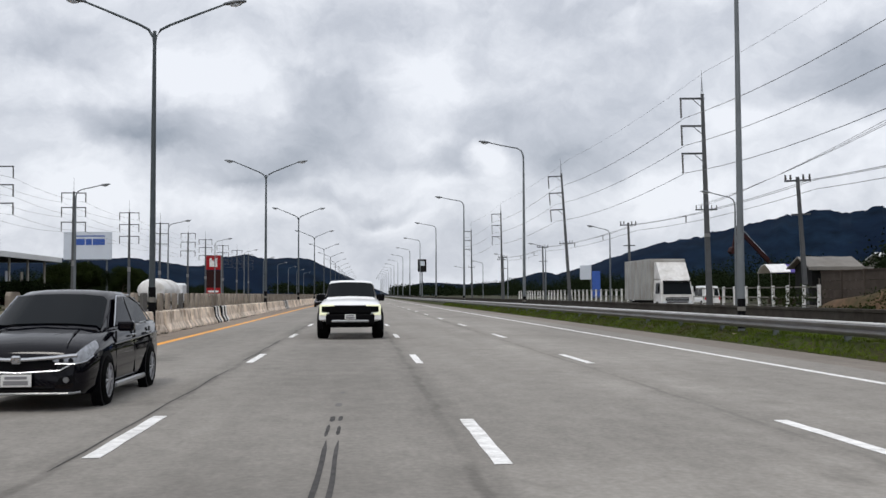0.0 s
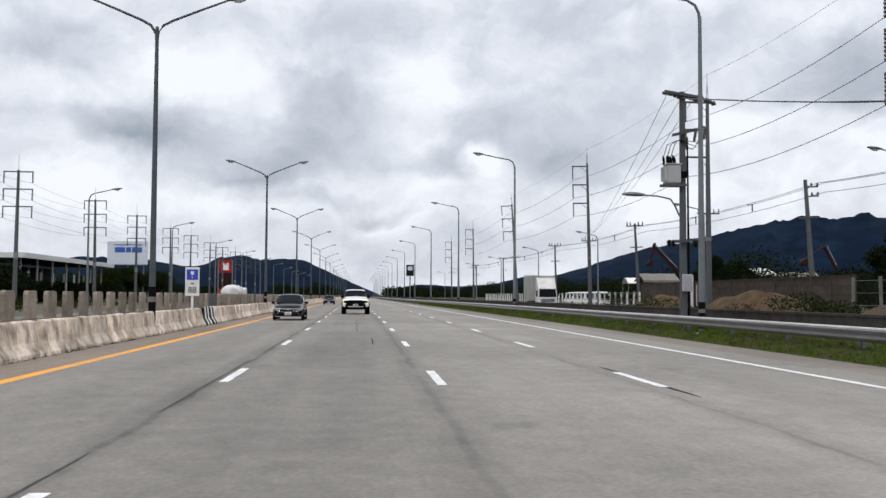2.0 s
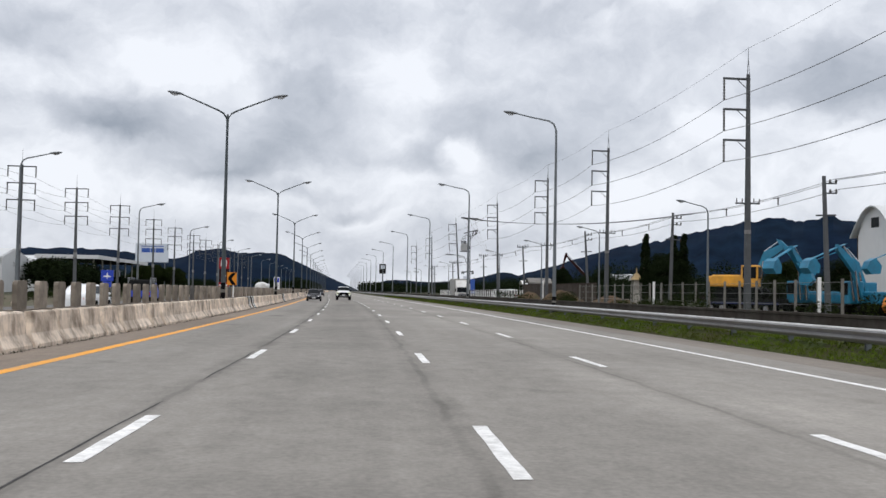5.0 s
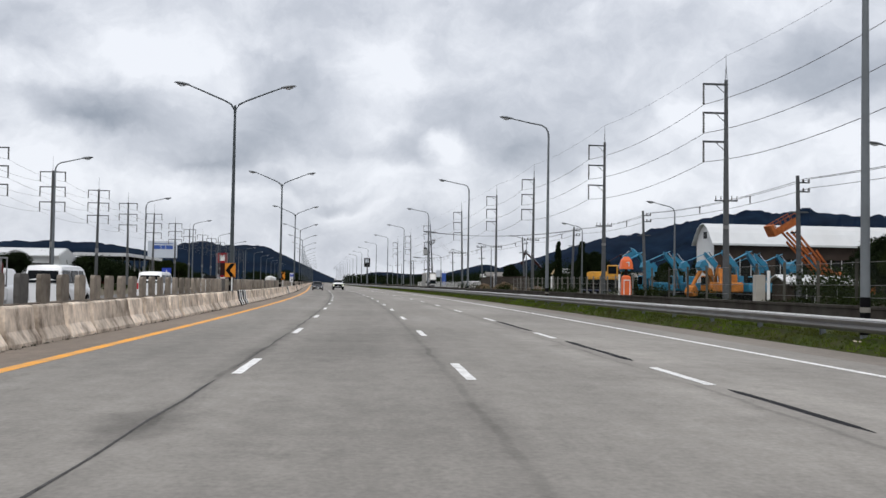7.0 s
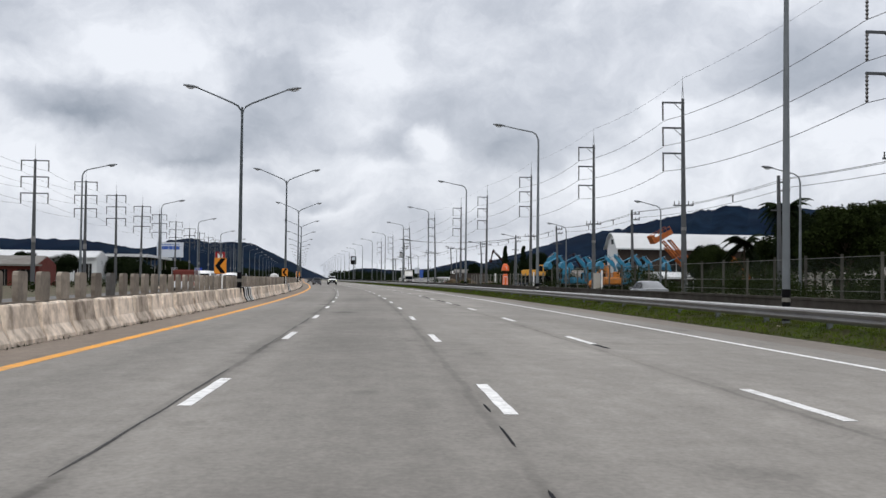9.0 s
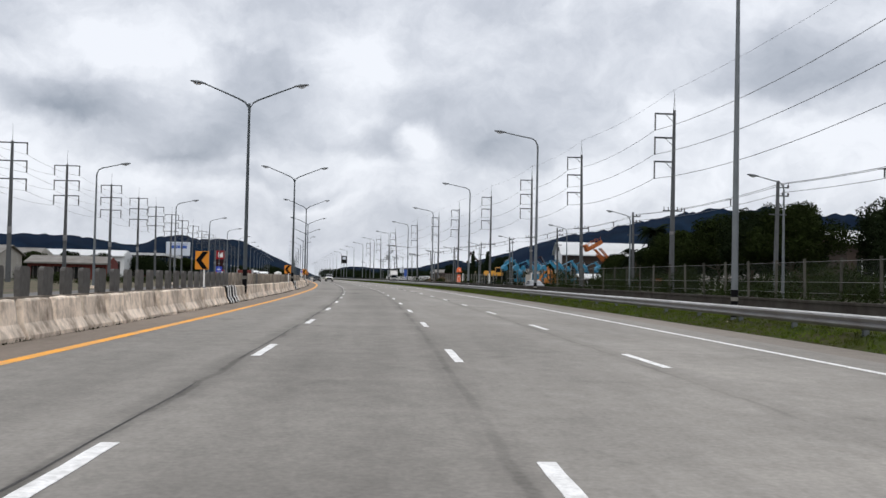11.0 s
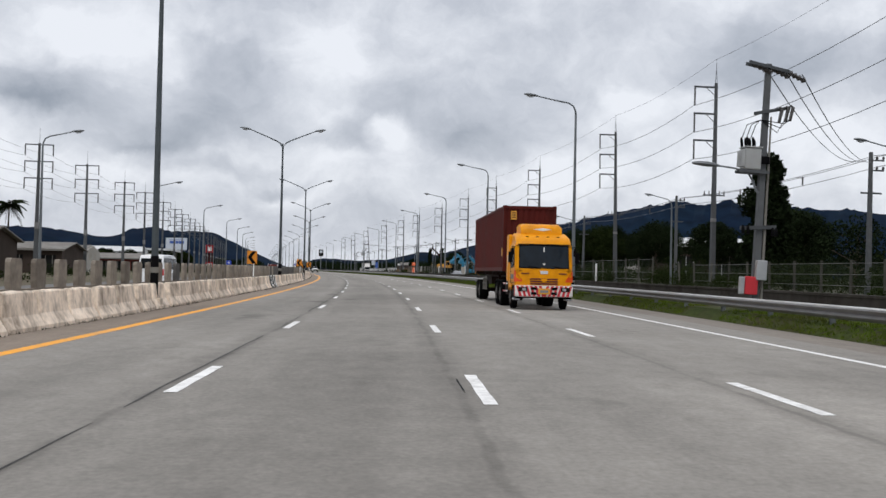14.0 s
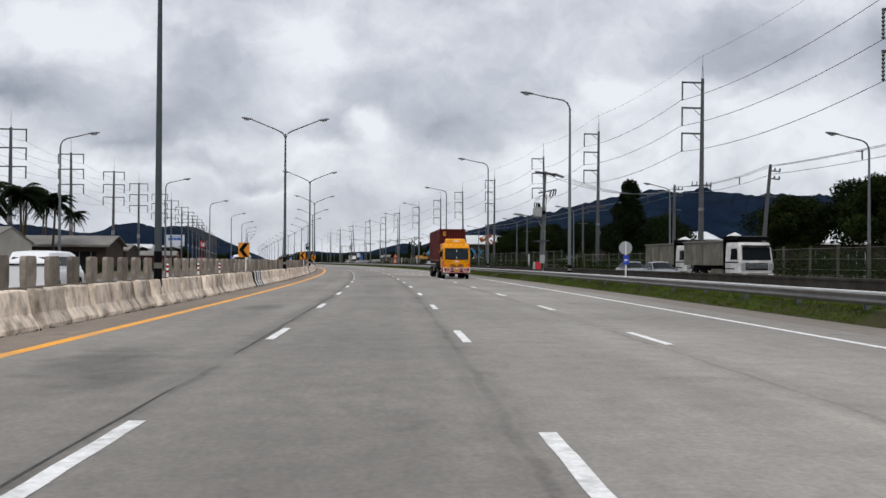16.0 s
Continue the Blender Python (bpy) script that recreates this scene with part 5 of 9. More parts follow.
# ---------------------------------------------------------------- vehicles (front at y = 0, facing -y; length runs along +y)
def wheel(parent, x, y, r, width, rim_r, out, heavy=False):
    """out: +1 when the outer side looks to +x; heavy: a dished steel disc instead of alloy spokes."""
    bm = bmesh.new()
    prof = [(-width / 2, r * 0.80), (-width / 2 + 0.02, r * 0.95), (-width * 0.32, r), (width * 0.32, r), (width / 2 - 0.02, r * 0.95), (width / 2, r * 0.80), (width / 2, rim_r), (-width / 2, rim_r)]
    n = 20
    rings = []
    for k in range(n):
        a = 6.28319 * k / n
        rings.append([(x + dx, y + math.cos(a) * q, r + math.sin(a) * q) for dx, q in prof])
    loft(bm, rings + [rings[0]], cap=False)
    bmesh.ops.remove_doubles(bm, verts=bm.verts[:], dist=0.0005)
    t = part("tyre", bm, M_TYRE, parent, smooth=False)
    bm = bmesh.new()
    xo = x + out * (width / 2 - 0.012)
    if heavy:
        dish = [(0.0, rim_r + 0.004), (0.02, rim_r * 0.96), (-0.05, rim_r * 0.86), (-0.08, rim_r * 0.55), (-0.02, rim_r * 0.45), (0.05, rim_r * 0.38), (0.06, rim_r * 0.1)]
        rows_ = [[(xo + out * dx, y + math.cos(6.28319 * k / n) * q, r + math.sin(6.28319 * k / n) * q) for k in range(n)] for dx, q in dish]
        loft(bm, rows_)
        for k in range(8):
            a = 6.28319 * k / 8
            p = Vector((xo - out * 0.02, y + math.cos(a) * rim_r * 0.48, r + math.sin(a) * rim_r * 0.48))
            tube(bm, [p, p + Vector((out * 0.04, 0, 0))], 0.018, 5)
        part("rim", bm, M_STEELRIM, t, "dusty dished steel rim")
        return t
    tube(bm, [(xo - out * 0.12, y, r), (xo - out * 0.05, y, r)], rim_r + 0.004, n)
    rows_ = []
    for k in range(n):
        a = 6.28319 * k / n
        rows_.append([(xo + out * dx, y + math.cos(a) * q, r + math.sin(a) * q) for dx, q in ((-0.04, rim_r), (0.0, rim_r), (0.0, rim_r * 0.9), (-0.04, rim_r * 0.88))])
    loft(bm, rows_ + [rows_[0]], cap=False)
    for k in range(10):
        a = 6.28319 * k / 10
        p = Vector((xo - out * 0.02, y + math.cos(a) * rim_r * 0.93, r + math.sin(a) * rim_r * 0.93))
        q = Vector((xo - out * 0.005, y + math.cos(a) * rim_r * 0.16, r + math.sin(a) * rim_r * 0.16))
        tube(bm, [p, q], [rim_r * 0.06, rim_r * 0.08], 5)
    tube(bm, [(xo - out * 0.03, y, r), (xo + out * 0.01, y, r)], [rim_r * 0.24, rim_r * 0.18], 10)
    part("rim", bm, M_RIM, t)
    return t


def body_ring(y, w, zb, zt, crown=0.03, tuck=0.9, shoulder=0.9, waist=1.0):
    """Cross-section of a car body from sill to sill over the bonnet or belt line."""
    h = zt - zb
    half = [(w * tuck, zb), (w * 0.985, zb + h * 0.16), (w * waist, zb + h * 0.45), (w * 0.985, zb + h * 0.74), (w * 0.95, zt - h * 0.08), (w * shoulder, zt - 0.012), (w * 0.55, zt + crown * 0.7)]
    pts = half + [(0, zt + crown)] + [(-x, z) for x, z in reversed(half)]
    return [(x, y, z) for x, z in pts]


def roof_ring(y, wb, wr, zb, zr, crown=0.02):
    half = [(wb, zb), (wb * 0.35 + wr * 0.65, zb + (zr - zb) * 0.62), (wr * 1.02, zr - 0.06), (wr * 0.93, zr - 0.012), (wr * 0.5, zr + crown * 0.7)]
    pts = half + [(0, zr + crown)] + [(-x, z) for x, z in reversed(half)]
    return [(x, y, z) for x, z in pts]


def quad_glass(name, corners, thick, material, parent, label=""):
    """A pane: four or more corners, given a little thickness along its normal."""
    bm = bmesh.new()
    pts = [Vector(c) for c in corners]
    n = (pts[1] - pts[0]).cross(pts[2] - pts[0]).normalized() * thick
    loft(bm, [pts, [p + n for p in pts]])
    return part(name, bm, material, parent, label)


def screen(ring_a, ring_b, parent, u0=0.10, u1=0.93, lift=0.014, name="windscreen"):
    """A curved pane lying on the skin between two roof rings."""
    bm = bmesh.new()
    rows_ = []
    for u in (u0, (u0 + u1) / 2, u1):
        edge = 0.0
        row = []
        for a, b in list(zip(ring_a, ring_b))[2:-2]:
            p = Vector(a).lerp(Vector(b), u)
            row.append(p + Vector((0, -lift, lift)))
        rows_.append(row)
    back = [[p + Vector((0, 0.012, -0.012)) for p in row] for row in rows_]
    loft(bm, [r + list(reversed(q)) for r, q in zip(rows_, back)])
    return part(name, bm, M_GLASS, parent, smooth=True)


def plate(parent, y, z, w=0.36, h=0.16, x=0.0):
    p = part("number_plate", round_box(x - w / 2, x + w / 2, y - 0.02, y, z, z + h, 0.005), M_PLATE, parent)
    bm = bmesh.new()
    for z0, z1, k in ((0.62, 0.84, 0.36), (0.16, 0.5, 0.40)):
        box(bm, x - w * k, x + w * k, y - 0.024, y - 0.021, z + h * z0, z + h * z1)
    part("print_bar", bm, M_PLATEBAR, p)


def pickup(m):
    root = thing("pickup_truck", "white off-road pickup with a black grille and dark windscreen", "pickup truck", m)
    w = 0.97
    bm = bmesh.new()
    rows_ = [body_ring(0.02, w * 0.90, 0.62, 1.02, 0.02), body_ring(0.10, w * 0.965, 0.58, 1.10, 0.03), body_ring(0.45, w, 0.55, 1.17, 0.045), body_ring(1.2, w, 0.52, 1.23, 0.05), body_ring(1.62, w, 0.50, 1.27, 0.04),
             body_ring(3.4, w, 0.50, 1.27, 0.02), body_ring(5.2, w, 0.55, 1.27, 0.0), body_ring(5.32, w * 0.97, 0.62, 1.25, 0.0)]
    loft(bm, rows_)
    body = part("body", bm, M_CARWHITE, root, smooth=True)
    bm = bmesh.new()
    loft(bm, [roof_ring(1.35, 0.83, 0.80, 1.22, 1.27), roof_ring(2.05, 0.84, 0.70, 1.24, 1.83), roof_ring(2.4, 0.84, 0.70, 1.24, 1.875), roof_ring(3.2, 0.84, 0.69, 1.24, 1.87), roof_ring(3.75, 0.83, 0.68, 1.24, 1.80), roof_ring(3.85, 0.82, 0.74, 1.24, 1.26)])
    cab = part("cab", bm, M_CARWHITE, root, smooth=True)
    screen(roof_ring(1.35, 0.83, 0.80, 1.22, 1.27), roof_ring(2.05, 0.84, 0.70, 1.24, 1.83), root, 0.12, 0.92)
    for sg in (-1, 1):
        quad_glass("side_window", [(sg * 0.845, 1.75, 1.33), (sg * 0.845, 3.55, 1.33), (sg * 0.735, 3.4, 1.74), (sg * 0.735, 2.2, 1.74)][::sg], 0.012, M_GLASS, root)
        part("door_mirror", round_box(sg * 0.98 - 0.13, sg * 0.98 + 0.13, 1.58, 1.70, 1.20, 1.42, 0.03), M_PLASTIC, root)
        bm = bmesh.new()
        arch(bm, sg * (w + 0.055), sg * (w - 0.1), 0.98, 0.43, 0.55, 0.55, -0.2, 3.34, 0.06)
        part("wheel_arch", bm, M_PLASTIC, root)
        bm = bmesh.new()
        arch(bm, sg * (w + 0.055), sg * (w - 0.1), 4.2, 0.43, 0.55, 0.55, -0.2, 3.34, 0.06)
        part("wheel_arch", bm, M_PLASTIC, root)
        # headlight with its bright C-shaped running light
        hl = part("headlight", round_box(min(sg * 0.62, sg * 0.93), max(sg * 0.62, sg * 0.93), -0.035, 0.12, 0.86, 1.06, 0.02), M_PLASTIC, root)
        for x0, x1, z0, z1 in ((0.50, 0.955, 1.035, 1.09), (0.89, 0.955, 0.80, 1.035), (0.72, 0.955, 0.76, 0.83)):
            part("running_light", round_box(min(sg * x0, sg * x1), max(sg * x0, sg * x1), -0.055, 0.03, z0, z1, 0.012), M_LAMPRUN, hl)
        part("bumper_corner", round_box(min(sg * 0.60, sg * 0.97), max(sg * 0.60, sg * 0.97), -0.03, 0.20, 0.60, 0.80, 0.03), M_CARWHITE, root)
        wheel(root, sg * 0.875, 0.98, 0.44, 0.37, 0.24, sg)
        wheel(root, sg * 0.885, 4.2, 0.43, 0.29, 0.24, sg)
    part("grille", round_box(-0.66, 0.66, -0.05, 0.12, 0.80, 1.07, 0.03), M_BLACK, root, "black mesh grille")
    for i in range(3):
        bm = bmesh.new()
        box(bm, -0.62, 0.62, -0.062, -0.052, 0.85 + i * 0.075, 0.872 + i * 0.075)
        part("grille_bar", bm, M_PLASTIC, root)
    part("front_bumper", round_box(-0.76, 0.76, -0.10, 0.22, 0.46, 0.80, 0.05, 2), M_PLASTIC, root)
    part("skid_bar", round_box(-0.58, 0.58, -0.13, -0.085, 0.545, 0.615, 0.02), M_SILVER, root, "silver skid bar")
    bm = bmesh.new()
    loft(bm, [[(x, 0.02, 0.52), (x, 0.05, 0.42), (x, 0.55, 0.36), (x, 0.55, 0.52)] for x in (-0.60, -0.45, 0.45, 0.60)])
    part("skid_plate", bm, M_PLASTIC, root)
    bm = bmesh.new()
    tube(bm, [(-0.85, 0.98, 0.43), (0.85, 0.98, 0.43)], 0.07, 8)
    part("front_axle", bm, M_BLACK, root)
    plate(root, -0.105, 0.63, 0.34, 0.16)
    return root


pickup(stand(23.0, -1.53))


def sedan(m, paint, label, detailed=True, name="sedan", h=1.47, length=4.42, half=0.845, group=""):
    root = thing(name, label, "car", m, group)
    w = half
    bm = bmesh.new()
    rows_ = [body_ring(0.0, w * 0.80, 0.25, 0.66, 0.0, tuck=0.95), body_ring(0.06, w * 0.90, 0.21, 0.735, 0.03), body_ring(0.20, w * 0.95, 0.20, 0.795, 0.05), body_ring(0.45, w * 0.985, 0.19, 0.845, 0.065), body_ring(0.85, w, 0.19, 0.905, 0.075), body_ring(1.25, w, 0.19, 0.96, 0.06),
             body_ring(2.3, w, 0.19, 0.97, 0.03), body_ring(3.4, w, 0.20, 1.01, 0.03), body_ring(4.1, w * 0.96, 0.26, 1.02, 0.02), body_ring(length - 0.05, w * 0.90, 0.33, 0.97, 0.0), body_ring(length, w * 0.8, 0.4, 0.85, 0.0)]
    loft(bm, rows_)
    part("body", bm, paint, root, smooth=True)
    bm = bmesh.new()
    loft(bm, [roof_ring(1.0, 0.74 * w / 0.845, 0.70, 0.92, 0.965), roof_ring(1.75, 0.775, 0.60, 0.95, h - 0.06), roof_ring(2.1, 0.78, 0.60, 0.95, h), roof_ring(2.8, 0.78, 0.59, 0.96, h - 0.01), roof_ring(3.35, 0.76, 0.57, 0.98, h - 0.12), roof_ring(4.0, 0.70, 0.60, 0.98, 1.02)])
    part("roof", bm, paint, root, smooth=True)
    screen(roof_ring(1.0, 0.74 * w / 0.845, 0.70, 0.92, 0.965), roof_ring(1.75, 0.775, 0.60, 0.95, h - 0.06), root, 0.10, 0.96)
    for sg in (-1, 1):
        front = [(sg * 0.79, 1.45, 1.0), (sg * 0.79, 2.35, 1.0), (sg * 0.655, 2.32, h - 0.09), (sg * 0.655, 1.95, h - 0.10)]
        rear = [(sg * 0.79, 2.43, 1.0), (sg * 0.78, 3.45, 1.02), (sg * 0.65, 3.1, h - 0.10), (sg * 0.655, 2.40, h - 0.09)]
        quad_glass("side_window", front[::sg], 0.012, M_GLASS, root)
        quad_glass("side_window", rear[::sg], 0.012, M_GLASS, root)
        part("door_mirror", round_box(sg * 0.93 - 0.11, sg * 0.93 + 0.11, 1.42, 1.56, 0.92, 1.06, 0.035, 2), paint, root)
        for yw in (0.84, 3.42):
            bm = bmesh.new()
            tube(bm, [(sg * (w - 0.12), yw, 0.32), (sg * (w + 0.004), yw, 0.32)], 0.37, 18)
            part("wheel_well", bm, M_BLACK, root)
            wheel(root, sg * (w - 0.06), yw, 0.315, 0.20, 0.225, sg)
        f = w / 0.845
        cols = [((0.42, -0.020, 0.575), (0.42, -0.018, 0.650)), ((0.66, -0.016, 0.570), (0.655, -0.004, 0.672)), ((0.765, 0.055, 0.595), (0.715, 0.055, 0.745)),
                ((0.812, 0.20, 0.650), (0.762, 0.20, 0.800)), ((0.842, 0.43, 0.760), (0.795, 0.43, 0.852))]
        bm = bmesh.new()
        loft(bm, [[(sg * f * lo[0], lo[1], lo[2]), (sg * f * (lo[0] + up[0]) / 2 + sg * 0.012, (lo[1] + up[1]) / 2 - 0.006, (lo[2] + up[2]) / 2), (sg * f * up[0], up[1], up[2]),
                   (sg * f * (up[0] - 0.05), up[1] + 0.06, up[2] - 0.02), (sg * f * (lo[0] - 0.05), lo[1] + 0.06, lo[2])] for lo, up in cols])
        hl = part("headlight", bm, M_LAMPCLEAR, root, "clear wedge-shaped headlight", smooth=True)
        if detailed:
            bm = bmesh.new()
            tube(bm, [(sg * 0.45, -0.030, 0.582), (sg * 0.68, -0.022, 0.580), (sg * 0.785, 0.06, 0.606), (sg * 0.83, 0.22, 0.665)], 0.010, 6)
            part("running_light", bm, M_CHROME, hl)
            for x, y, z in ((0.52, -0.024, 0.618), (0.63, -0.020, 0.622)):
                bm = bmesh.new()
                tube(bm, [(sg * x, y - 0.008, z), (sg * x, y, z)], 0.030, 12)
                part("projector", bm, M_GLASS, hl)
        if detailed:
            for yh in (2.15, 3.1):
                part("door_handle", round_box(sg * (w + 0.012) - 0.015, sg * (w + 0.012) + 0.015, yh, yh + 0.18, 0.83, 0.86, 0.008), M_CHROME, root)
            bay = quad_glass("fog_lamp_bay", [(sg * 0.46, -0.012, 0.33), (sg * 0.66, -0.006, 0.35), (sg * 0.655, -0.004, 0.45), (sg * 0.50, -0.012, 0.41)][::sg], 0.02, M_BLACK, root)
            bm = bmesh.new()
            tube(bm, [(sg * 0.58, -0.045, 0.39), (sg * 0.58, -0.02, 0.39)], 0.035, 12)
            part("fog_lamp", bm, M_CARGREY, bay)
            bm = bmesh.new()
            tube(bm, [(sg * 0.55, 0.10, 0.818), (sg * 0.50, 0.5, 0.915), (sg * 0.47, 0.98, 0.972)], [0.006, 0.012, 0.012], 6)
            part("bonnet_crease", bm, paint, root)
            bm = bmesh.new()
            tube(bm, [(sg * (w + 0.004), 1.2, 0.76), (sg * (w + 0.006), 2.3, 0.79), (sg * (w + 0.004), 3.9, 0.83)], 0.012, 6)
            part("side_crease", bm, paint, root)
            for yd in (1.32, 2.40, 3.36):
                part("door_gap", round_box(sg * (w * 0.985) - 0.012, sg * (w * 0.985) + 0.012, yd, yd + 0.012, 0.30, 0.93, 0.003), M_BLACK, root)
            bm = bmesh.new()
            tube(bm, [(sg * 0.80, 1.36, 0.985), (sg * 0.672, 1.95, h - 0.075), (sg * 0.665, 2.7, h - 0.06), (sg * 0.70, 3.3, h - 0.2), (sg * 0.79, 3.62, 1.02)], 0.010, 6)
            part("window_trim", bm, M_CHROME, root)
            # Grey skirt: the silvery reflection low on the side is put into its colour.
            part("side_skirt", round_box(sg * (w - 0.01) - 0.03, sg * (w - 0.01) + 0.03, 1.25, 3.0, 0.17, 0.25, 0.02), M_CARGREY, root)
            part("mud_flap", round_box(sg * (w - 0.1) - 0.08, sg * (w - 0.1) + 0.08, 3.80, 3.83, 0.14, 0.42, 0.008), M_PLASTIC, root)
            bm = bmesh.new()
            tube(bm, [(sg * (w * 0.86), 0.06, 0.235), (sg * 0.6, -0.01, 0.225), (0, -0.02, 0.225)], 0.016, 6)
            part("lip_trim", bm, M_CARGREY, root)
        tl = quad_glass("tail_light", [(sg * 0.45, length - 0.005, 0.72), (sg * 0.68, length - 0.05, 0.72), (sg * 0.70, length - 0.09, 0.86), (sg * 0.45, length - 0.03, 0.86)][::-sg], 0.02, M_RED, root)
    part("grille", round_box(-0.46, 0.46, -0.03, 0.10, 0.48, 0.62, 0.02), M_BLACK, root)
    bm = bmesh.new()
    tube(bm, [(-0.70, 0.005, 0.682), (-0.42, -0.03, 0.655), (-0.12, -0.045, 0.635), (0.12, -0.045, 0.635), (0.42, -0.03, 0.655), (0.70, 0.005, 0.682)], 0.024, 8)
    part("chrome_bar", bm, M_CHROME, root)
    if detailed:
        bm = bmesh.new()
        tube(bm, [(-0.64, -0.012, 0.58), (-0.50, -0.03, 0.50), (0, -0.038, 0.475), (0.50, -0.03, 0.50), (0.64, -0.012, 0.58)], 0.011, 6)
        part("grille_trim", bm, M_CHROME, root)
        part("badge", round_box(-0.06, 0.06, -0.085, -0.04, 0.585, 0.685, 0.02), M_CHROME, root, "plain chrome badge")
        part("air_intake", round_box(-0.44, 0.44, -0.018, 0.06, 0.27, 0.31, 0.015), M_BLACK, root)
        for i, x in enumerate((-0.3, 0.28)):
            bm = bmesh.new()
            tube(bm, [(x, 1.04, 0.995), (x - 0.42, 1.10, 1.03)], 0.012, 5)
            part("wiper", bm, M_BLACK, root)
    plate(root, -0.035, 0.31, 0.36, 0.15)
    return root


sedan(stand(4.15, -5.30), M_CARBLACK, "glossy black saloon car with chrome grille bar", True)
sedan(stand(104.0, -5.4), M_CARBLACK, "small black hatchback far behind in the fast lane", False, "hatchback")
sedan(stand(-140.8, 17.0) @ Matrix.Rotation(math.pi, 4, "Z") @ Matrix.Translation((0, -4.4, 0)), M_CARGREY, "dark grey saloon car on the frontage road", False, "hatchback", group="frontage cars")
sedan(stand(-282.0, 17.5), M_CARGREY, "silver-grey hatchback on the frontage road", False, "hatchback", group="frontage cars")
sedan(stand(-289.5, 17.3), M_CARGREY, "dull silver hatchback on the frontage road", False, "hatchback", group="frontage cars")


def van(m, label, paint=None, h=1.95, length=4.7, group="opposite traffic"):
    """One-box minibus, front at -y."""
    paint = paint or M_CARWHITE
    root = thing("van", label, "van", m, group)
    w = 0.86
    bm = bmesh.new()
    loft(bm, [body_ring(0.0, w * 0.85, 0.35, 0.85), body_ring(0.12, w * 0.97, 0.28, 1.0), body_ring(0.6, w, 0.25, 1.12), body_ring(2.4, w, 0.25, 1.14), body_ring(length - 0.1, w, 0.28, 1.14), body_ring(length, w * 0.95, 0.33, 1.1)])
    part("body", bm, paint, root, smooth=True)
    bm = bmesh.new()
    loft(bm, [roof_ring(0.35, 0.80, 0.78, 1.05, 1.12), roof_ring(1.0, 0.83, 0.70, 1.08, h - 0.08), roof_ring(1.5, 0.83, 0.71, 1.08, h), roof_ring(3.2, 0.83, 0.71, 1.08, h + 0.01), roof_ring(length - 0.35, 0.83, 0.70, 1.08, h - 0.03), roof_ring(length - 0.02, 0.82, 0.74, 1.08, 1.3)])
    part("roof", bm, paint, root, smooth=True)
    screen(roof_ring(0.35, 0.80, 0.78, 1.05, 1.12), roof_ring(1.0, 0.83, 0.70, 1.08, h - 0.08), root)
    for sg in (-1, 1):
        for y0, y1 in ((1.1, 1.9), (2.0, 3.1), (3.2, length - 0.35)):
            quad_glass("side_window", [(sg * 0.845, y0, 1.17), (sg * 0.845, y1, 1.17), (sg * 0.755, y1, h - 0.22), (sg * 0.755, y0 + 0.15, h - 0.22)][::sg], 0.012, M_GLASS, root)
        for yw in (0.8, length - 0.9):
            bm = bmesh.new()
            tube(bm, [(sg * (w - 0.12), yw, 0.34), (sg * (w + 0.004), yw, 0.34)], 0.38, 18)
            part("wheel_well", bm, M_BLACK, root)
            wheel(root, sg * (w - 0.06), yw, 0.33, 0.20, 0.2, sg)
        part("headlight", round_box(min(sg * 0.5, sg * 0.8), max(sg * 0.5, sg * 0.8), -0.01, 0.08, 0.72, 0.88, 0.02), M_LAMPWHITE, root)
        part("tail_light", round_box(min(sg * 0.68, sg * 0.82), max(sg * 0.68, sg * 0.82), length - 0.02, length + 0.02, 0.75, 1.15, 0.01), M_RED, root)
    quad_glass("rear_window", [(0.68, length + 0.01, 1.18), (-0.68, length + 0.01, 1.18), (-0.62, length - 0.18, h - 0.25), (0.62, length - 0.18, h - 0.25)], 0.012, M_GLASS, root)
    part("grille", round_box(-0.45, 0.45, -0.02, 0.06, 0.5, 0.68, 0.02), M_BLACK, root)
    plate(root, -0.02, 0.4)
    return root


# traffic standing on the opposite carriageway (its fronts look to +y)
_about = Matrix.Rotation(math.pi, 4, "Z") @ Matrix.Translation((0, -4.7, 0))
van(stand(-92.5, -15.2) @ _about, "white minivan beyond the median slabs", h=1.9, length=4.8)
van(stand(-115.2, -15.2) @ _about, "white passenger van with tinted windows", h=1.95)
van(stand(-247.5, -15.4) @ _about, "white minibus passing beyond the median", h=2.05, length=5.2)
van(stand(-314.6, -15.2) @ _about, "white sport utility car beyond the median", h=1.75, length=4.5)
sedan(stand(-66.5, -15.0) @ _about, M_CARWHITE, "white hatchback beyond the median slabs", False, "hatchback", group="opposite traffic")


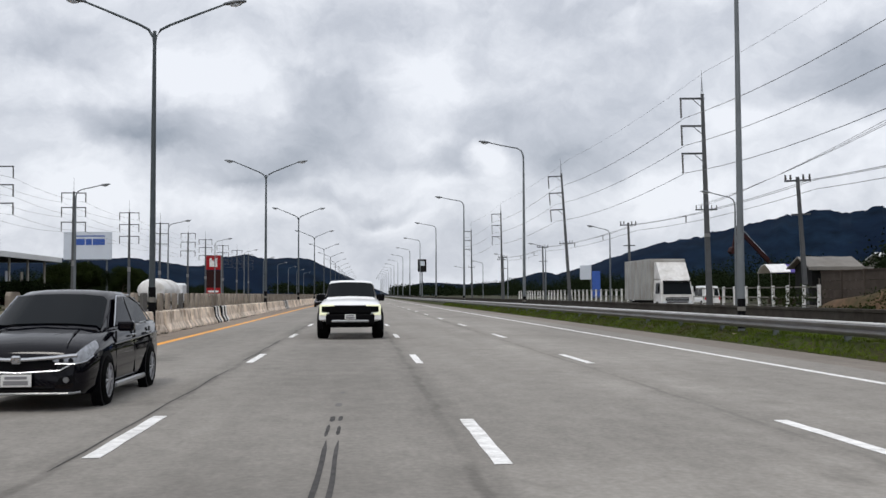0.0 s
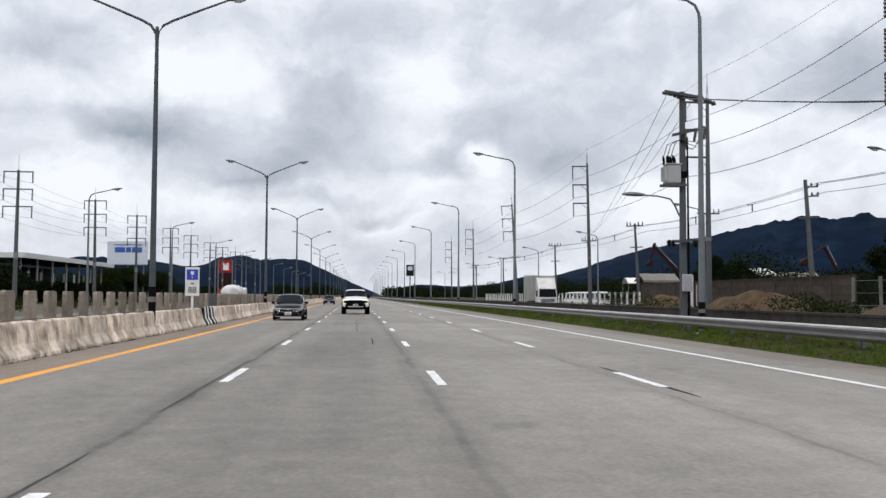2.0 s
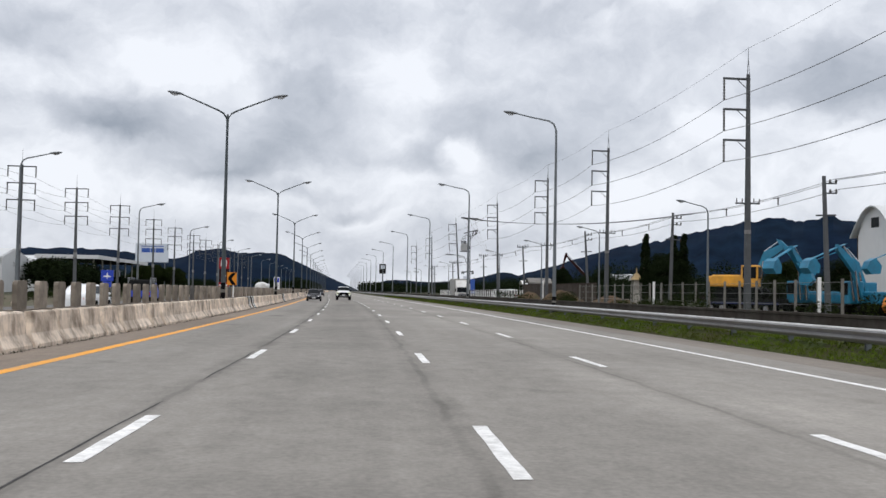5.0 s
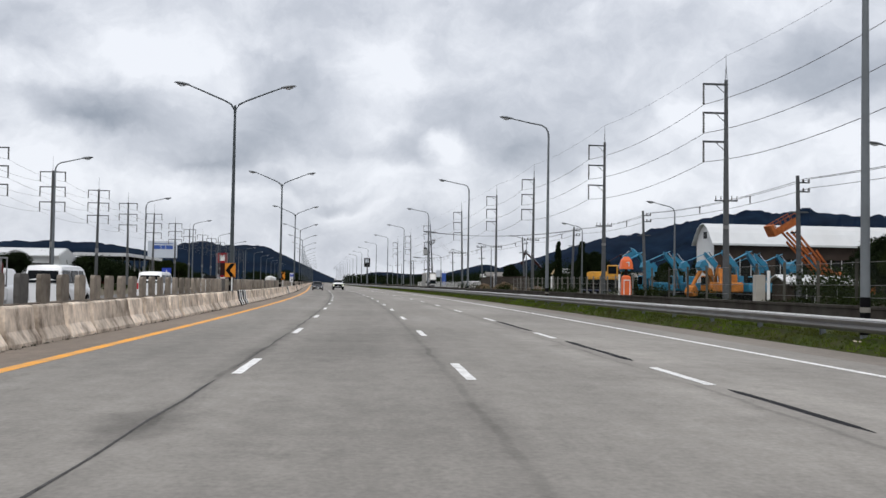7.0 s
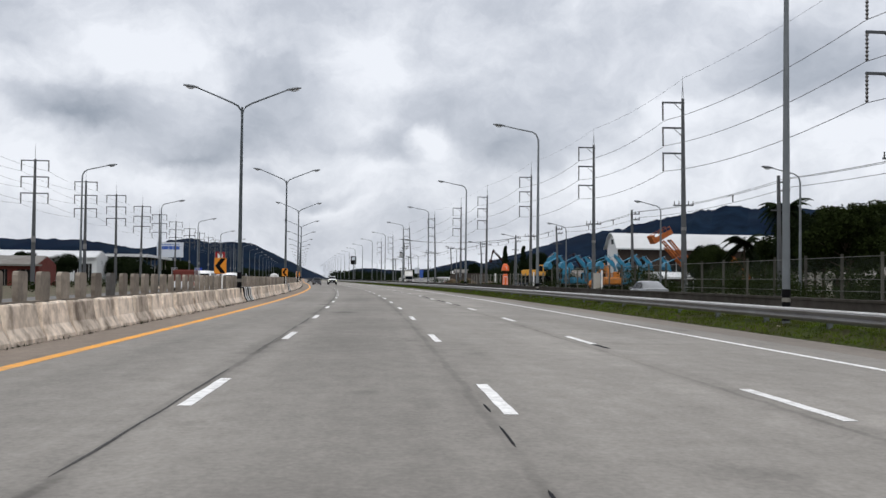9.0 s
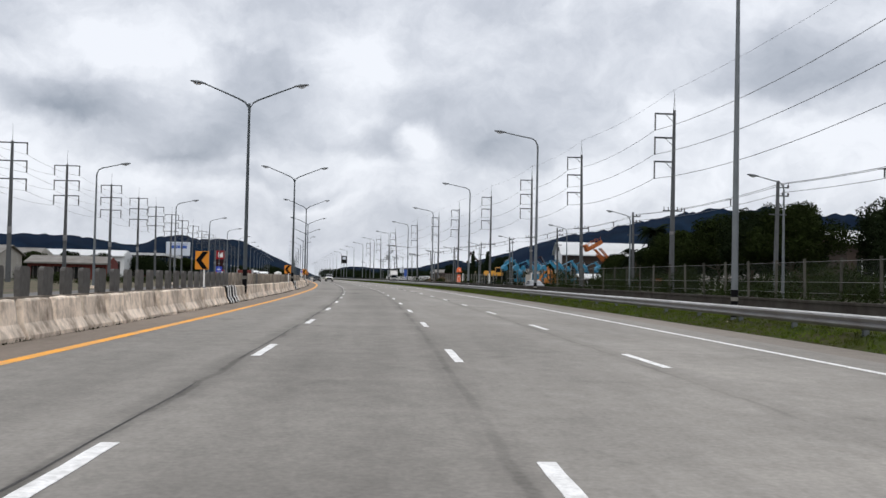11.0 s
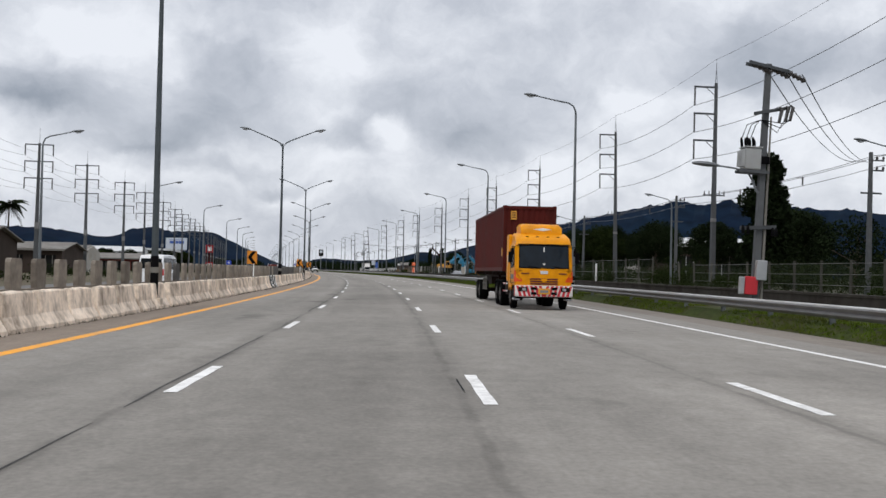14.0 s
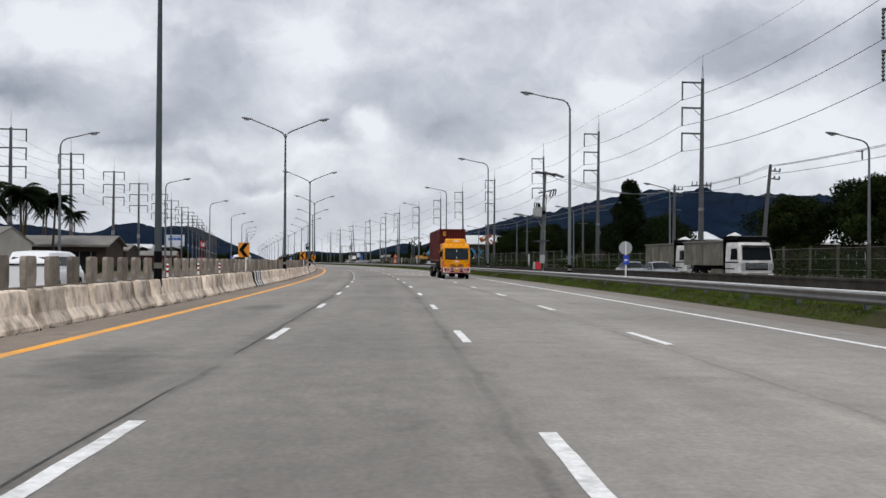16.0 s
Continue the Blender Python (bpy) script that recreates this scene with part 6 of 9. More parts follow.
def loaded_pickup(m, cab_paint, load, label, group=""):
    """Light truck with a caged, loaded bed."""
    root = thing("light_truck", label, "truck", m, group)
    bm = bmesh.new()
    loft(bm, [body_ring(0.0, 0.80, 0.45, 0.95), body_ring(0.15, 0.88, 0.42, 1.05), body_ring(1.1, 0.9, 0.4, 1.12), body_ring(2.6, 0.9, 0.4, 1.12)])
    part("cab_body", bm, cab_paint, root, smooth=True)
    bm = bmesh.new()
    loft(bm, [roof_ring(0.8, 0.80, 0.78, 1.08, 1.12), roof_ring(1.4, 0.82, 0.70, 1.08, 1.72), roof_ring(2.4, 0.82, 0.70, 1.08, 1.75), roof_ring(2.6, 0.82, 0.74, 1.08, 1.3)])
    part("cab_roof", bm, cab_paint, root, smooth=True)
    screen(roof_ring(0.8, 0.80, 0.78, 1.08, 1.12), roof_ring(1.4, 0.82, 0.70, 1.08, 1.72), root)
    part("bed", round_box(-0.9, 0.9, 2.65, 5.2, 0.55, 1.05, 0.03), cab_paint, root)
    for x in (-0.88, 0.88):
        for y in np.linspace(2.7, 5.15, 5):
            bm = bmesh.new()
            box(bm, x - 0.02, x + 0.02, y - 0.02, y + 0.02, 1.05, 2.1)
            part("cage_post", bm, M_SILVER, root)
        for z in (1.5, 2.08):
            bm = bmesh.new()
            box(bm, x - 0.021, x + 0.021, 2.68, 5.17, z, z + 0.04)
            part("cage_rail", bm, M_SILVER, root)
    part("load", round_box(-0.82, 0.82, 2.75, 5.05, 1.055, 1.95, 0.12, 2), load, root)
    for sg in (-1, 1):
        for y in (0.85, 4.2):
            wheel(root, sg * 0.80, y, 0.36, 0.22, 0.2, sg)
        part("tail_light", round_box(min(sg * 0.7, sg * 0.86), max(sg * 0.7, sg * 0.86), 5.19, 5.22, 0.7, 0.95, 0.01), M_RED, root)
        part("door_mirror", round_box(sg * 0.98 - 0.09, sg * 0.98 + 0.09, 1.0, 1.1, 1.1, 1.32, 0.02), M_PLASTIC, root)
    return root


loaded_pickup(stand(-123.5, -15.4) @ _about, M_CARWHITE, M_REDWALL, "white light truck with a red-brown load", "opposite traffic")
loaded_pickup(stand(-32.5, -18.6) @ _about, M_SIGNBLUE, M_DARKIN, "blue light truck beyond the median", "opposite traffic")


# ---------------------------------------------------------------- the container lorry
def dual_wheel(parent, x, y, r, width, sg):
    return wheel(parent, x, y, r, width, 0.28, sg, True)


def corrugated(bm, y0, y1, x, z0, z1, pitch, depth, out):
    """A profiled steel side panel along y."""
    ys, xs = [], []
    y = y0
    while y < y1 - pitch * 0.5:
        for f, d in ((0.0, 0), (0.32, 0), (0.5, 1), (0.82, 1)):
            ys.append(y + f * pitch)
            xs.append(x - out * depth * d)
        y += pitch
    ys.append(y1)
    xs.append(x)
    loft(bm, [[(xx, yy, z0), (xx, yy, z1), (xx - out * 0.03, yy, z1), (xx - out * 0.03, yy, z0)] for yy, xx in zip(ys, xs)])


def container_lorry(m):
    lorry = thing("container_lorry", "yellow articulated lorry hauling a maroon shipping container", "lorry", m)
    # cab: front at y = 0
    W = 1.21
    cab_rows = []
    for z, yf, wf in ((0.92, 0.02, 1.19), (1.30, 0.0, W), (1.55, 0.0, W), (2.38, 0.16, 1.185), (2.56, 0.25, 1.15)):
        yb = 2.05
        r = 0.12
        cab_rows.append([(-wf, yb, z), (-wf, yf + r + 0.05, z), (-wf + 0.05, yf + 0.06, z), (-wf + 0.22, yf, z), (-0.4, yf - 0.035, z), (0.4, yf - 0.035, z), (wf - 0.22, yf, z), (wf - 0.05, yf + 0.06, z), (wf, yf + r + 0.05, z), (wf, yb, z)])
    bm = bmesh.new()
    loft(bm, cab_rows)
    cab = part("cab", bm, M_TRUCK, lorry, "yellow painted lorry cab")
    # visor roof and wind deflector
    bm = bmesh.new()
    rr = []
    for y, z, wf in ((0.17, 2.48, 1.13), (0.21, 2.58, 1.15), (0.32, 2.70, 1.15), (0.48, 2.80, 1.15), (0.70, 2.88, 1.14), (0.95, 2.93, 1.12), (2.0, 2.95, 1.12)):
        rr.append([(-wf, y, 2.45), (-wf, y, z - 0.10), (-wf * 0.9, y, z), (wf * 0.9, y, z), (wf, y, z - 0.10), (wf, y, 2.45)])
    loft(bm, rr)
    part("high_roof", bm, M_TRUCK, lorry, smooth=True)
    bm = bmesh.new()
    rr = []
    for y, z, wf in ((0.72, 2.92, 0.84), (0.745, 3.10, 0.87), (0.80, 3.20, 0.88), (0.92, 3.27, 0.88), (1.3, 3.31, 0.88), (1.95, 3.32, 0.88)):
        rr.append([(-wf, y, 2.85), (-wf, y, z - 0.10), (-wf * 0.86, y, z), (wf * 0.86, y, z), (wf, y, z - 0.10), (wf, y, 2.85)])
    loft(bm, rr)
    deflector = part("wind_deflector", bm, M_TRUCK, lorry, smooth=True)
    bm = bmesh.new()
    loft(bm, [[(-0.36, 0.74, 3.08), (0.05, 0.737, 3.02), (0.44, 0.74, 3.08), (0.05, 0.744, 3.14)], [(-0.36, 0.728, 3.08), (0.05, 0.725, 3.02), (0.44, 0.728, 3.08), (0.05, 0.732, 3.14)]])
    part("emblem", bm, M_WHITE, deflector, "white painted emblem shape")
    for x in (-0.66, -0.22, 0.22, 0.66):
        part("marker_light", round_box(x - 0.06, x + 0.06, 0.42, 0.50, 2.76, 2.80, 0.01), M_BLACK, lorry)
    quad_glass("windscreen", [(-1.02, -0.015, 1.62), (-0.4, -0.045, 1.60), (0.4, -0.045, 1.60), (1.02, -0.015, 1.62), (1.0, 0.115, 2.40), (0.4, 0.095, 2.43), (-0.4, 0.095, 2.43), (-1.0, 0.115, 2.40)], -0.014, M_CABGLASS, lorry)
    quad_glass("windscreen_seal", [(-1.06, -0.008, 1.58), (-0.4, -0.038, 1.565), (0.4, -0.038, 1.565), (1.06, -0.008, 1.58), (1.035, 0.128, 2.435), (0.4, 0.108, 2.465), (-0.4, 0.108, 2.465), (-1.035, 0.128, 2.435)], -0.006, M_BLACK, lorry)
    for x in (-0.55, 0.45):
        bm = bmesh.new()
        tube(bm, [(x + 0.4, -0.06, 1.58), (x - 0.1, -0.04, 1.66)], 0.018, 5)
        part("wiper", bm, M_BLACK, lorry)
    bm = bmesh.new()
    for z in (1.70, 2.2):
        box(bm, -0.05 if z < 2 else -0.03, 0.04 if z < 2 else 0.02, -0.064 + (z - 1.6) * 0.17, -0.056 + (z - 1.6) * 0.17, z, z + (0.07 if z < 2 else 0.18))
    part("windscreen_sticker", bm, M_WHITE, lorry)
    for sg in (-1, 1):
        quad_glass("side_window", [(sg * 1.212, 0.32, 1.78), (sg * 1.212, 0.55, 1.62), (sg * 1.212, 1.15, 1.62), (sg * 1.205, 1.12, 2.30), (sg * 1.205, 0.40, 2.30)][::sg], 0.012, M_GLASS, lorry)
        part("door_seam", round_box(min(sg * 1.205, sg * 1.216), max(sg * 1.205, sg * 1.216), 1.28, 1.31, 0.98, 2.45, 0.003), M_CHASSIS, lorry)
        part("door_handle", round_box(min(sg * 1.21, sg * 1.24), max(sg * 1.21, sg * 1.24), 1.05, 1.22, 1.42, 1.46, 0.008), M_PLASTIC, lorry)
        part("door_lettering", round_box(min(sg * 1.205, sg * 1.216), max(sg * 1.205, sg * 1.216), 0.45, 1.15, 1.16, 1.34, 0.003), M_PLATEBAR, lorry, "grey lettering bar")
        bm = bmesh.new()
        loft(bm, [[(sg * x, y + (0.10 if x > 1.1 else 0.0), z) for x, z in ((1.222, 1.50), (1.222, 1.06), (0.90, 1.07), (0.93, 1.15), (1.08, 1.30))] for y in (-0.016, 0.14)])
        part("indicator_lamp", bm, M_AMBER, lorry, "amber indicator lamp")
        mir = part("mirror", round_box(sg * 1.31 - 0.055, sg * 1.31 + 0.055, 0.12, 0.18, 2.04, 2.30, 0.025), M_PLASTIC, lorry)
        bm = bmesh.new()
        tube(bm, [(sg * 1.18, 0.25, 2.38), (sg * 1.32, 0.12, 2.40), (sg * 1.33, 0.13, 2.30)], 0.018, 6)
        part("mirror_bracket", bm, M_PLASTIC, mir)
        part("air_shield", round_box(min(sg * 1.08, sg * 1.23), max(sg * 1.08, sg * 1.23), 1.75, 2.45, 1.05, 2.9, 0.04), M_TRUCK, lorry)
        bm = bmesh.new()
        arch(bm, sg * 1.20, sg * 0.95, 1.30, 0.5, 0.60, 0.58, 0.15, 3.0, 0.04)
        part("mudguard", bm, M_PLASTIC, lorry)
        dual_wheel(lorry, sg * 1.07, 1.30, 0.48, 0.27, sg)
        part("step", round_box(min(sg * 0.9, sg * 1.2), max(sg * 0.9, sg * 1.2), 0.10, 0.72, 0.42, 0.90, 0.04), M_PLASTIC, lorry)
        for ya in (4.45, 5.75):
            dual_wheel(lorry, sg * 0.98, ya, 0.50, 0.50, sg)
            bm = bmesh.new()
            arch(bm, sg * 1.24, sg * 0.70, ya, 0.5, 0.60, 0.60, 0.0, 3.14, 0.02)
            part("mudguard", bm, M_PLASTIC, lorry)
        for ya in (13.2, 14.5):
            dual_wheel(lorry, sg * 0.98, ya, 0.50, 0.50, sg)
        # striped side guard
        for z in (0.62, 0.92):
            for i in range(6):
                y = 2.75 + i * 0.19
                part("guard_stripe", round_box(min(sg * 1.12, sg * 1.17), max(sg * 1.12, sg * 1.17), y, y + 0.185, z, z + 0.06, 0.005), M_RED if i % 2 else M_WHITE, lorry)
        part("fuel_tank", round_box(min(sg * 0.55, sg * 1.08), max(sg * 0.55, sg * 1.08), 2.7, 3.85, 0.5, 1.05, 0.08, 2), M_CHASSIS, lorry)
        # trailer landing rack
        bm = bmesh.new()
        for y in (10.6, 11.0, 11.4, 11.8, 12.2):
            tube(bm, [(sg * 1.12, y, 0.55), (sg * 1.12, y, 1.15)], 0.025, 5)
        for z in (0.58, 0.86, 1.12):
            tube(bm, [(sg * 1.12, 10.5, z), (sg * 1.12, 12.4, z)], 0.028, 5)
        part("tool_rack", bm, M_FENCE, lorry, "pale painted side rack")
        bm = bmesh.new()
        box(bm, sg * 0.75 - 0.06, sg * 0.75 + 0.06, 8.2, 8.35, 0.35, 1.3)
        box(bm, sg * 0.75 - 0.14, sg * 0.75 + 0.14, 8.12, 8.43, 0.30, 0.36)
        part("landing_leg", bm, M_CHASSIS, lorry)
    # yellow wheel arches, boarding steps, corner pillars and a dark sun visor edge
    for sg in (-1, 1):
        bm = bmesh.new()
        arch(bm, sg * 1.235, sg * 1.10, 1.30, 0.48, 0.56, 0.54, 0.75, 2.4, 0.18)
        part("wheel_arch", bm, M_TRUCK, lorry, "yellow painted wheel arch")
        part("boarding_step", round_box(min(sg * 0.95, sg * 1.225), max(sg * 0.95, sg * 1.225), 0.12, 0.70, 0.36, 0.44, 0.02), M_CHROME, lorry)
        bm = bmesh.new()
        loft(bm, [[(sg * x, y + dy, z) for x, dy in ((1.05, -0.012), (1.20, 0.085), (1.20, 0.12), (1.05, 0.03))] for z, y in ((1.56, 0.0), (2.0, 0.075), (2.46, 0.165))])
        part("windscreen_pillar", bm, M_TRUCK, lorry)
        quad_glass("quarter_window_seal", [(sg * 1.219, 0.28, 1.76), (sg * 1.219, 0.54, 1.58), (sg * 1.219, 1.20, 1.58), (sg * 1.212, 1.17, 2.34), (sg * 1.212, 0.36, 2.34)][::sg], -0.006, M_BLACK, lorry)
        big = part("side_mirror", round_box(sg * 1.40 - 0.09, sg * 1.40 + 0.09, 0.02, 0.12, 1.78, 2.20, 0.03), M_PLASTIC, lorry, "tall black door mirror")
        bm = bmesh.new()
        tube(bm, [(sg * 1.20, 0.25, 1.70), (sg * 1.40, 0.08, 1.74), (sg * 1.40, 0.08, 2.3), (sg * 1.18, 0.30, 2.36)], 0.016, 6)
        part("mirror_frame", bm, M_PLASTIC, big)
        part("panel_gap", round_box(min(sg * 0.93, sg * 1.2), max(sg * 0.93, sg * 1.2), -0.03, 0.02, 1.485, 1.497, 0.003), M_CHASSIS, lorry)
        part("door_gap", round_box(min(sg * 1.206, sg * 1.217), max(sg * 1.206, sg * 1.217), 0.22, 1.28, 1.0, 1.02, 0.003), M_CHASSIS, lorry)
    bm = bmesh.new()
    loft(bm, [[(x, y, z) for y, z in ((0.09, 2.475), (0.13, 2.50), (0.18, 2.50), (0.16, 2.46))] for x in (-1.08, -0.4, 0.4, 1.08)])
    part("visor_edge", bm, M_BLACK, lorry)
    for x0, x1 in ((-0.95, -0.62), (0.62, 0.95)):
        part("nose_vent", round_box(x0, x1, -0.045, -0.015, 1.36, 1.40, 0.006), M_REDWALL, lorry)
    # nose panel: grille slots, badge
    for z in (0.965, 1.055, 1.145):
        part("grille_slot", round_box(-0.58, 0.58, -0.05, -0.02, z, z + 0.055, 0.01), M_REDWALL, lorry)
    bm = bmesh.new()
    loft(bm, [[(x, y, z) for x, z in ((-0.14, 1.19), (0.14, 1.19), (0.10, 1.09), (0.0, 1.05), (-0.10, 1.09))] for y in (-0.075, -0.052)])
    part("badge", bm, M_TRUCK, lorry)
    part("brand_plate", round_box(-0.16, 0.16, -0.055, -0.03, 1.36, 1.48, 0.01), M_LAMPWHITE, lorry, "plain white plate")
    bump = part("bumper", round_box(-1.21, 1.21, -0.10, 0.18, 0.50, 0.93, 0.05, 2), M_TANK, lorry, "bumper painted in red and white slanted stripes")
    for i in range(12):
        x = -1.045 + i * 0.19
        k = -1 if x < 0 else 1
        if abs(x) < 0.05:
            continue
        bm = bmesh.new()
        loft(bm, [[(x - 0.055 - 0.07 * k, y, 0.515), (x + 0.055 - 0.07 * k, y, 0.515), (x + 0.055 + 0.07 * k, y, 0.915), (x - 0.055 + 0.07 * k, y, 0.915)] for y in (-0.106, -0.102)])
        part("red_stripe", bm, M_RED, bump)
    for sg in (-1, 1):
        part("headlight", round_box(min(sg * 0.70, sg * 1.08), max(sg * 0.70, sg * 1.08), -0.125, -0.09, 0.70, 0.86, 0.02), M_CHASSIS, bump)
        part("headlight_lens", round_box(min(sg * 0.76, sg * 0.92), max(sg * 0.76, sg * 0.92), -0.132, -0.12, 0.73, 0.83, 0.02), M_SILVER, bump)
        part("end_stripe", round_box(min(sg * 1.205, sg * 1.216), max(sg * 1.205, sg * 1.216), -0.03, 0.13, 0.53, 0.90, 0.004), M_RED, bump)
        for z in (0.58, 0.76):
            part("bumper_slot", round_box(min(sg * 0.30, sg * 0.55), max(sg * 0.30, sg * 0.55), -0.12, -0.09, z, z + 0.10, 0.01), M_BLACK, bump)
    part("number_plate", round_box(-0.24, 0.24, -0.135, -0.105, 0.60, 0.82, 0.006), M_MYEL, bump, "yellow plate")
    bm = bmesh.new()
    box(bm, -0.17, 0.17, -0.139, -0.136, 0.66, 0.75)
    part("plate_print", bm, M_PLATEBAR, bump)
    # chassis
    bm = bmesh.new()
    for x in (-0.42, 0.42):
        box(bm, x - 0.06, x + 0.06, 1.0, 7.2, 0.75, 1.0)
    for x in (-0.5, 0.5):
        box(bm, x - 0.07, x + 0.07, 4.6, 15.6, 1.18, 1.42)
    for y in np.arange(5.0, 15.6, 1.5):
        box(bm, -1.15, 1.15, y, y + 0.12, 1.28, 1.44)
    box(bm, -0.6, 0.6, 12.6, 15.0, 0.8, 1.2)
    for y in (1.35, 4.45, 5.75, 13.2, 14.5):
        tube(bm, [(-1.0, y, 0.5), (1.0, y, 0.5)], 0.09, 8)
    part("chassis", bm, M_CHASSIS, lorry, "rust-brown trailer chassis")
    part("rear_tray", round_box(-0.8, -0.1, 3.1, 3.3, 1.05, 1.35, 0.02), M_MYEL, lorry)
    # container
    y0, y1, z0, z1, hw = 3.75, 15.85, 1.46, 4.18, 1.22
    box_part = None
    bm = bmesh.new()
    for sg in (-1, 1):
        corrugated(bm, y0 + 0.1, y1 - 0.1, sg * (hw - 0.012), z0 + 0.14, z1 - 0.09, 0.278, 0.036, sg)
    cont = part("container", bm, M_BOX, lorry, "maroon corrugated steel shipping container")
    bm = bmesh.new()
    for sg in (-1, 1):
        for y in (y0, y1 - 0.14):
            box(bm, sg * hw - 0.08 if sg > 0 else -hw, hw if sg > 0 else -hw + 0.08, y, y + 0.14, z0, z1)
        box(bm, min(sg * hw, sg * (hw - 0.07)), max(sg * hw, sg * (hw - 0.07)), y0 + 0.14, y1 - 0.14, z0, z0 + 0.15)
        box(bm, min(sg * hw, sg * (hw - 0.07)), max(sg * hw, sg * (hw - 0.07)), y0 + 0.14, y1 - 0.14, z1 - 0.10, z1 - 0.01)
    for y in (y0 + 0.005, y1 - 0.105):
        box(bm, -hw + 0.08, hw - 0.08, y, y + 0.10, z0, z0 + 0.14)
        box(bm, -hw + 0.08, hw - 0.08, y, y + 0.10, z1 - 0.12, z1 - 0.005)
    part("frame", bm, M_BOX, cont)
    bm = bmesh.new()
    xs = np.linspace(-hw + 0.08, hw - 0.08, 19)
    rows_ = []
    for i, x in enumerate(xs):
        d = 0.0 if (i // 1) % 2 == 0 else 0.045
        rows_.append([(x, y0 + 0.03 + d, z0 + 0.12), (x, y0 + 0.03 + d, z1 - 0.10), (x, y0 + 0.09 + d, z1 - 0.10), (x, y0 + 0.09 + d, z0 + 0.12)])
    loft(bm, rows_)
    part("front_panel", bm, M_BOX, cont)
    bm = bmesh.new()
    box(bm, -hw + 0.07, hw - 0.07, y0 + 0.1, y1 - 0.1, z1 - 0.05, z1 - 0.02)
    box(bm, -hw + 0.07, hw - 0.07, y0 + 0.1, y1 - 0.1, z0 + 0.04, z0 + 0.10)
    box(bm, -hw + 0.08, hw - 0.08, y1 - 0.08, y1 - 0.02, z0 + 0.10, z1 - 0.09)
    part("roof_and_floor", bm, M_BOX, cont)
    for sx in (-1, 1):
        for y in (y0 - 0.008, y1 - 0.17):
            for z in (z0 - 0.01, z1 - 0.12):
                part("corner_casting", round_box(min(sx * (hw + 0.008), sx * (hw - 0.17)), max(sx * (hw + 0.008), sx * (hw - 0.17)), y, y + 0.178, z, z + 0.13, 0.01), M_BOX, cont)
    o = part("notice_plate", round_box(-0.88, -0.62, y0 - 0.012, y0 + 0.02, z1 - 0.58, z1 - 0.22, 0.004), M_MYEL, cont, "yellow notice plate")
    bm = bmesh.new()
    for i in range(3):
        box(bm, -0.84, -0.66, y0 - 0.018, y0 - 0.014, z1 - 0.50 + i * 0.09, z1 - 0.46 + i * 0.09)
    part("print_bar", bm, M_BROWNWALL, o)
    o = part("notice_plate", round_box(-hw - 0.006, -hw + 0.03, y0 + 0.35, y0 + 0.52, z0 + 0.62, z0 + 0.95, 0.004), M_MYEL, cont, "yellow notice plate")
    num = bpy.data.curves.new("side_numeral", "FONT")
    num.body, num.size, num.align_x, num.extrude = "9", 0.62, "CENTER", 0.002
    num.materials.append(M_WHITE)
    side_num = new("side_numeral", num)
    side_num.parent = lorry
    side_num["label"] = "pale painted numeral 9"
    side_num.matrix_local = Matrix(((0, 0, -1, -1.234), (-1, 0, 0, 2.1), (0, 1, 0, 1.66), (0, 0, 0, 1)))
    return lorry


container_lorry(stand(-273.35, 4.78) @ Matrix.Diagonal((0.91, 1.0, 1.0, 1.0)))


def tank_lorry(m):
    root = thing("tank_lorry", "white rounded tank lorry beyond the median slabs", "lorry", m, "opposite traffic")
    bm = bmesh.new()
    rings = []
    for y, k in ((2.3, 0.55), (2.5, 0.85), (3.0, 0.98), (5.0, 1.0), (7.0, 0.96), (7.6, 0.78), (7.8, 0.45)):
        rings.append([(1.15 * k * math.cos(a), y, 1.75 + 0.85 * k * math.sin(a)) for a in np.linspace(0, 6.2832, 17)[:-1]])
    loft(bm, rings)
    part("tank", bm, M_TANK, root, smooth=True)
    part("cab", round_box(-1.1, 1.1, 0.0, 1.9, 0.7, 2.3, 0.15, 2), M_CARWHITE, root)
    quad_glass("windscreen", [(-0.95, -0.012, 1.45), (0.95, -0.012, 1.45), (0.92, -0.012, 2.1), (-0.92, -0.012, 2.1)], -0.01, M_GLASS, root)
    bm = bmesh.new()
    for x in (-0.45, 0.45):
        box(bm, x - 0.07, x + 0.07, 0.5, 7.7, 0.72, 0.98)
    for y in (1.0, 5.4, 6.6):
        tube(bm, [(-0.95, y, 0.5), (0.95, y, 0.5)], 0.09, 6)
    part("chassis", bm, M_PLASTIC, root)
    for sg in (-1, 1):
        for y in (1.0, 5.4, 6.6):
            wheel(root, sg * 1.0, y, 0.5, 0.3, 0.28, sg)
    return root


tank_lorry(stand(60.0, -15.5) @ Matrix.Rotation(math.pi, 4, "Z") @ Matrix.Translation((0, -9.0, 0)))


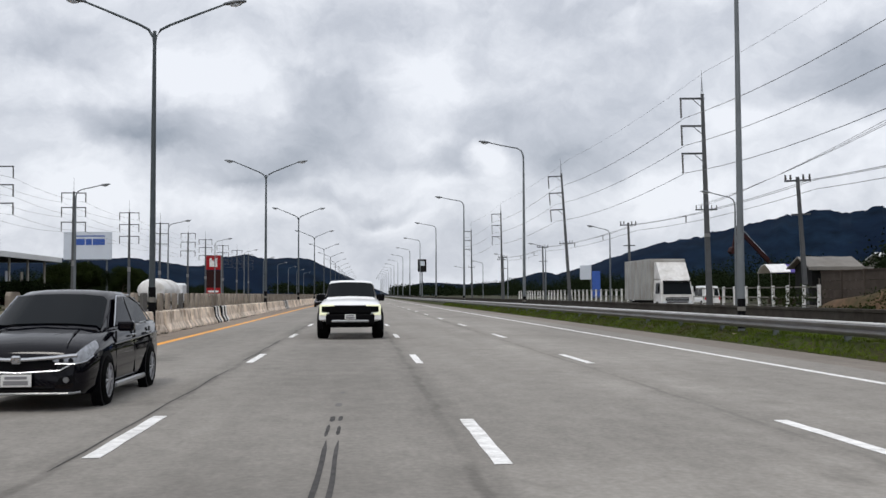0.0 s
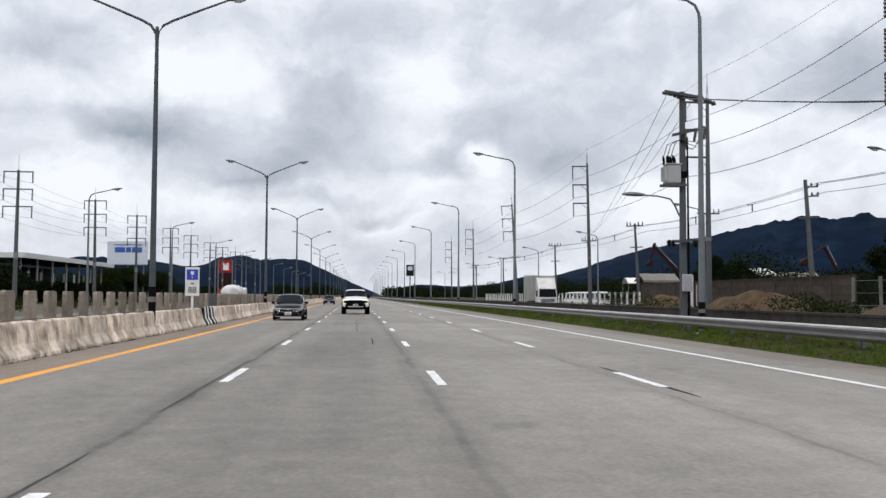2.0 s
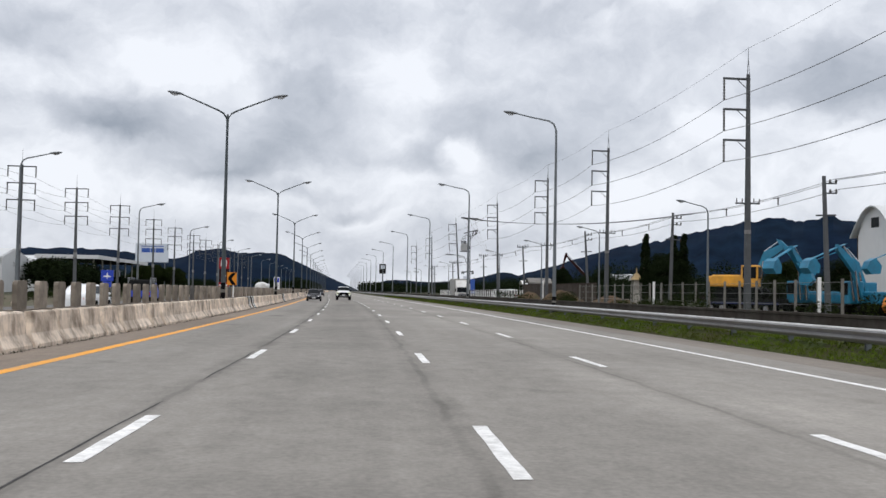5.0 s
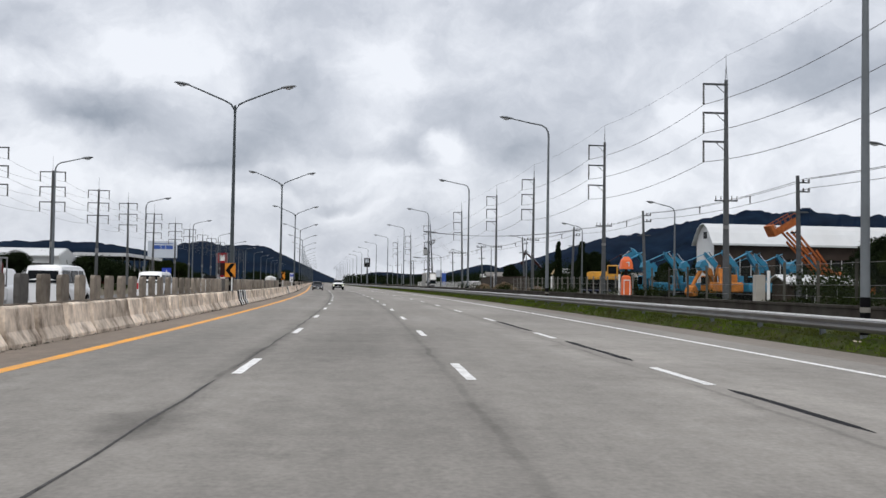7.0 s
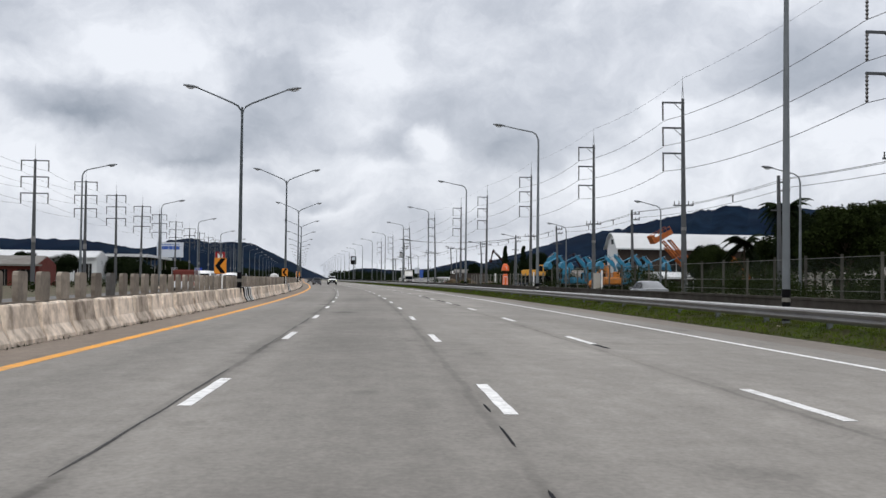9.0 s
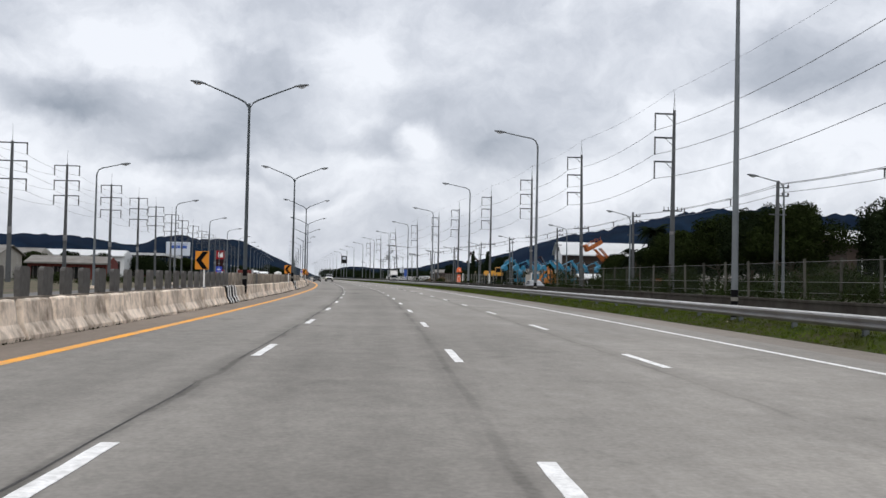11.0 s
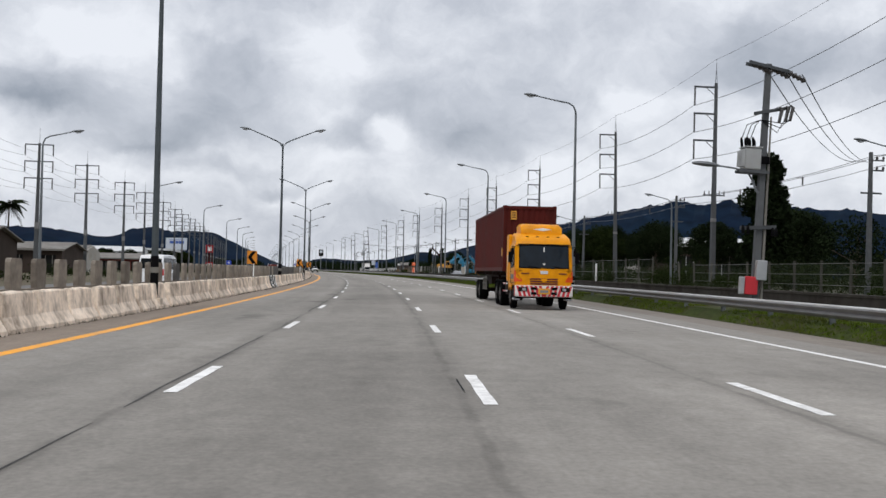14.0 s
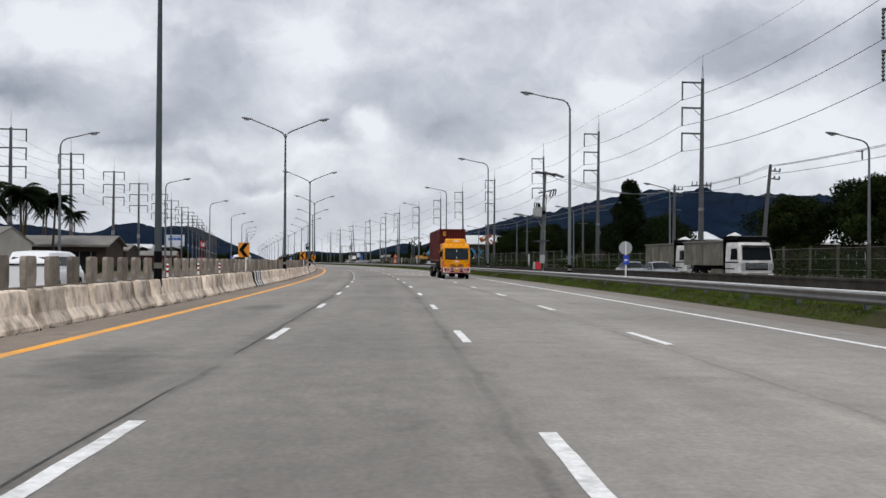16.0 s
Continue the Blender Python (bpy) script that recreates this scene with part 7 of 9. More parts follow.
def box_truck(m):
    root = thing("box_truck", "white box lorry on the frontage road", "lorry", m)
    bm = bmesh.new()
    rows_ = []
    for z, yf, wf in ((0.7, 0.0, 1.05), (1.3, 0.0, 1.06), (2.2, 0.18, 1.0), (2.35, 0.3, 0.95)):
        rows_.append([(-wf, 1.8, z), (-wf, yf + 0.1, z), (-wf + 0.12, yf, z), (wf - 0.12, yf, z), (wf, yf + 0.1, z), (wf, 1.8, z)])
    loft(bm, rows_)
    part("cab", bm, M_TANK, root)
    quad_glass("windscreen", [(-0.96, -0.012, 1.36), (0.96, -0.012, 1.36), (0.90, 0.16, 2.16), (-0.90, 0.16, 2.16)], -0.012, M_GLASS, root)
    part("bumper", round_box(-1.08, 1.08, -0.08, 0.25, 0.4, 0.72, 0.04), M_SILVER, root)
    part("grille", round_box(-0.78, 0.78, -0.03, 0.02, 0.80, 1.16, 0.01), M_PLASTIC, root)
    for z in (0.86, 0.96, 1.06):
        part("grille_bar", round_box(-0.76, 0.76, -0.045, -0.025, z, z + 0.035, 0.005), M_SILVER, root)
    part("sun_visor", round_box(-0.9, 0.9, -0.02, 0.3, 2.18, 2.26, 0.02), M_PLASTIC, root)
    bm = bmesh.new()
    for x in (-0.45, 0.45):
        box(bm, x - 0.06, x + 0.06, 0.4, 8.3, 0.6, 0.94)
    for y in (1.0, 6.8):
        tube(bm, [(-0.9, y, 0.45), (0.9, y, 0.45)], 0.08, 6)
    part("chassis", bm, M_PLASTIC, root)
    for sg in (-1, 1):
        quad_glass("side_window", [(sg * 1.065, 0.4, 1.4), (sg * 1.065, 1.3, 1.4), (sg * 1.015, 1.3, 2.1), (sg * 1.015, 0.5, 2.1)][::sg], 0.012, M_GLASS, root)
    bm = bmesh.new()
    loft(bm, [[(-1.0, 0.4, 2.36), (1.0, 0.4, 2.36), (1.0, 1.75, 2.36), (-1.0, 1.75, 2.36)], [(-1.0, 1.3, 3.5), (1.0, 1.3, 3.5), (1.0, 1.75, 3.5), (-1.0, 1.75, 3.5)]])
    part("wind_deflector", bm, M_TANK, root)
    bodyb = part("cargo_box", round_box(-1.2, 1.2, 1.95, 8.4, 0.95, 3.75, 0.03), M_BOXSIDE, root, "dull grey-white ribbed cargo box")
    for y in np.arange(2.2, 8.4, 0.9):
        for sg in (-1, 1):
            part("rib", round_box(min(sg * 1.2, sg * 1.22), max(sg * 1.2, sg * 1.22), y, y + 0.06, 1.0, 3.7, 0.005), M_SILVER, bodyb)
    for sg in (-1, 1):
        for y in (1.0, 6.8):
            wheel(root, sg * 0.95, y, 0.45, 0.28, 0.26, sg)
        part("headlight", round_box(min(sg * 0.7, sg * 1.0), max(sg * 0.7, sg * 1.0), -0.04, 0.02, 0.76, 0.92, 0.02), M_LAMPWHITE, root)
        part("mirror", round_box(sg * 1.2 - 0.07, sg * 1.2 + 0.07, 0.1, 0.16, 1.5, 1.95, 0.02), M_PLASTIC, root)
    plate(root, -0.085, 0.5)
    return root


box_truck(stand(55.0, 19.5))


def tipper(m, label):
    root = thing("tipper_truck", label, "lorry", m, "tipper trucks")
    bm = bmesh.new()
    rows_ = []
    for z, yf, wf in ((0.75, 0.0, 1.18), (1.5, -0.02, 1.2), (2.5, 0.14, 1.15), (2.75, 0.26, 1.1)):
        rows_.append([(-wf, 1.9, z), (-wf, yf + 0.14, z), (-wf + 0.14, yf, z), (wf - 0.14, yf, z), (wf, yf + 0.14, z), (wf, 1.9, z)])
    loft(bm, rows_)
    part("cab", bm, M_TANK, root)
    quad_glass("windscreen", [(-1.02, -0.02, 1.6), (1.02, -0.02, 1.6), (0.97, 0.115, 2.42), (-0.97, 0.115, 2.42)], -0.012, M_GLASS, root)
    part("grille", round_box(-0.8, 0.8, -0.06, 0.0, 0.95, 1.42, 0.02), M_BLACK, root)
    for z in (1.08, 1.2, 1.32):
        part("grille_bar", round_box(-0.78, 0.78, -0.075, -0.055, z, z + 0.035, 0.005), M_SILVER, root)
    for x in (-0.5, 0.4):
        part("wiper", round_box(x - 0.3, x + 0.3, -0.045, -0.03, 1.58, 1.61, 0.004), M_BLACK, root)
    part("bumper", round_box(-1.22, 1.22, -0.12, 0.3, 0.42, 0.78, 0.05), M_FENCE, root)
    bm = bmesh.new()
    rows_ = []
    for y, zb, zt in ((2.1, 1.25, 2.85), (7.9, 1.25, 2.75)):
        rows_.append([(-1.24, y, zt), (-1.2, y, zb), (1.2, y, zb), (1.24, y, zt), (1.16, y, zt), (1.12, y, zb + 0.1), (-1.12, y, zb + 0.1), (-1.16, y, zt)])
    loft(bm, rows_)
    box(bm, -1.2, 1.2, 7.9, 7.98, 1.25, 2.7)
    bed = part("tipper_bed", bm, M_TIPPERBED, root, "dusty grey-brown tipper bed")
    bm = bmesh.new()
    loft(bm, [[(x, y, z) for y, z in ((2.1, 3.18), (1.2, 3.2), (0.35, 3.12), (0.35, 2.88), (1.2, 2.95), (2.1, 2.9))] for x in (-1.15, 1.15)])
    part("cab_shield", bm, M_PLASTIC, bed, "dark steel cab shield")
    part("headboard", round_box(-1.27, 1.27, 1.96, 2.098, 0.95, 3.16, 0.02), M_PLASTIC, bed, "dark steel headboard")
    for sg in (-1, 1):
        part("top_rail", round_box(sg * 1.25 - 0.07, sg * 1.25 + 0.07, 2.1, 7.95, 2.78, 2.92, 0.02), M_FENCE, bed)
        part("corner_step", round_box(min(sg * 0.85, sg * 1.16), max(sg * 0.85, sg * 1.16), -0.10, -0.02, 0.95, 1.42, 0.03), M_SILVER, root)
        part("side_trim", round_box(min(sg * 1.19, sg * 1.215), max(sg * 1.19, sg * 1.215), 0.2, 1.85, 1.42, 1.5, 0.008), M_PLASTIC, root)
        part("mudguard", round_box(min(sg * 0.9, sg * 1.2), max(sg * 0.9, sg * 1.2), 0.7, 1.88, 0.98, 1.08, 0.02), M_PLASTIC, root)
        part("fuel_tank", round_box(min(sg * 0.6, sg * 1.1), max(sg * 0.6, sg * 1.1), 2.5, 4.2, 0.5, 1.0, 0.08), M_TIPPERBED, root)
    part("sun_visor", round_box(-1.0, 1.0, -0.12, 0.2, 2.46, 2.56, 0.02), M_GLASS, root, "smoked sun visor")
    bm = bmesh.new()
    loft(bm, [[(x * w, y, 2.3 + z) for x, z in ((-1.0, 0.0), (-0.6, h), (0.0, h * 1.25), (0.7, h * 0.9), (1.0, 0.0))] for y, w, h in ((2.15, 1.0, 0.7), (2.8, 1.0, 0.95), (3.6, 1.0, 0.65), (5.0, 1.0, 0.55), (6.8, 1.0, 0.5), (7.8, 1.0, 0.3))])
    part("load", bm, M_TANK, bed, "pale covered load", smooth=True)
    for y in np.arange(2.5, 7.9, 0.85):
        for sg in (-1, 1):
            part("rib", round_box(min(sg * 1.2, sg * 1.29), max(sg * 1.2, sg * 1.29), y, y + 0.09, 1.25, 2.75, 0.01), M_TIPPERBED, bed)
    for sg in (-1, 1):
        quad_glass("side_window", [(sg * 1.2, 0.3, 1.62), (sg * 1.2, 1.2, 1.62), (sg * 1.16, 1.2, 2.35), (sg * 1.16, 0.42, 2.35)][::sg], 0.012, M_GLASS, root)
        for y in (1.3, 5.3, 6.6):
            wheel(root, sg * 1.0, y, 0.5, 0.3, 0.28, sg)
        part("headlight", round_box(min(sg * 0.75, sg * 1.12), max(sg * 0.75, sg * 1.12), -0.15, -0.1, 0.56, 0.72, 0.02), M_LAMPWHITE, root)
        part("mirror", round_box(sg * 1.38 - 0.08, sg * 1.38 + 0.08, 0.1, 0.17, 1.7, 2.2, 0.02), M_PLASTIC, root)
    bm = bmesh.new()
    for x in (-0.45, 0.45):
        box(bm, x - 0.07, x + 0.07, 0.8, 7.9, 0.85, 1.25)
    for y in (1.3, 5.3, 6.6):
        tube(bm, [(-0.95, y, 0.5), (0.95, y, 0.5)], 0.09, 6)
    part("chassis", bm, M_PLASTIC, root)
    plate(root, -0.125, 0.5)
    return root


_t = tipper(stand(-291.0, 22.6) @ Matrix.Rotation(radians(8), 4, "Z"), "white tipper lorry with a dusty grey bed beside the fence")
copy_thing(_t, stand(-279.5, 22.9) @ Matrix.Rotation(radians(6), 4, "Z"))


# ---------------------------------------------------------------- trees
def leaf_cloud(verts, faces, centre, radii, count, size, rnd):
    """Leaf quads strewn through an uneven ellipsoid, denser at the rim."""
    for _ in range(count):
        d = Vector((rnd.gauss(0, 1), rnd.gauss(0, 1), rnd.gauss(0, 1))).normalized()
        k = rnd.uniform(0.25, 1.0) ** 0.6 * (1 + 0.28 * noise.noise(d * 2.2 + Vector(centre) * 0.7))
        p = Vector(centre) + Vector((d.x * radii[0], d.y * radii[1], d.z * radii[2])) * k
        u = Vector((rnd.gauss(0, 1), rnd.gauss(0, 1), rnd.gauss(0, 0.6))).normalized()
        v = u.cross(Vector((rnd.gauss(0, 1), rnd.gauss(0, 1), rnd.gauss(0, 1)))).normalized()
        a, b = u * size * rnd.uniform(0.6, 1.3), v * size * rnd.uniform(0.35, 0.7)
        n = len(verts)
        verts += [p - a, p - b, p + a, p + b]
        faces.append((n, n + 1, n + 2, n + 3))


def mesh_part(name, verts, faces, material, parent=None, label=""):
    me = bpy.data.meshes.new(name)
    me.from_pydata(verts, [], faces)
    me.materials.append(material)
    ob = new(name, me)
    ob.parent = parent
    if label:
        ob["label"] = label
    return ob


def tree(m, height, spread, label, seed, leaf=None, leaves=7000, shape="round", group="roadside trees", leaf_size=0.0):
    rnd = random.Random(seed)
    root = thing("tree", label, "tree", m, group)
    bm = bmesh.new()
    tr = height * 0.022 + 0.05
    top = height * (0.55 if shape == "round" else 0.9)
    pts = [(0, 0, -0.1)] + [(rnd.uniform(-0.1, 0.1) * i, rnd.uniform(-0.1, 0.1) * i, top * i / 4) for i in range(1, 5)]
    tube(bm, pts, [tr * (1 - 0.17 * i) for i in range(5)], 7)
    clumps = []
    n = 11 if shape == "round" else 15 if shape == "cone" else 14
    for i in range(n):
        a = i * 2.4 + rnd.uniform(-0.4, 0.4)
        f = (i + 0.5) / n
        if shape == "round":
            z = height * (0.42 + 0.5 * f)
            r = spread * (0.75 * math.sin(math.pi * (0.25 + 0.68 * f))) * rnd.uniform(0.6, 1.05)
        elif shape == "spindle":
            z = height * (0.10 + 0.84 * f)
            r = spread * 0.15 * rnd.uniform(0.3, 1.1)
        else:
            z = height * (0.12 + 0.82 * f)
            r = spread * (1.0 - f) * 0.75 * rnd.uniform(0.5, 1.1)
        c = (r * math.cos(a), r * math.sin(a), z)
        size = (spread * 0.42 if shape == "round" else spread * (0.50 - 0.25 * f)) * rnd.uniform(0.75, 1.2)
        if shape == "spindle":
            size = spread * (0.34 + 0.66 * math.sin(math.pi * min(1.0, 0.25 + 0.72 * f))) * rnd.uniform(0.9, 1.1)
        clumps.append((c, size))
        tube(bm, [(pts[2][0], pts[2][1], min(z * 0.7, top * 0.95)), (c[0] * 0.5, c[1] * 0.5, z * 0.86), c], [tr * 0.4, tr * 0.25, tr * 0.08], 5, cap=False)
    part("trunk", bm, M_BARK, root)
    verts, faces = [], []
    for c, size in clumps:
        leaf_cloud(verts, faces, c, (size, size, size * (0.75 if shape == "round" else 1.0 if shape == "cone" else 1.7)), leaves // n, leaf_size or 0.10 + spread * 0.012, rnd)
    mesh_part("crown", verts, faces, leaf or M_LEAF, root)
    return root


def place_tree(s, e, height, spread, label, seed, **more):
    return tree(stand(s, e), height, spread, label, seed, **more)


place_tree(-228.5, 32.3, 12.2, 3.5, "tall dark conifer-like tree with a ragged outline", 11, shape="cone", leaves=22000, leaf_size=0.2)
place_tree(-238.0, 35.0, 6.0, 3.6, "dark bushy tree beside the tall conifer", 12, leaves=2600)
for _i, (_s, _e, _h) in enumerate(((-7.0, 32.0, 8.7), (-3.0, 36.7, 8.9), (-12.5, 34.4, 8.4))):
    place_tree(_s, _e, _h, 0.62, "slender dark cypress tree", 30 + _i, shape="spindle", leaves=9000, leaf_size=0.12, group="cypress trees")
_spec = [(-143, 36, 8.5, 4.6), (-136, 40, 8.0, 4.4), (-150, 41, 9.5, 5.0), (-127, 37, 7.6, 4.2), (-119, 39, 7.6, 4.0), (-158, 37, 8.5, 4.4), (-166, 43, 9, 5), (-176, 40, 8, 4.6),
         (-112, 44, 8.6, 4), (-192, 42, 8.0, 4.8), (-205, 45, 8.6, 5), (-216, 41, 7.6, 4.6), (-243, 47, 9.0, 5.4), (-252, 43, 8.4, 5.0), (-262, 46, 9.6, 5.6), (-272, 42, 8.8, 5.0), (-284, 45, 9.0, 5.4),
         (-296, 42, 8.8, 5.0), (-308, 46, 9.2, 5.2), (32, 48.5, 8.0, 4.6), (8, 56, 6, 4.6), (-4, 58, 6, 4.5), (-124, 43, 7.2, 4.4), (-116, 46, 8.8, 4.5), (-131, 46, 8, 4.8), (-109, 50, 8.8, 4.2), (-140, 45, 8.5, 4.8), (-154, 35, 8.5, 4.5), (-105, 44, 8.2, 3.4), (-77, 45, 6.3, 3.8), (-84, 43, 5.8, 3.6), (-70, 48, 6.0, 3.8), (-90, 47, 6.4, 4.0)]
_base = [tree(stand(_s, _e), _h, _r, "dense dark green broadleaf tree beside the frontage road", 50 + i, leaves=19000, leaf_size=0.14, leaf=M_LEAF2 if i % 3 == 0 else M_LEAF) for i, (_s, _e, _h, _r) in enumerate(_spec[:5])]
for i, (_s, _e, _h, _r) in enumerate(_spec[5:]):
    src = _base[i % 5]
    k = _h / _spec[i % 5][2]
    o = copy_thing(src, stand(_s, _e, 0, i * 77.0))
    o.scale = (k, k, k)
for _i, (_s, _e, _h, _r) in enumerate(((48.0, 35.4, 5.7, 1.9), (51.5, 36.4, 5.4, 1.8), (28.0, 46.0, 6.6, 3.0), (88.0, 54.0, 6.6, 3.2), (80.0, 51.0, 6.0, 2.6))):
    place_tree(_s, _e, _h, _r, "low dark broadleaf tree behind a yard wall", 90 + _i, leaves=24000, leaf_size=0.09)
# beyond the opposite carriageway
_left = [(118, -58, 5.0, 4.8), (128, -84, 7.4, 5), (140, -86, 6.8, 4.6), (152, -84, 8, 5), (90, -60, 6.5, 4.6), (76, -66, 7, 4.8), (100, -70, 7.5, 5), (165, -84, 7.6, 5), (192, -60, 7.6, 5), (197, -57, 8, 5.2), (44, -64, 6.2, 4.4), (30, -70, 6.5, 4.6),
         (16, -66, 5.2, 4), (2, -72, 5.6, 4.4), (-40, -62, 5, 3.6), (-92, -60, 4.5, 3.4), (-150, -64, 5, 3.6), (215, -60, 8, 5), (235, -58, 8, 5), (255, -60, 8.4, 5.2), (-205, -55, 4.2, 3.0), (-230, -52, 6.5, 4.4), (-238, -56, 7, 4.6)]
for i, (_s, _e, _h, _r) in enumerate(_left):
    src = _base[(i * 3 + 1) % 5]
    k = _h / _spec[(i * 3 + 1) % 5][2]
    o = copy_thing(src, stand(_s, _e, 0, i * 51.0))
    o.scale = (k * 1.15, k * 1.15, k)
    tagged(o, "dark broadleaf tree beyond the opposite carriageway", group="opposite trees")


# palms
def palm(m, height, seed):
    rnd = random.Random(seed)
    root = thing("palm_tree", "coconut palm with a ragged dark crown", "palm tree", m, "palms")
    bm = bmesh.new()
    tube(bm, [(0, 0, -0.1), (0.1, 0, height * 0.35), (0.25, 0.1, height * 0.7), (0.3, 0.15, height)], [0.2, 0.15, 0.13, 0.11], 8)
    part("trunk", bm, M_BARK, root)
    for i in range(32):
        a = i * 2.39996
        rise = rnd.uniform(-0.5, 1.15)
        ln = rnd.uniform(2.1, 3.0)
        verts, faces = [], []
        out = Vector((math.cos(a), math.sin(a), 0))
        side = Vector((-math.sin(a), math.cos(a), 0))
        spine = []
        for j in range(9):
            u = j / 8
            spine.append(Vector((0.3, 0.15, height)) + out * ln * u + Vector((0, 0, ln * (rise * u - 0.85 * u * u))))
        for j in range(1, 9):
            w = 0.85 * math.sin(math.pi * min(1, 0.2 + 0.8 * j / 8)) + 0.08
            for sg in (-1, 1):
                for q in range(5):
                    p = spine[j - 1].lerp(spine[j], q * 0.2)
                    tip = p + side * sg * w + out * 0.22 + Vector((0, 0, -0.30 * w - 0.1))
                    n = len(verts)
                    verts += [p, p + out * 0.17, tip + out * 0.05]
                    faces.append((n, n + 1, n + 2))
            n = len(verts)
            verts += [spine[j - 1] - side * 0.03, spine[j - 1] + side * 0.03, spine[j] + side * 0.02, spine[j] - side * 0.02]
            faces.append((n, n + 1, n + 2, n + 3))
        mesh_part("frond", verts, faces, M_LEAF, root)
    return root


_p = palm(stand(-228.0, -40.0), 8.6, 1)
copy_thing(_p, stand(-240.0, -40.0, 0.2, 100))
copy_thing(_p, stand(-236.0, -44.5, -0.9, 200))
copy_thing(_p, stand(-250.0, -46.5, -0.6, 290))
copy_thing(_p, stand(-232.5, -42.0, 0.6, 330))
copy_thing(_p, stand(-245.0, -42.5, 0.3, 20))
palm(stand(-147.5, -56.0), 10.4, 4)
palm(stand(-186.0, -52.0), 11.6, 5)
palm(stand(-176.0, -55.0), 11.8, 6)
palm(stand(-161.7, -62.0), 14.0, 7)
copy_thing(_p, stand(-108.0, 41.0, 0.2, 75))
copy_thing(_p, stand(-100.0, 48.0, -1.6, 40))
copy_thing(_p, stand(-94.0, 43.0, -2.6, 140))


# far belts of trees: uncountable
def belt(name, label, spots, material, size, count, seed):
    rnd = random.Random(seed)
    verts, faces = [], []
    for s, e, h, r in spots:
        c = at(s, e)
        for q in range(4):
            leaf_cloud(verts, faces, (c.x + rnd.uniform(-r, r) * 0.7, c.y + rnd.uniform(-r, r) * 0.7, h * rnd.uniform(0.35, 0.72)), (r, r, h * 0.36), count, size, rnd)
    tagged(mesh_part(name, verts, faces, material), label, "trees", kind="stuff")


_r = random.Random(4)
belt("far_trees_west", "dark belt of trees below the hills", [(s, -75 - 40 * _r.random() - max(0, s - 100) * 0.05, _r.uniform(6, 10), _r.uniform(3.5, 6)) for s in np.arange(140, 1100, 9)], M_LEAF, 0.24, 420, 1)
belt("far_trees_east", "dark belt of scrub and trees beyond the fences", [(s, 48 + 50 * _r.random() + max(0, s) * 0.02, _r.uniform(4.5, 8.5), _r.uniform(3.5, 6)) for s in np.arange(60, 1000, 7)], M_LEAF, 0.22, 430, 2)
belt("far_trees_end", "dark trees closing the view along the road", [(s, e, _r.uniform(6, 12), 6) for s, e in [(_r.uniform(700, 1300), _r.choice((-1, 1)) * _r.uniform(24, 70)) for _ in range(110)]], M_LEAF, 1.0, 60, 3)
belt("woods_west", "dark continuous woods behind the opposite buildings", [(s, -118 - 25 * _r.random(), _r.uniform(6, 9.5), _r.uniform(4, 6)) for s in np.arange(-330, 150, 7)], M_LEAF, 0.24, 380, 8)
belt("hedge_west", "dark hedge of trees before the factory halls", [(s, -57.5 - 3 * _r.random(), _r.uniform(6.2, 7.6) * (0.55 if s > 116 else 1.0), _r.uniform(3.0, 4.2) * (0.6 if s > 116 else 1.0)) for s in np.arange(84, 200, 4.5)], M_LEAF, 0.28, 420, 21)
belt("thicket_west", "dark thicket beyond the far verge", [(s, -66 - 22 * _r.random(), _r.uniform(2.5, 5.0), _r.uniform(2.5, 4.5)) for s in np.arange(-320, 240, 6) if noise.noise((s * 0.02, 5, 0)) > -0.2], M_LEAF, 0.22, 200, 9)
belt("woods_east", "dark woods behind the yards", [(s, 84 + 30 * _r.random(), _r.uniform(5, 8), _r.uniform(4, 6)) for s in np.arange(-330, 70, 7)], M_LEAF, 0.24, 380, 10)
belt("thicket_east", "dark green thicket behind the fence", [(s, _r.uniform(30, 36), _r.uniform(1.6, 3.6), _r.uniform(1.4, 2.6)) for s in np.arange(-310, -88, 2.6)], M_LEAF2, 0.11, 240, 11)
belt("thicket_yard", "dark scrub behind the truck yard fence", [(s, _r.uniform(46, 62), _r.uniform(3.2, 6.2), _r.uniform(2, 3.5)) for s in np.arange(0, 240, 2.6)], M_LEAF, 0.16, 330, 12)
belt("scrub_east", "low green scrub at the foot of the fence", [(s, _r.uniform(25.0, 27.5), _r.uniform(0.6, 2.0), _r.uniform(0.6, 1.4)) for s in np.arange(-320, 60, 3.2) if noise.noise((s * 0.05, 0, 0)) > -0.15], M_LEAF2, 0.09, 90, 5)
belt("scrub_west", "low dry scrub along the far verge", [(s, _r.uniform(-34, -26), _r.uniform(0.5, 1.6), _r.uniform(0.6, 1.3)) for s in np.arange(-330, 150, 4.5)], M_LEAF2, 0.09, 80, 6)
belt("verge_bushes", "small dark bushes on the verge", [(s, e, 0.5, 0.35) for s, e in ((-40, 11.2), (-62.5, 10.8), (-125, 11.5), (-152, 10.6), (-165, 11.3), (-278.5, 11.8), (-281, 11.6), (-92, 11.0), (10, 11.4))], M_LEAF, 0.10, 60, 7)


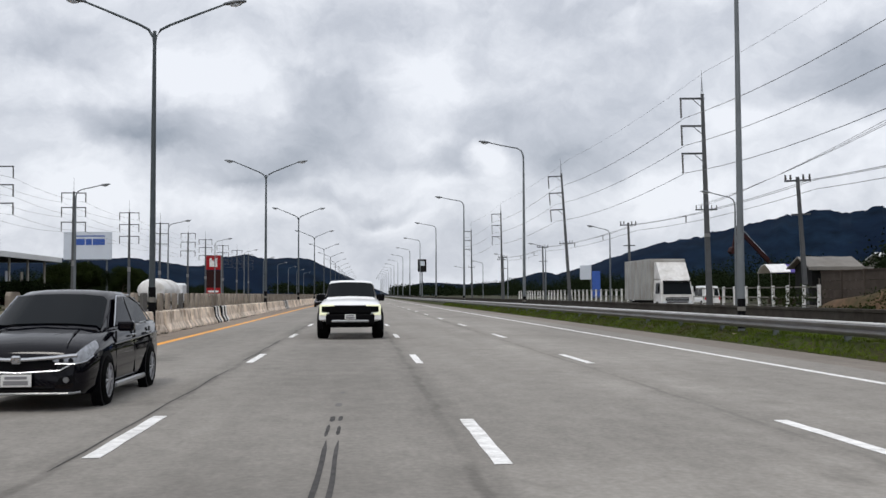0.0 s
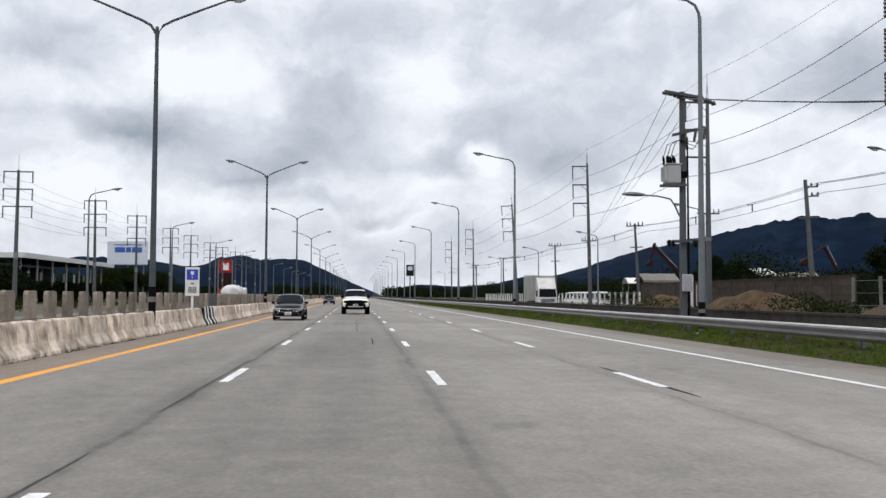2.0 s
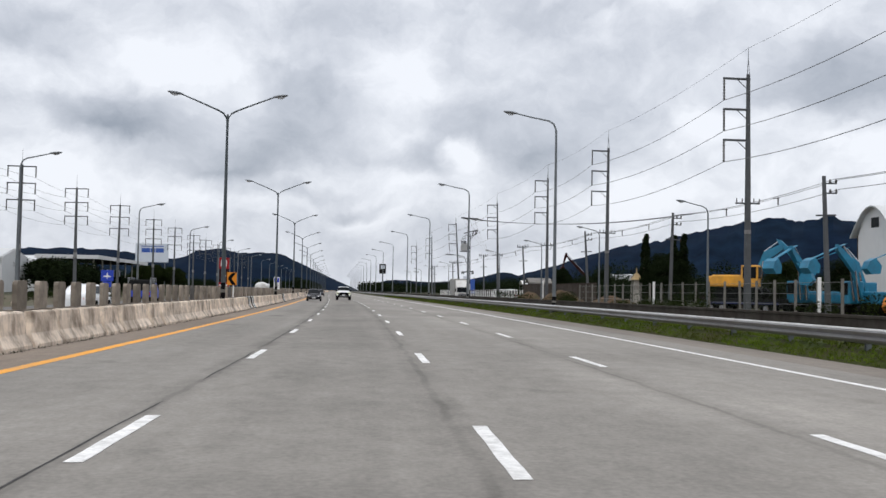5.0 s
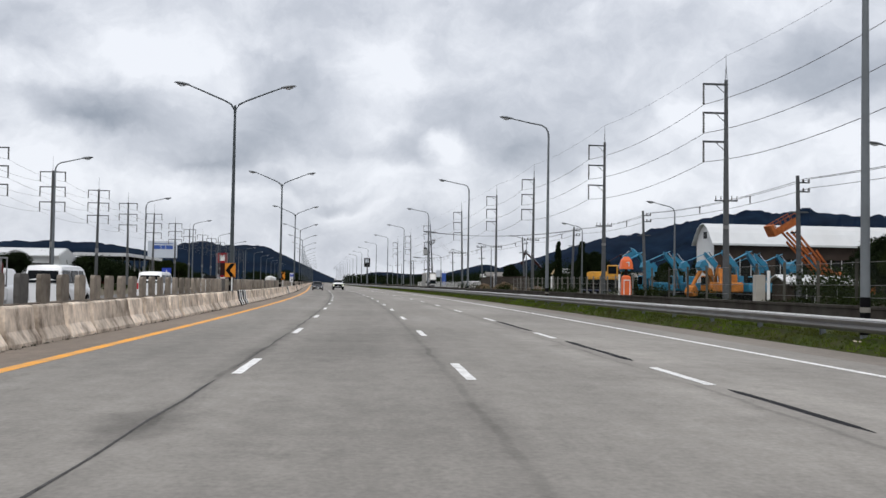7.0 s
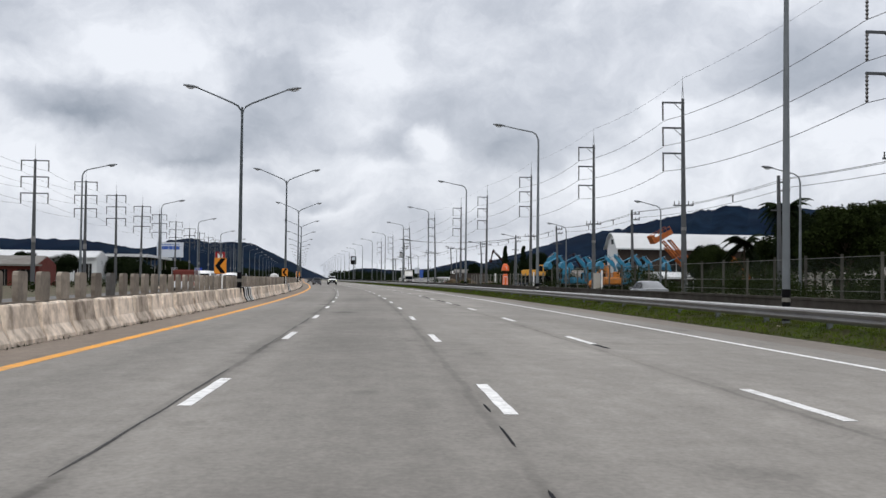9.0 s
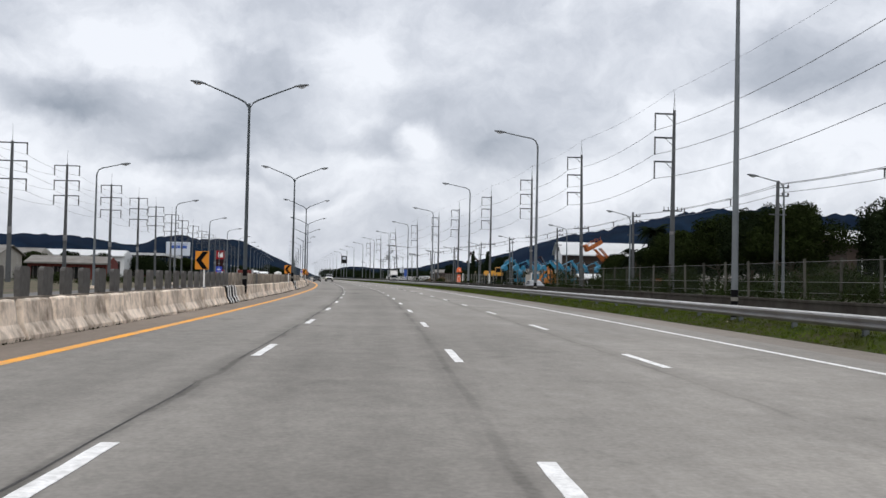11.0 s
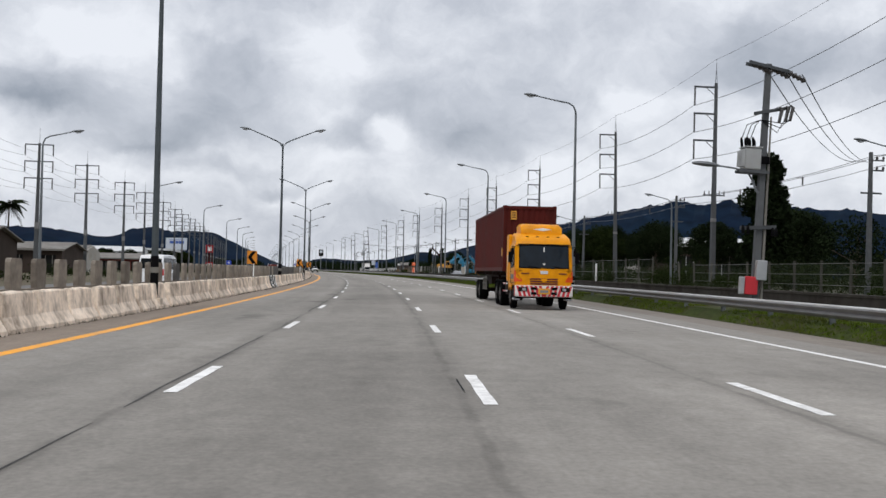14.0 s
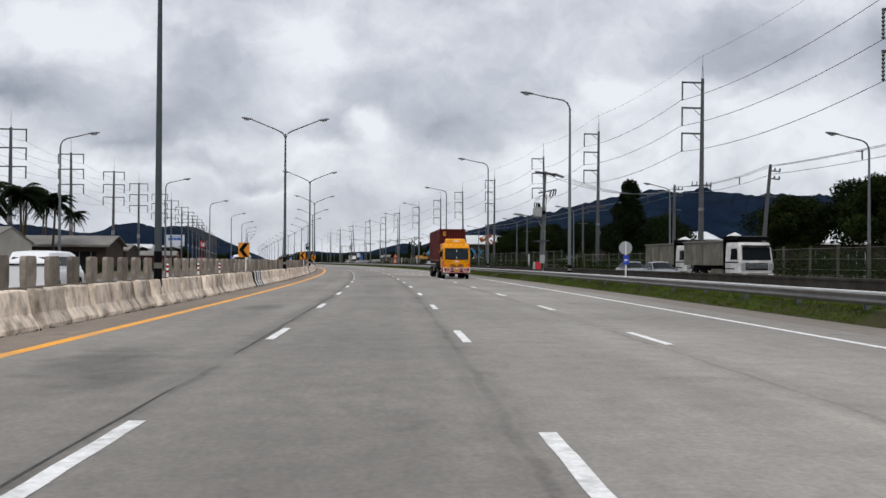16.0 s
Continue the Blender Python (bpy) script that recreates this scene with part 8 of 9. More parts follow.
# heap of brown earth behind the frontage road
def earth_heap(m, length, width, height, seed):
    bm = bmesh.new()
    rows_ = []
    for i in range(15):
        row = []
        for j in range(9):
            u, v = i / 14, j / 8
            z = height * math.sin(math.pi * u) ** 0.7 * math.sin(math.pi * v) * (1 + 0.35 * noise.noise((u * 5 + seed, v * 4, 1.0))) - 0.05
            row.append(((v - 0.5) * width, (u - 0.5) * length, z))
        rows_.append(row)
    loft(bm, rows_, closed=False, cap=False)
    o = part("earth_mound", bm, M_EARTH, smooth=True)
    o.matrix_world = m
    return tagged(o, "mound of brown earth with weeds", "earth mound", "earth mounds")


earth_heap(stand(22.0, 29.2), 24.0, 3.4, 1.9, 1)
earth_heap(stand(3.0, 31.0), 12.0, 6.0, 1.3, 4)
earth_heap(stand(46.0, 29.3), 20.0, 3.0, 1.6, 9)

# ---------------------------------------------------------------- fences along the frontage road
def fence(s0, s1, e, pitch, height, label, mesh_material, rail, post_material=None):
    root = thing("fence", label, "fence", Matrix.Identity(4), "fences")
    post_ob = None
    k = 0
    for s in np.arange(s0, s1, pitch):
        m = stand(s, e + random.uniform(-0.05, 0.05)) @ Matrix.Rotation(radians(random.uniform(-1.5, 1.5)), 4, "Y")
        if post_ob is None:
            bm = bmesh.new()
            box(bm, -0.09 if rail else -0.07, 0.09 if rail else 0.07, -0.09 if rail else -0.07, 0.09 if rail else 0.07, -0.2, height)
            post_ob = part("post", bm, post_material or M_FENCE, root)
            post_ob.matrix_local = m
        else:
            twin(post_ob, m, root)
    for z in ([0.5, height * 0.55, height - 0.15] if rail else [0.3, 1.0, 1.7, height - 0.2]):
        bm = bmesh.new()
        t = 0.05 if rail else 0.012
        sweep(bm, [(e - t, z - t), (e - t, z + t), (e + t, z + t), (e + t, z - t)], s0, s1 - pitch, pitch)
        part("rail" if rail else "wire", bm, M_FENCE if rail else M_GALV, root)
    if mesh_material:
        # woven mesh: thin crossing wires
        verts, faces = [], []
        for s in np.arange(s0, s1 - pitch, 0.22):
            for d in (1, -1):
                p, q = at(s, e + 0.075, 0.15), at(s + d * height * 0.5, e + 0.075, height - 0.15)
                t = 0.006
                n = len(verts)
                u = Vector((0.0, t, 0))
                verts += [p - u, p + u, q + u, q - u]
                faces.append((n, n + 1, n + 2, n + 3))
        tagged(mesh_part("wire_mesh", verts, faces, mesh_material, root), kind="stuff")
    return root


fence(58.4, 190, 30.8, 2.6, 2.0, "white concrete post fence along a truck yard", None, True, M_WHITE)
fence(-60, 6, 27.0, 3.0, 2.6, "grey concrete fence with wire mesh", M_FENCEG, False)
fence(-215, -64, 26.5, 4.6, 3.2, "tall concrete post fence overgrown with weeds", M_FENCEG, False, M_FENCEDARK)
fence(-320, -218, 27.5, 4.0, 2.6, "wire fence beside a lorry park", M_FENCEG, False, M_FENCEDARK)


def marker_post(m):
    o = part("marker_post", round_box(-0.10, 0.10, -0.05, 0.05, -0.1, 2.65, 0.015), M_WHITE)
    o.matrix_world = m
    bm = bmesh.new()
    box(bm, -0.104, 0.104, -0.054, 0.054, 0.35, 0.6)
    part("black_band", bm, M_BLACK, o)
    return tagged(o, "slim white concrete marker post", "post", "marker posts")


for _s, _e in ((40.1, 31.0), (-94.0, 26.0), (-60.0, 25.6), (-28.7, 25.8), (-196.0, 25.8)):
    marker_post(stand(_s, _e))
for _s, _e, _h in ((-93.4, 25.6, 2.35),):
    o = part("gate_pier", round_box(-0.34, 0.34, -0.28, 0.28, -0.1, _h, 0.03), M_PLASTER)
    o.matrix_world = stand(_s, _e)
    tagged(o, "pale grey plastered gate pier", "gate pier", "gate piers")


# ---------------------------------------------------------------- buildings
def gabled(m, length, width, eave, ridge, label, wall, roof, openings=3, curved=False, category="building", gable=None):
    """Ridge along x; long wall with bays looks to -y; gable end looks to -x."""
    root = thing("building", label, category, m, "roadside buildings")
    t = 0.2
    n = max(1, openings)
    bay = length / n
    for i in range(n):
        bm = bmesh.new()
        x0 = i * bay
        for a, b, z0, z1 in ((x0, x0 + bay * 0.18, 0, eave), (x0 + bay * 0.82, x0 + bay, 0, eave), (x0 + bay * 0.18, x0 + bay * 0.82, eave * 0.72, eave)):
            box(bm, a + (0.0 if a == x0 else 0.0), b, 0, t, z0 - (0.1 if z0 == 0 else 0), z1)
        part("front_wall", bm, wall, root)
        # Near-black panel: the unlit inside of the bay put into its colour.
        bm = bmesh.new()
        box(bm, x0 + bay * 0.18, x0 + bay * 0.82, t * 0.55, t * 0.75, 0, eave * 0.72)
        o = part("window" if eave < 5 else "roller_door", bm, M_DARKIN, root)
        bm = bmesh.new()
        for k in range(3):
            x = x0 + bay * (0.18 + 0.64 * (k + 0.5) / 3)
            box(bm, x - 0.04, x + 0.04, t * 0.3, t * 0.55, 0, eave * 0.72)
        part("mullion", bm, roof, o)
    bm = bmesh.new()
    box(bm, 0, length, width - t, width, -0.1, eave)
    part("back_wall", bm, wall, root)
    steps = 9 if curved else 3
    prof = []
    for i in range(steps):
        u = i / (steps - 1)
        k = math.sin(math.pi * u) ** (0.75 if curved else 1.0) if steps > 3 else (0, 1, 0)[i]
        prof.append((u * width, eave + (ridge - eave) * k))
    for x in (0.0, length - t):
        bm = bmesh.new()
        out = [(0.2, -0.1)] + [(min(max(y, 0.2), width - 0.2), z) for y, z in prof] + [(width - 0.2, -0.1)]
        loft(bm, [[(x + d, y, z) for y, z in out] for d in (0.002, t)])
        g = part("gable_wall", bm, gable or wall, root)
        if x == 0.0:
            bm = bmesh.new()
            box(bm, -0.03, 0.0, width * 0.40, width * 0.60, eave + (ridge - eave) * 0.25, eave + (ridge - eave) * 0.62)
            part("louvre", bm, M_GLASS if curved else M_DARKIN, g)
    bm = bmesh.new()
    over = 0.5
    rows_ = []
    full = [(-over, eave - 0.25)] + prof[1:-1] + [(width + over, eave - 0.25)]
    xs = np.arange(-over, length + over + 0.1, 0.9)
    for i, x in enumerate(xs):
        lift = 0.03 if i % 2 else 0.0
        rows_.append([(x, y, z + 0.03 + lift) for y, z in full] + [(x, y, z + 0.15 + lift) for y, z in reversed(full)])
    loft(bm, rows_)
    part("roof", bm, roof, root)
    bm = bmesh.new()
    box(bm, -over, length + over, -over - 0.12, -over + 0.02, eave - 0.36, eave - 0.10)
    part("gutter", bm, roof, root)
    return root


_along = Matrix.Rotation(0, 4, "Z")


# big white warehouse, gable towards the road, long wall towards the camera
gabled(stand(-30.0, 48.0), 44.0, 6.6, 7.6, 10.2, "white metal warehouse with a curved roof over dark walls", M_BROWNWALL, M_ROOF, 6, True, gable=M_ROOF)
gabled(stand(-122.0, 62.0), 30.0, 16.0, 7.4, 9.2, "dark walled factory hall with a white flat-pitched roof behind trees", M_BROWNWALL, M_ROOF, 4)
# Walls here are near-black in place of the shed's shaded inside.
gabled(stand(66.0, 33.9), 4.2, 3.0, 3.55, 4.15, "low open shed with a grey fibre roof", M_DARKIN, M_ROOFGREY, 2)
gabled(stand(100.0, 59.6), 5.4, 6.0, 5.0, 6.0, "house with a pale metal roof behind a yard", M_PLASTER, M_ROOF, 2)
gabled(stand(103.0, 66.0), 8.0, 5.0, 4.6, 5.5, "house with a grey roof behind a yard", M_PLASTER, M_ROOFGREY, 3)
gabled(stand(14.0, 52.0), 18.0, 10.0, 2.6, 3.8, "low open shed with a weathered fibre roof", M_BROWNWALL, M_ROOFGREY, 4)
gabled(stand(-55.0, 74.0), 24.0, 12.0, 3.0, 4.2, "workshop with a pale roof behind parked machines", M_PLASTER, M_ROOFGREY, 4)
gabled(stand(-222.0, 58.0), 30.0, 14.0, 4.4, 6.4, "dark shed with a stepped white metal roof", M_BROWNWALL, M_ROOF, 5)
gabled(stand(-205.0, 66.0), 24.0, 12.0, 5.0, 7.2, "pale roofed hall behind a tall tree", M_BROWNWALL, M_ROOF, 4)
gabled(stand(-298.2, 40.5), 14.0, 9.0, 3.6, 4.6, "roadside shop with a green awning roof", M_PLASTER, M_ROOFGREY, 3)
# beyond the opposite carriageway: x of each building runs away from the road
def west(s, e, *args):
    return gabled(stand(s, e) , *args)


west(118.0, -112.0, 42.0, 22.0, 6.0, 8.2, "long factory hall with a pale metal roof", M_ROOF, M_ROOF, 6)
west(70.0, -96.0, 34.0, 16.0, 6.4, 8.0, "white factory hall beyond the carriageway", M_ROOF, M_ROOF, 5)


def forecourt(s0, s1, e0, e1, under, top):
    """Flat canopy with a deep pale fascia on slim columns, kiosks and a back wall under it; soffit and wall are
    coloured dark for the shade.
    """
    m = stand((s0 + s1) / 2, (e0 + e1) / 2)
    half, deep = (s1 - s0) / 2, (e1 - e0) / 2
    root = thing("forecourt_canopy", "long flat forecourt canopy with a deep pale fascia", "canopy", m)
    part("roof", round_box(-deep + 0.1, deep - 0.1, -half + 0.1, half - 0.1, under + 0.15, top - 0.1, 0.03), M_ROOFGREY, root)
    for sg in (-1, 1):
        part("long_fascia", round_box(sg * deep - 0.1, sg * deep + 0.1, -half, half, under, top, 0.03), M_ROOF, root, "pale metal fascia")
        part("end_fascia", round_box(-deep + 0.105, deep - 0.105, sg * half - 0.1, sg * half + 0.1, under, top, 0.03), M_ROOF, root, "pale metal fascia")
    part("soffit", round_box(-deep + 0.12, deep - 0.12, -half + 0.12, half - 0.12, under + 0.05, under + 0.13, 0.01), M_DARKIN, root, "soffit painted as dark as its shade")
    for y in np.arange(-half + 4, half, 9.0):
        for x in (-deep + 2.0, deep - 2.0):
            bm = bmesh.new()
            tube(bm, [(x, y, -0.1), (x, y, under + 0.1)], 0.2, 10)
            part("column", bm, M_PLASTER, root, "slim pale column", smooth=True)
    part("back_wall", round_box(-deep + 0.4, -deep + 0.6, -half + 1, half - 1, -0.1, under - 0.4, 0.02), M_DARKIN, root, "wall painted as dark as the canopy's shade")
    for k, y in enumerate(np.arange(-half + 6, half - 4, 7.5)):
        kiosk = part("kiosk", round_box(-1.2, 1.2, y, y + 2.2, -0.1, 2.6 + 0.5 * (k % 2), 0.05), M_PLASTER if k % 3 else M_REDWALL, root, "small kiosk")
        part("window", round_box(1.2, 1.23, y + 0.3, y + 1.9, 1.1, 2.1, 0.01), M_GLASS, kiosk)
        part("hanging_sign", round_box(2.0, 2.12, y + 3.2, y + 4.6, 3.8, 5.6, 0.02), M_BILL if k % 2 else M_PLASTER, root, "pale hanging sign")
    return root


forecourt(118.0, 179.4, -70.0, -56.0, 7.45, 8.35)
west(-12.0, -100.0, 32.0, 16.0, 5.0, 6.4, "white walled industrial building", M_PLASTER, M_ROOFGREY, 5)
west(-78.0, -84.0, 26.0, 14.0, 4.0, 5.4, "cream walled shop row with a flat roof", M_PLASTER, M_ROOFGREY, 5)
west(-128.0, -72.0, 24.0, 12.0, 3.6, 4.6, "shop row with pale awnings", M_PLASTER, M_ROOFGREY, 5)
west(-170.0, -68.0, 26.0, 12.0, 3.4, 4.2, "open-fronted shop row with a white eave", M_BROWNWALL, M_ROOFGREY, 6)
west(-226.0, -60.0, 26.0, 10.0, 3.4, 4.4, "house with dark brown walls under palms", M_BROWNWALL, M_ROOFGREY, 4)
west(-262.0, -66.0, 30.0, 12.0, 3.2, 4.4, "shop row with a pale roof under palms", M_PLASTER, M_ROOFGREY, 5)
west(-60.0, -58.0, 14.0, 9.0, 3.0, 4.0, "brick-red roadside kiosk with an orange front", M_REDWALL, M_ROOFGREY, 4)

# billboard
bb = thing("billboard", "large pale billboard with a blue printed line on a steel frame", "billboard", stand(217.5, -61.6) @ Matrix.Rotation(radians(-6), 4, "Z"))
face = part("panel", round_box(-5.4, 5.4, -0.2, 0.2, 9.4, 15.6, 0.05), M_BILL, bb)
for x0, x1, z0, z1 in ((-3.4, -0.6, 12.6, 14.0), (-0.4, 1.0, 12.6, 14.0), (1.2, 3.9, 12.6, 14.0), (-3.6, 3.9, 14.5, 14.75)):
    part("print_bar", round_box(x0, x1, -0.225, -0.205, z0, z1, 0.004), M_BILLBLUE, face)
for x in (-4.2, 0.0, 4.2):
    bm = bmesh.new()
    tube(bm, [(x, 0.4, -0.2), (x, 0.4, 15.4)], 0.2, 8)
    part("post", bm, M_POLE, bb)
bm = bmesh.new()
for z in (9.5, 12.5, 15.2):
    box(bm, -5.2, 5.2, 0.2, 0.35, z, z + 0.15)
for x in (-4.2, 0.0):
    tube(bm, [(x, 0.45, 9.5), (x + 4.2, 0.45, 15.2)], 0.06, 5)
part("frame", bm, M_POLE, bb)
bm = bmesh.new()
box(bm, -5.4, 5.4, -0.7, -0.2, 9.2, 9.26)
part("catwalk", bm, M_POLE, bb)

# red advertising tower
rt = thing("sign_tower", "tall red advertising tower with a white emblem", "sign tower", stand(325.0, -50.0))
bm = bmesh.new()
for x in (-2.6, 2.6):
    box(bm, x - 0.2, x + 0.2, -0.2, 0.2, -0.1, 14.6)
part("legs", bm, M_POLE, rt)
p1 = part("red_panel", round_box(-2.4, 2.4, -0.25, 0.25, 9.8, 14.6, 0.05), M_TOWER, rt)
bm = bmesh.new()
loft(bm, [[(x, y, z) for x, z in ((-1.3, 10.8), (-1.3, 13.6), (-0.6, 13.6), (0.0, 12.6), (0.6, 13.6), (1.3, 13.6), (1.3, 10.8))] for y in (-0.29, -0.26)])
part("emblem", bm, M_WHITE, p1)
part("middle_panel", round_box(-2.4, 2.4, -0.2, 0.2, 4.0, 9.6, 0.05), M_TOWERDARK, rt)
p2 = part("red_panel", round_box(-2.4, 2.4, -0.25, 0.25, 0.6, 3.8, 0.05), M_TOWER, rt)
for z in (1.2, 2.3):
    part("print_bar", round_box(-1.7, 1.7, -0.28, -0.255, z, z + 0.6, 0.01), M_WHITE, p2)

# dark display board on the verge far along the road
vm = thing("display_board", "dark roadside display board on a steel mast", "display board", stand(335.0, 20.0))
bm = bmesh.new()
tube(bm, [(0, 0.3, -0.2), (0, 0.3, 13.4)], 0.22, 8)
part("mast", bm, M_POLE, vm)
f = part("board", round_box(-1.5, 1.5, -0.2, 0.2, 9.2, 13.6, 0.05), M_DARKIN, vm)
part("pale_panel", round_box(-0.9, 0.9, -0.235, -0.205, 11.4, 13.0, 0.01), M_BILL, f)

# shop sign beside the frontage road
ss = thing("shop_sign", "dark signboard on a post beside the frontage road", "sign", stand(-322.0, 27.6))
bm = bmesh.new()
tube(bm, [(0, 0, -0.1), (0, 0, 4.8)], 0.07, 8)
part("post", bm, M_POLE, ss)
f = part("board", round_box(-0.7, 0.7, -0.1, -0.05, 3.9, 5.6, 0.02), M_CHASSIS, ss)
for z in (4.2, 4.6, 5.0):
    part("print_bar", round_box(-0.45, 0.45, -0.12, -0.105, z, z + 0.16, 0.005), M_BILL, f)

# small cabinet with a coloured sign on the overpass-like deck of the yard
dk = thing("yard_sign", "blue and white yard sign on a post", "sign", stand(128.0, 31.2))
bm = bmesh.new()
tube(bm, [(0, 0, -0.1), (0, 0, 5.4)], 0.09, 8)
part("post", bm, M_POLE, dk)
part("panel", round_box(-1.6, 0.0, -0.1, -0.04, 3.4, 5.4, 0.02), M_BILL, dk)
part("blue_banner", round_box(0.12, 1.3, -0.1, -0.04, 0.9, 4.6, 0.02), M_BILLBLUE, dk)


# ---------------------------------------------------------------- construction machines
def excavator(m, paint, boom, label, reach=(3.2, 5.6), fold=(5.4, 2.2), group="parked machines"):
    """Tracked excavator: boom rises towards -y, then the stick folds down to the bucket."""
    root = thing("excavator", label, "excavator", m, group)
    for x in (-1.1, 1.1):
        bm = bmesh.new()
        out = []
        for a in np.linspace(math.pi / 2, 3 * math.pi / 2, 7):
            out.append((-1.6 + 0.45 * math.cos(a), 0.45 + 0.45 * math.sin(a)))
        for a in np.linspace(-math.pi / 2, math.pi / 2, 7):
            out.append((1.6 + 0.45 * math.cos(a), 0.45 + 0.45 * math.sin(a)))
        loft(bm, [[(x + d, y, z) for y, z in out] for d in (-0.3, 0.3)])
        part("track", bm, M_PLASTIC, root)
    part("turntable", round_box(-0.9, 0.9, -0.9, 0.9, 0.75, 1.0, 0.05), M_PLASTIC, root)
    part("engine_deck", round_box(-1.3, 1.3, -0.4, 2.4, 1.0, 2.05, 0.12, 2), paint, root)
    part("counterweight", round_box(-1.25, 1.25, 2.2, 2.75, 1.0, 1.95, 0.15, 2), paint, root)
    cab = part("cab", round_box(-1.3, -0.35, -1.7, -0.2, 1.0, 2.9, 0.10, 2), paint, root)
    for x0, x1, y0, y1 in ((-1.2, -0.45, -1.725, -1.705), (-1.325, -1.305, -1.55, -0.4)):
        part("cab_window", round_box(x0, x1, y0, y1, 1.75, 2.75, 0.005), M_GLASS, cab)
    b0, b1, b2 = Vector((0.2, -0.9, 1.5)), Vector((0.2, -0.9 - reach[0], reach[1])), Vector((0.2, -0.9 - fold[0], fold[1]))
    mid = b0.lerp(b1, 0.45) + Vector((0, 0.25, 0.7))
    bm = bmesh.new()
    rows_ = []
    for p, h in ((b0, 0.35), (mid, 0.5), (b1, 0.26)):
        rows_.append([p + Vector((sx * 0.22, 0, sz * h)) for sx, sz in ((-1, -1), (1, -1), (1, 1), (-1, 1))])
    loft(bm, rows_)
    bo = part("boom", bm, boom, root)
    bm = bmesh.new()
    rows_ = []
    d = (b2 - b1).normalized()
    for p, h in ((b1 - d * 0.7, 0.2), (b1, 0.36), (b2, 0.18)):
        rows_.append([p + Vector((sx * 0.17, sz * h, sz * h * 0.3)) for sx, sz in ((-1, -1), (1, -1), (1, 1), (-1, 1))])
    loft(bm, rows_)
    st = part("stick", bm, boom, bo)
    bm = bmesh.new()
    out = [(0.0, 0.1), (-0.5, -0.15), (-0.75, -0.75), (-0.35, -1.2), (0.35, -1.15), (0.45, -0.5)]
    loft(bm, [[(0.2 + sx, b2.y + y, b2.z + z) for y, z in out] for sx in (-0.55, 0.55)])
    part("bucket", bm, boom, bo)
    for sx in (-0.3, 0.3):
        bm = bmesh.new()
        tube(bm, [b0 + Vector((sx, -0.5, -0.2)), mid + Vector((sx, 0, -0.3))], [0.10, 0.06], 6)
        part("boom_cylinder", bm, M_CHROME, bo)
    bm = bmesh.new()
    tube(bm, [mid + Vector((0, 0, 0.5)), b1 - d * 0.6], [0.10, 0.06], 6)
    part("stick_cylinder", bm, M_CHROME, bo)
    return root


excavator(stand(-42.0, 43.5, 0, -60), M_DULLORANGE, M_DULLORANGE, "faded orange tracked excavator parked in a yard", (2.4, 3.8), (4.2, 1.6))


def low_trailer(m):
    root = thing("low_loader_trailer", "dark blue low-loader trailer carrying an excavator", "trailer", m)
    part("bed", round_box(-1.5, 1.5, -3.6, 3.6, 0.95, 1.30, 0.04), M_DARKIN, root)
    for x in (-1.44, 1.44):
        part("side_rail", round_box(x - 0.06, x + 0.06, -3.5, 3.5, 0.80, 1.02, 0.03), M_NAVY, root)
    for sg in (-1, 1):
        for y in (-2.4, 1.4, 2.4):
            wheel(root, sg * 1.15, y, 0.48, 0.5, 0.24, sg)
    return root


low_trailer(stand(-31.6, 32.9, 0, 50))
excavator(stand(-31.6, 32.9, 1.30, 50), M_MYEL, M_BLUE, "yellow tracked excavator with a blue boom", (2.6, 4.6), (4.4, 2.4))
_blue = excavator(stand(-38.0, 41.0, 0, -80), M_BLUE, M_BLUE, "blue tracked excavator with its boom raised", (2.4, 5.6), (4.8, 4.6))
for _s, _e, _t in ((-41.0, 45.5, -95), (-44.5, 48.5, -70), (-40.0, 52.5, -100), (-37.0, 56.5, -85), (-33.0, 38.5, -60), (-34.5, 44.0, -110), (-47.0, 45.0, -85), (-43.0, 57.0, -75)):
    copy_thing(_blue, stand(_s, _e, 0, _t))


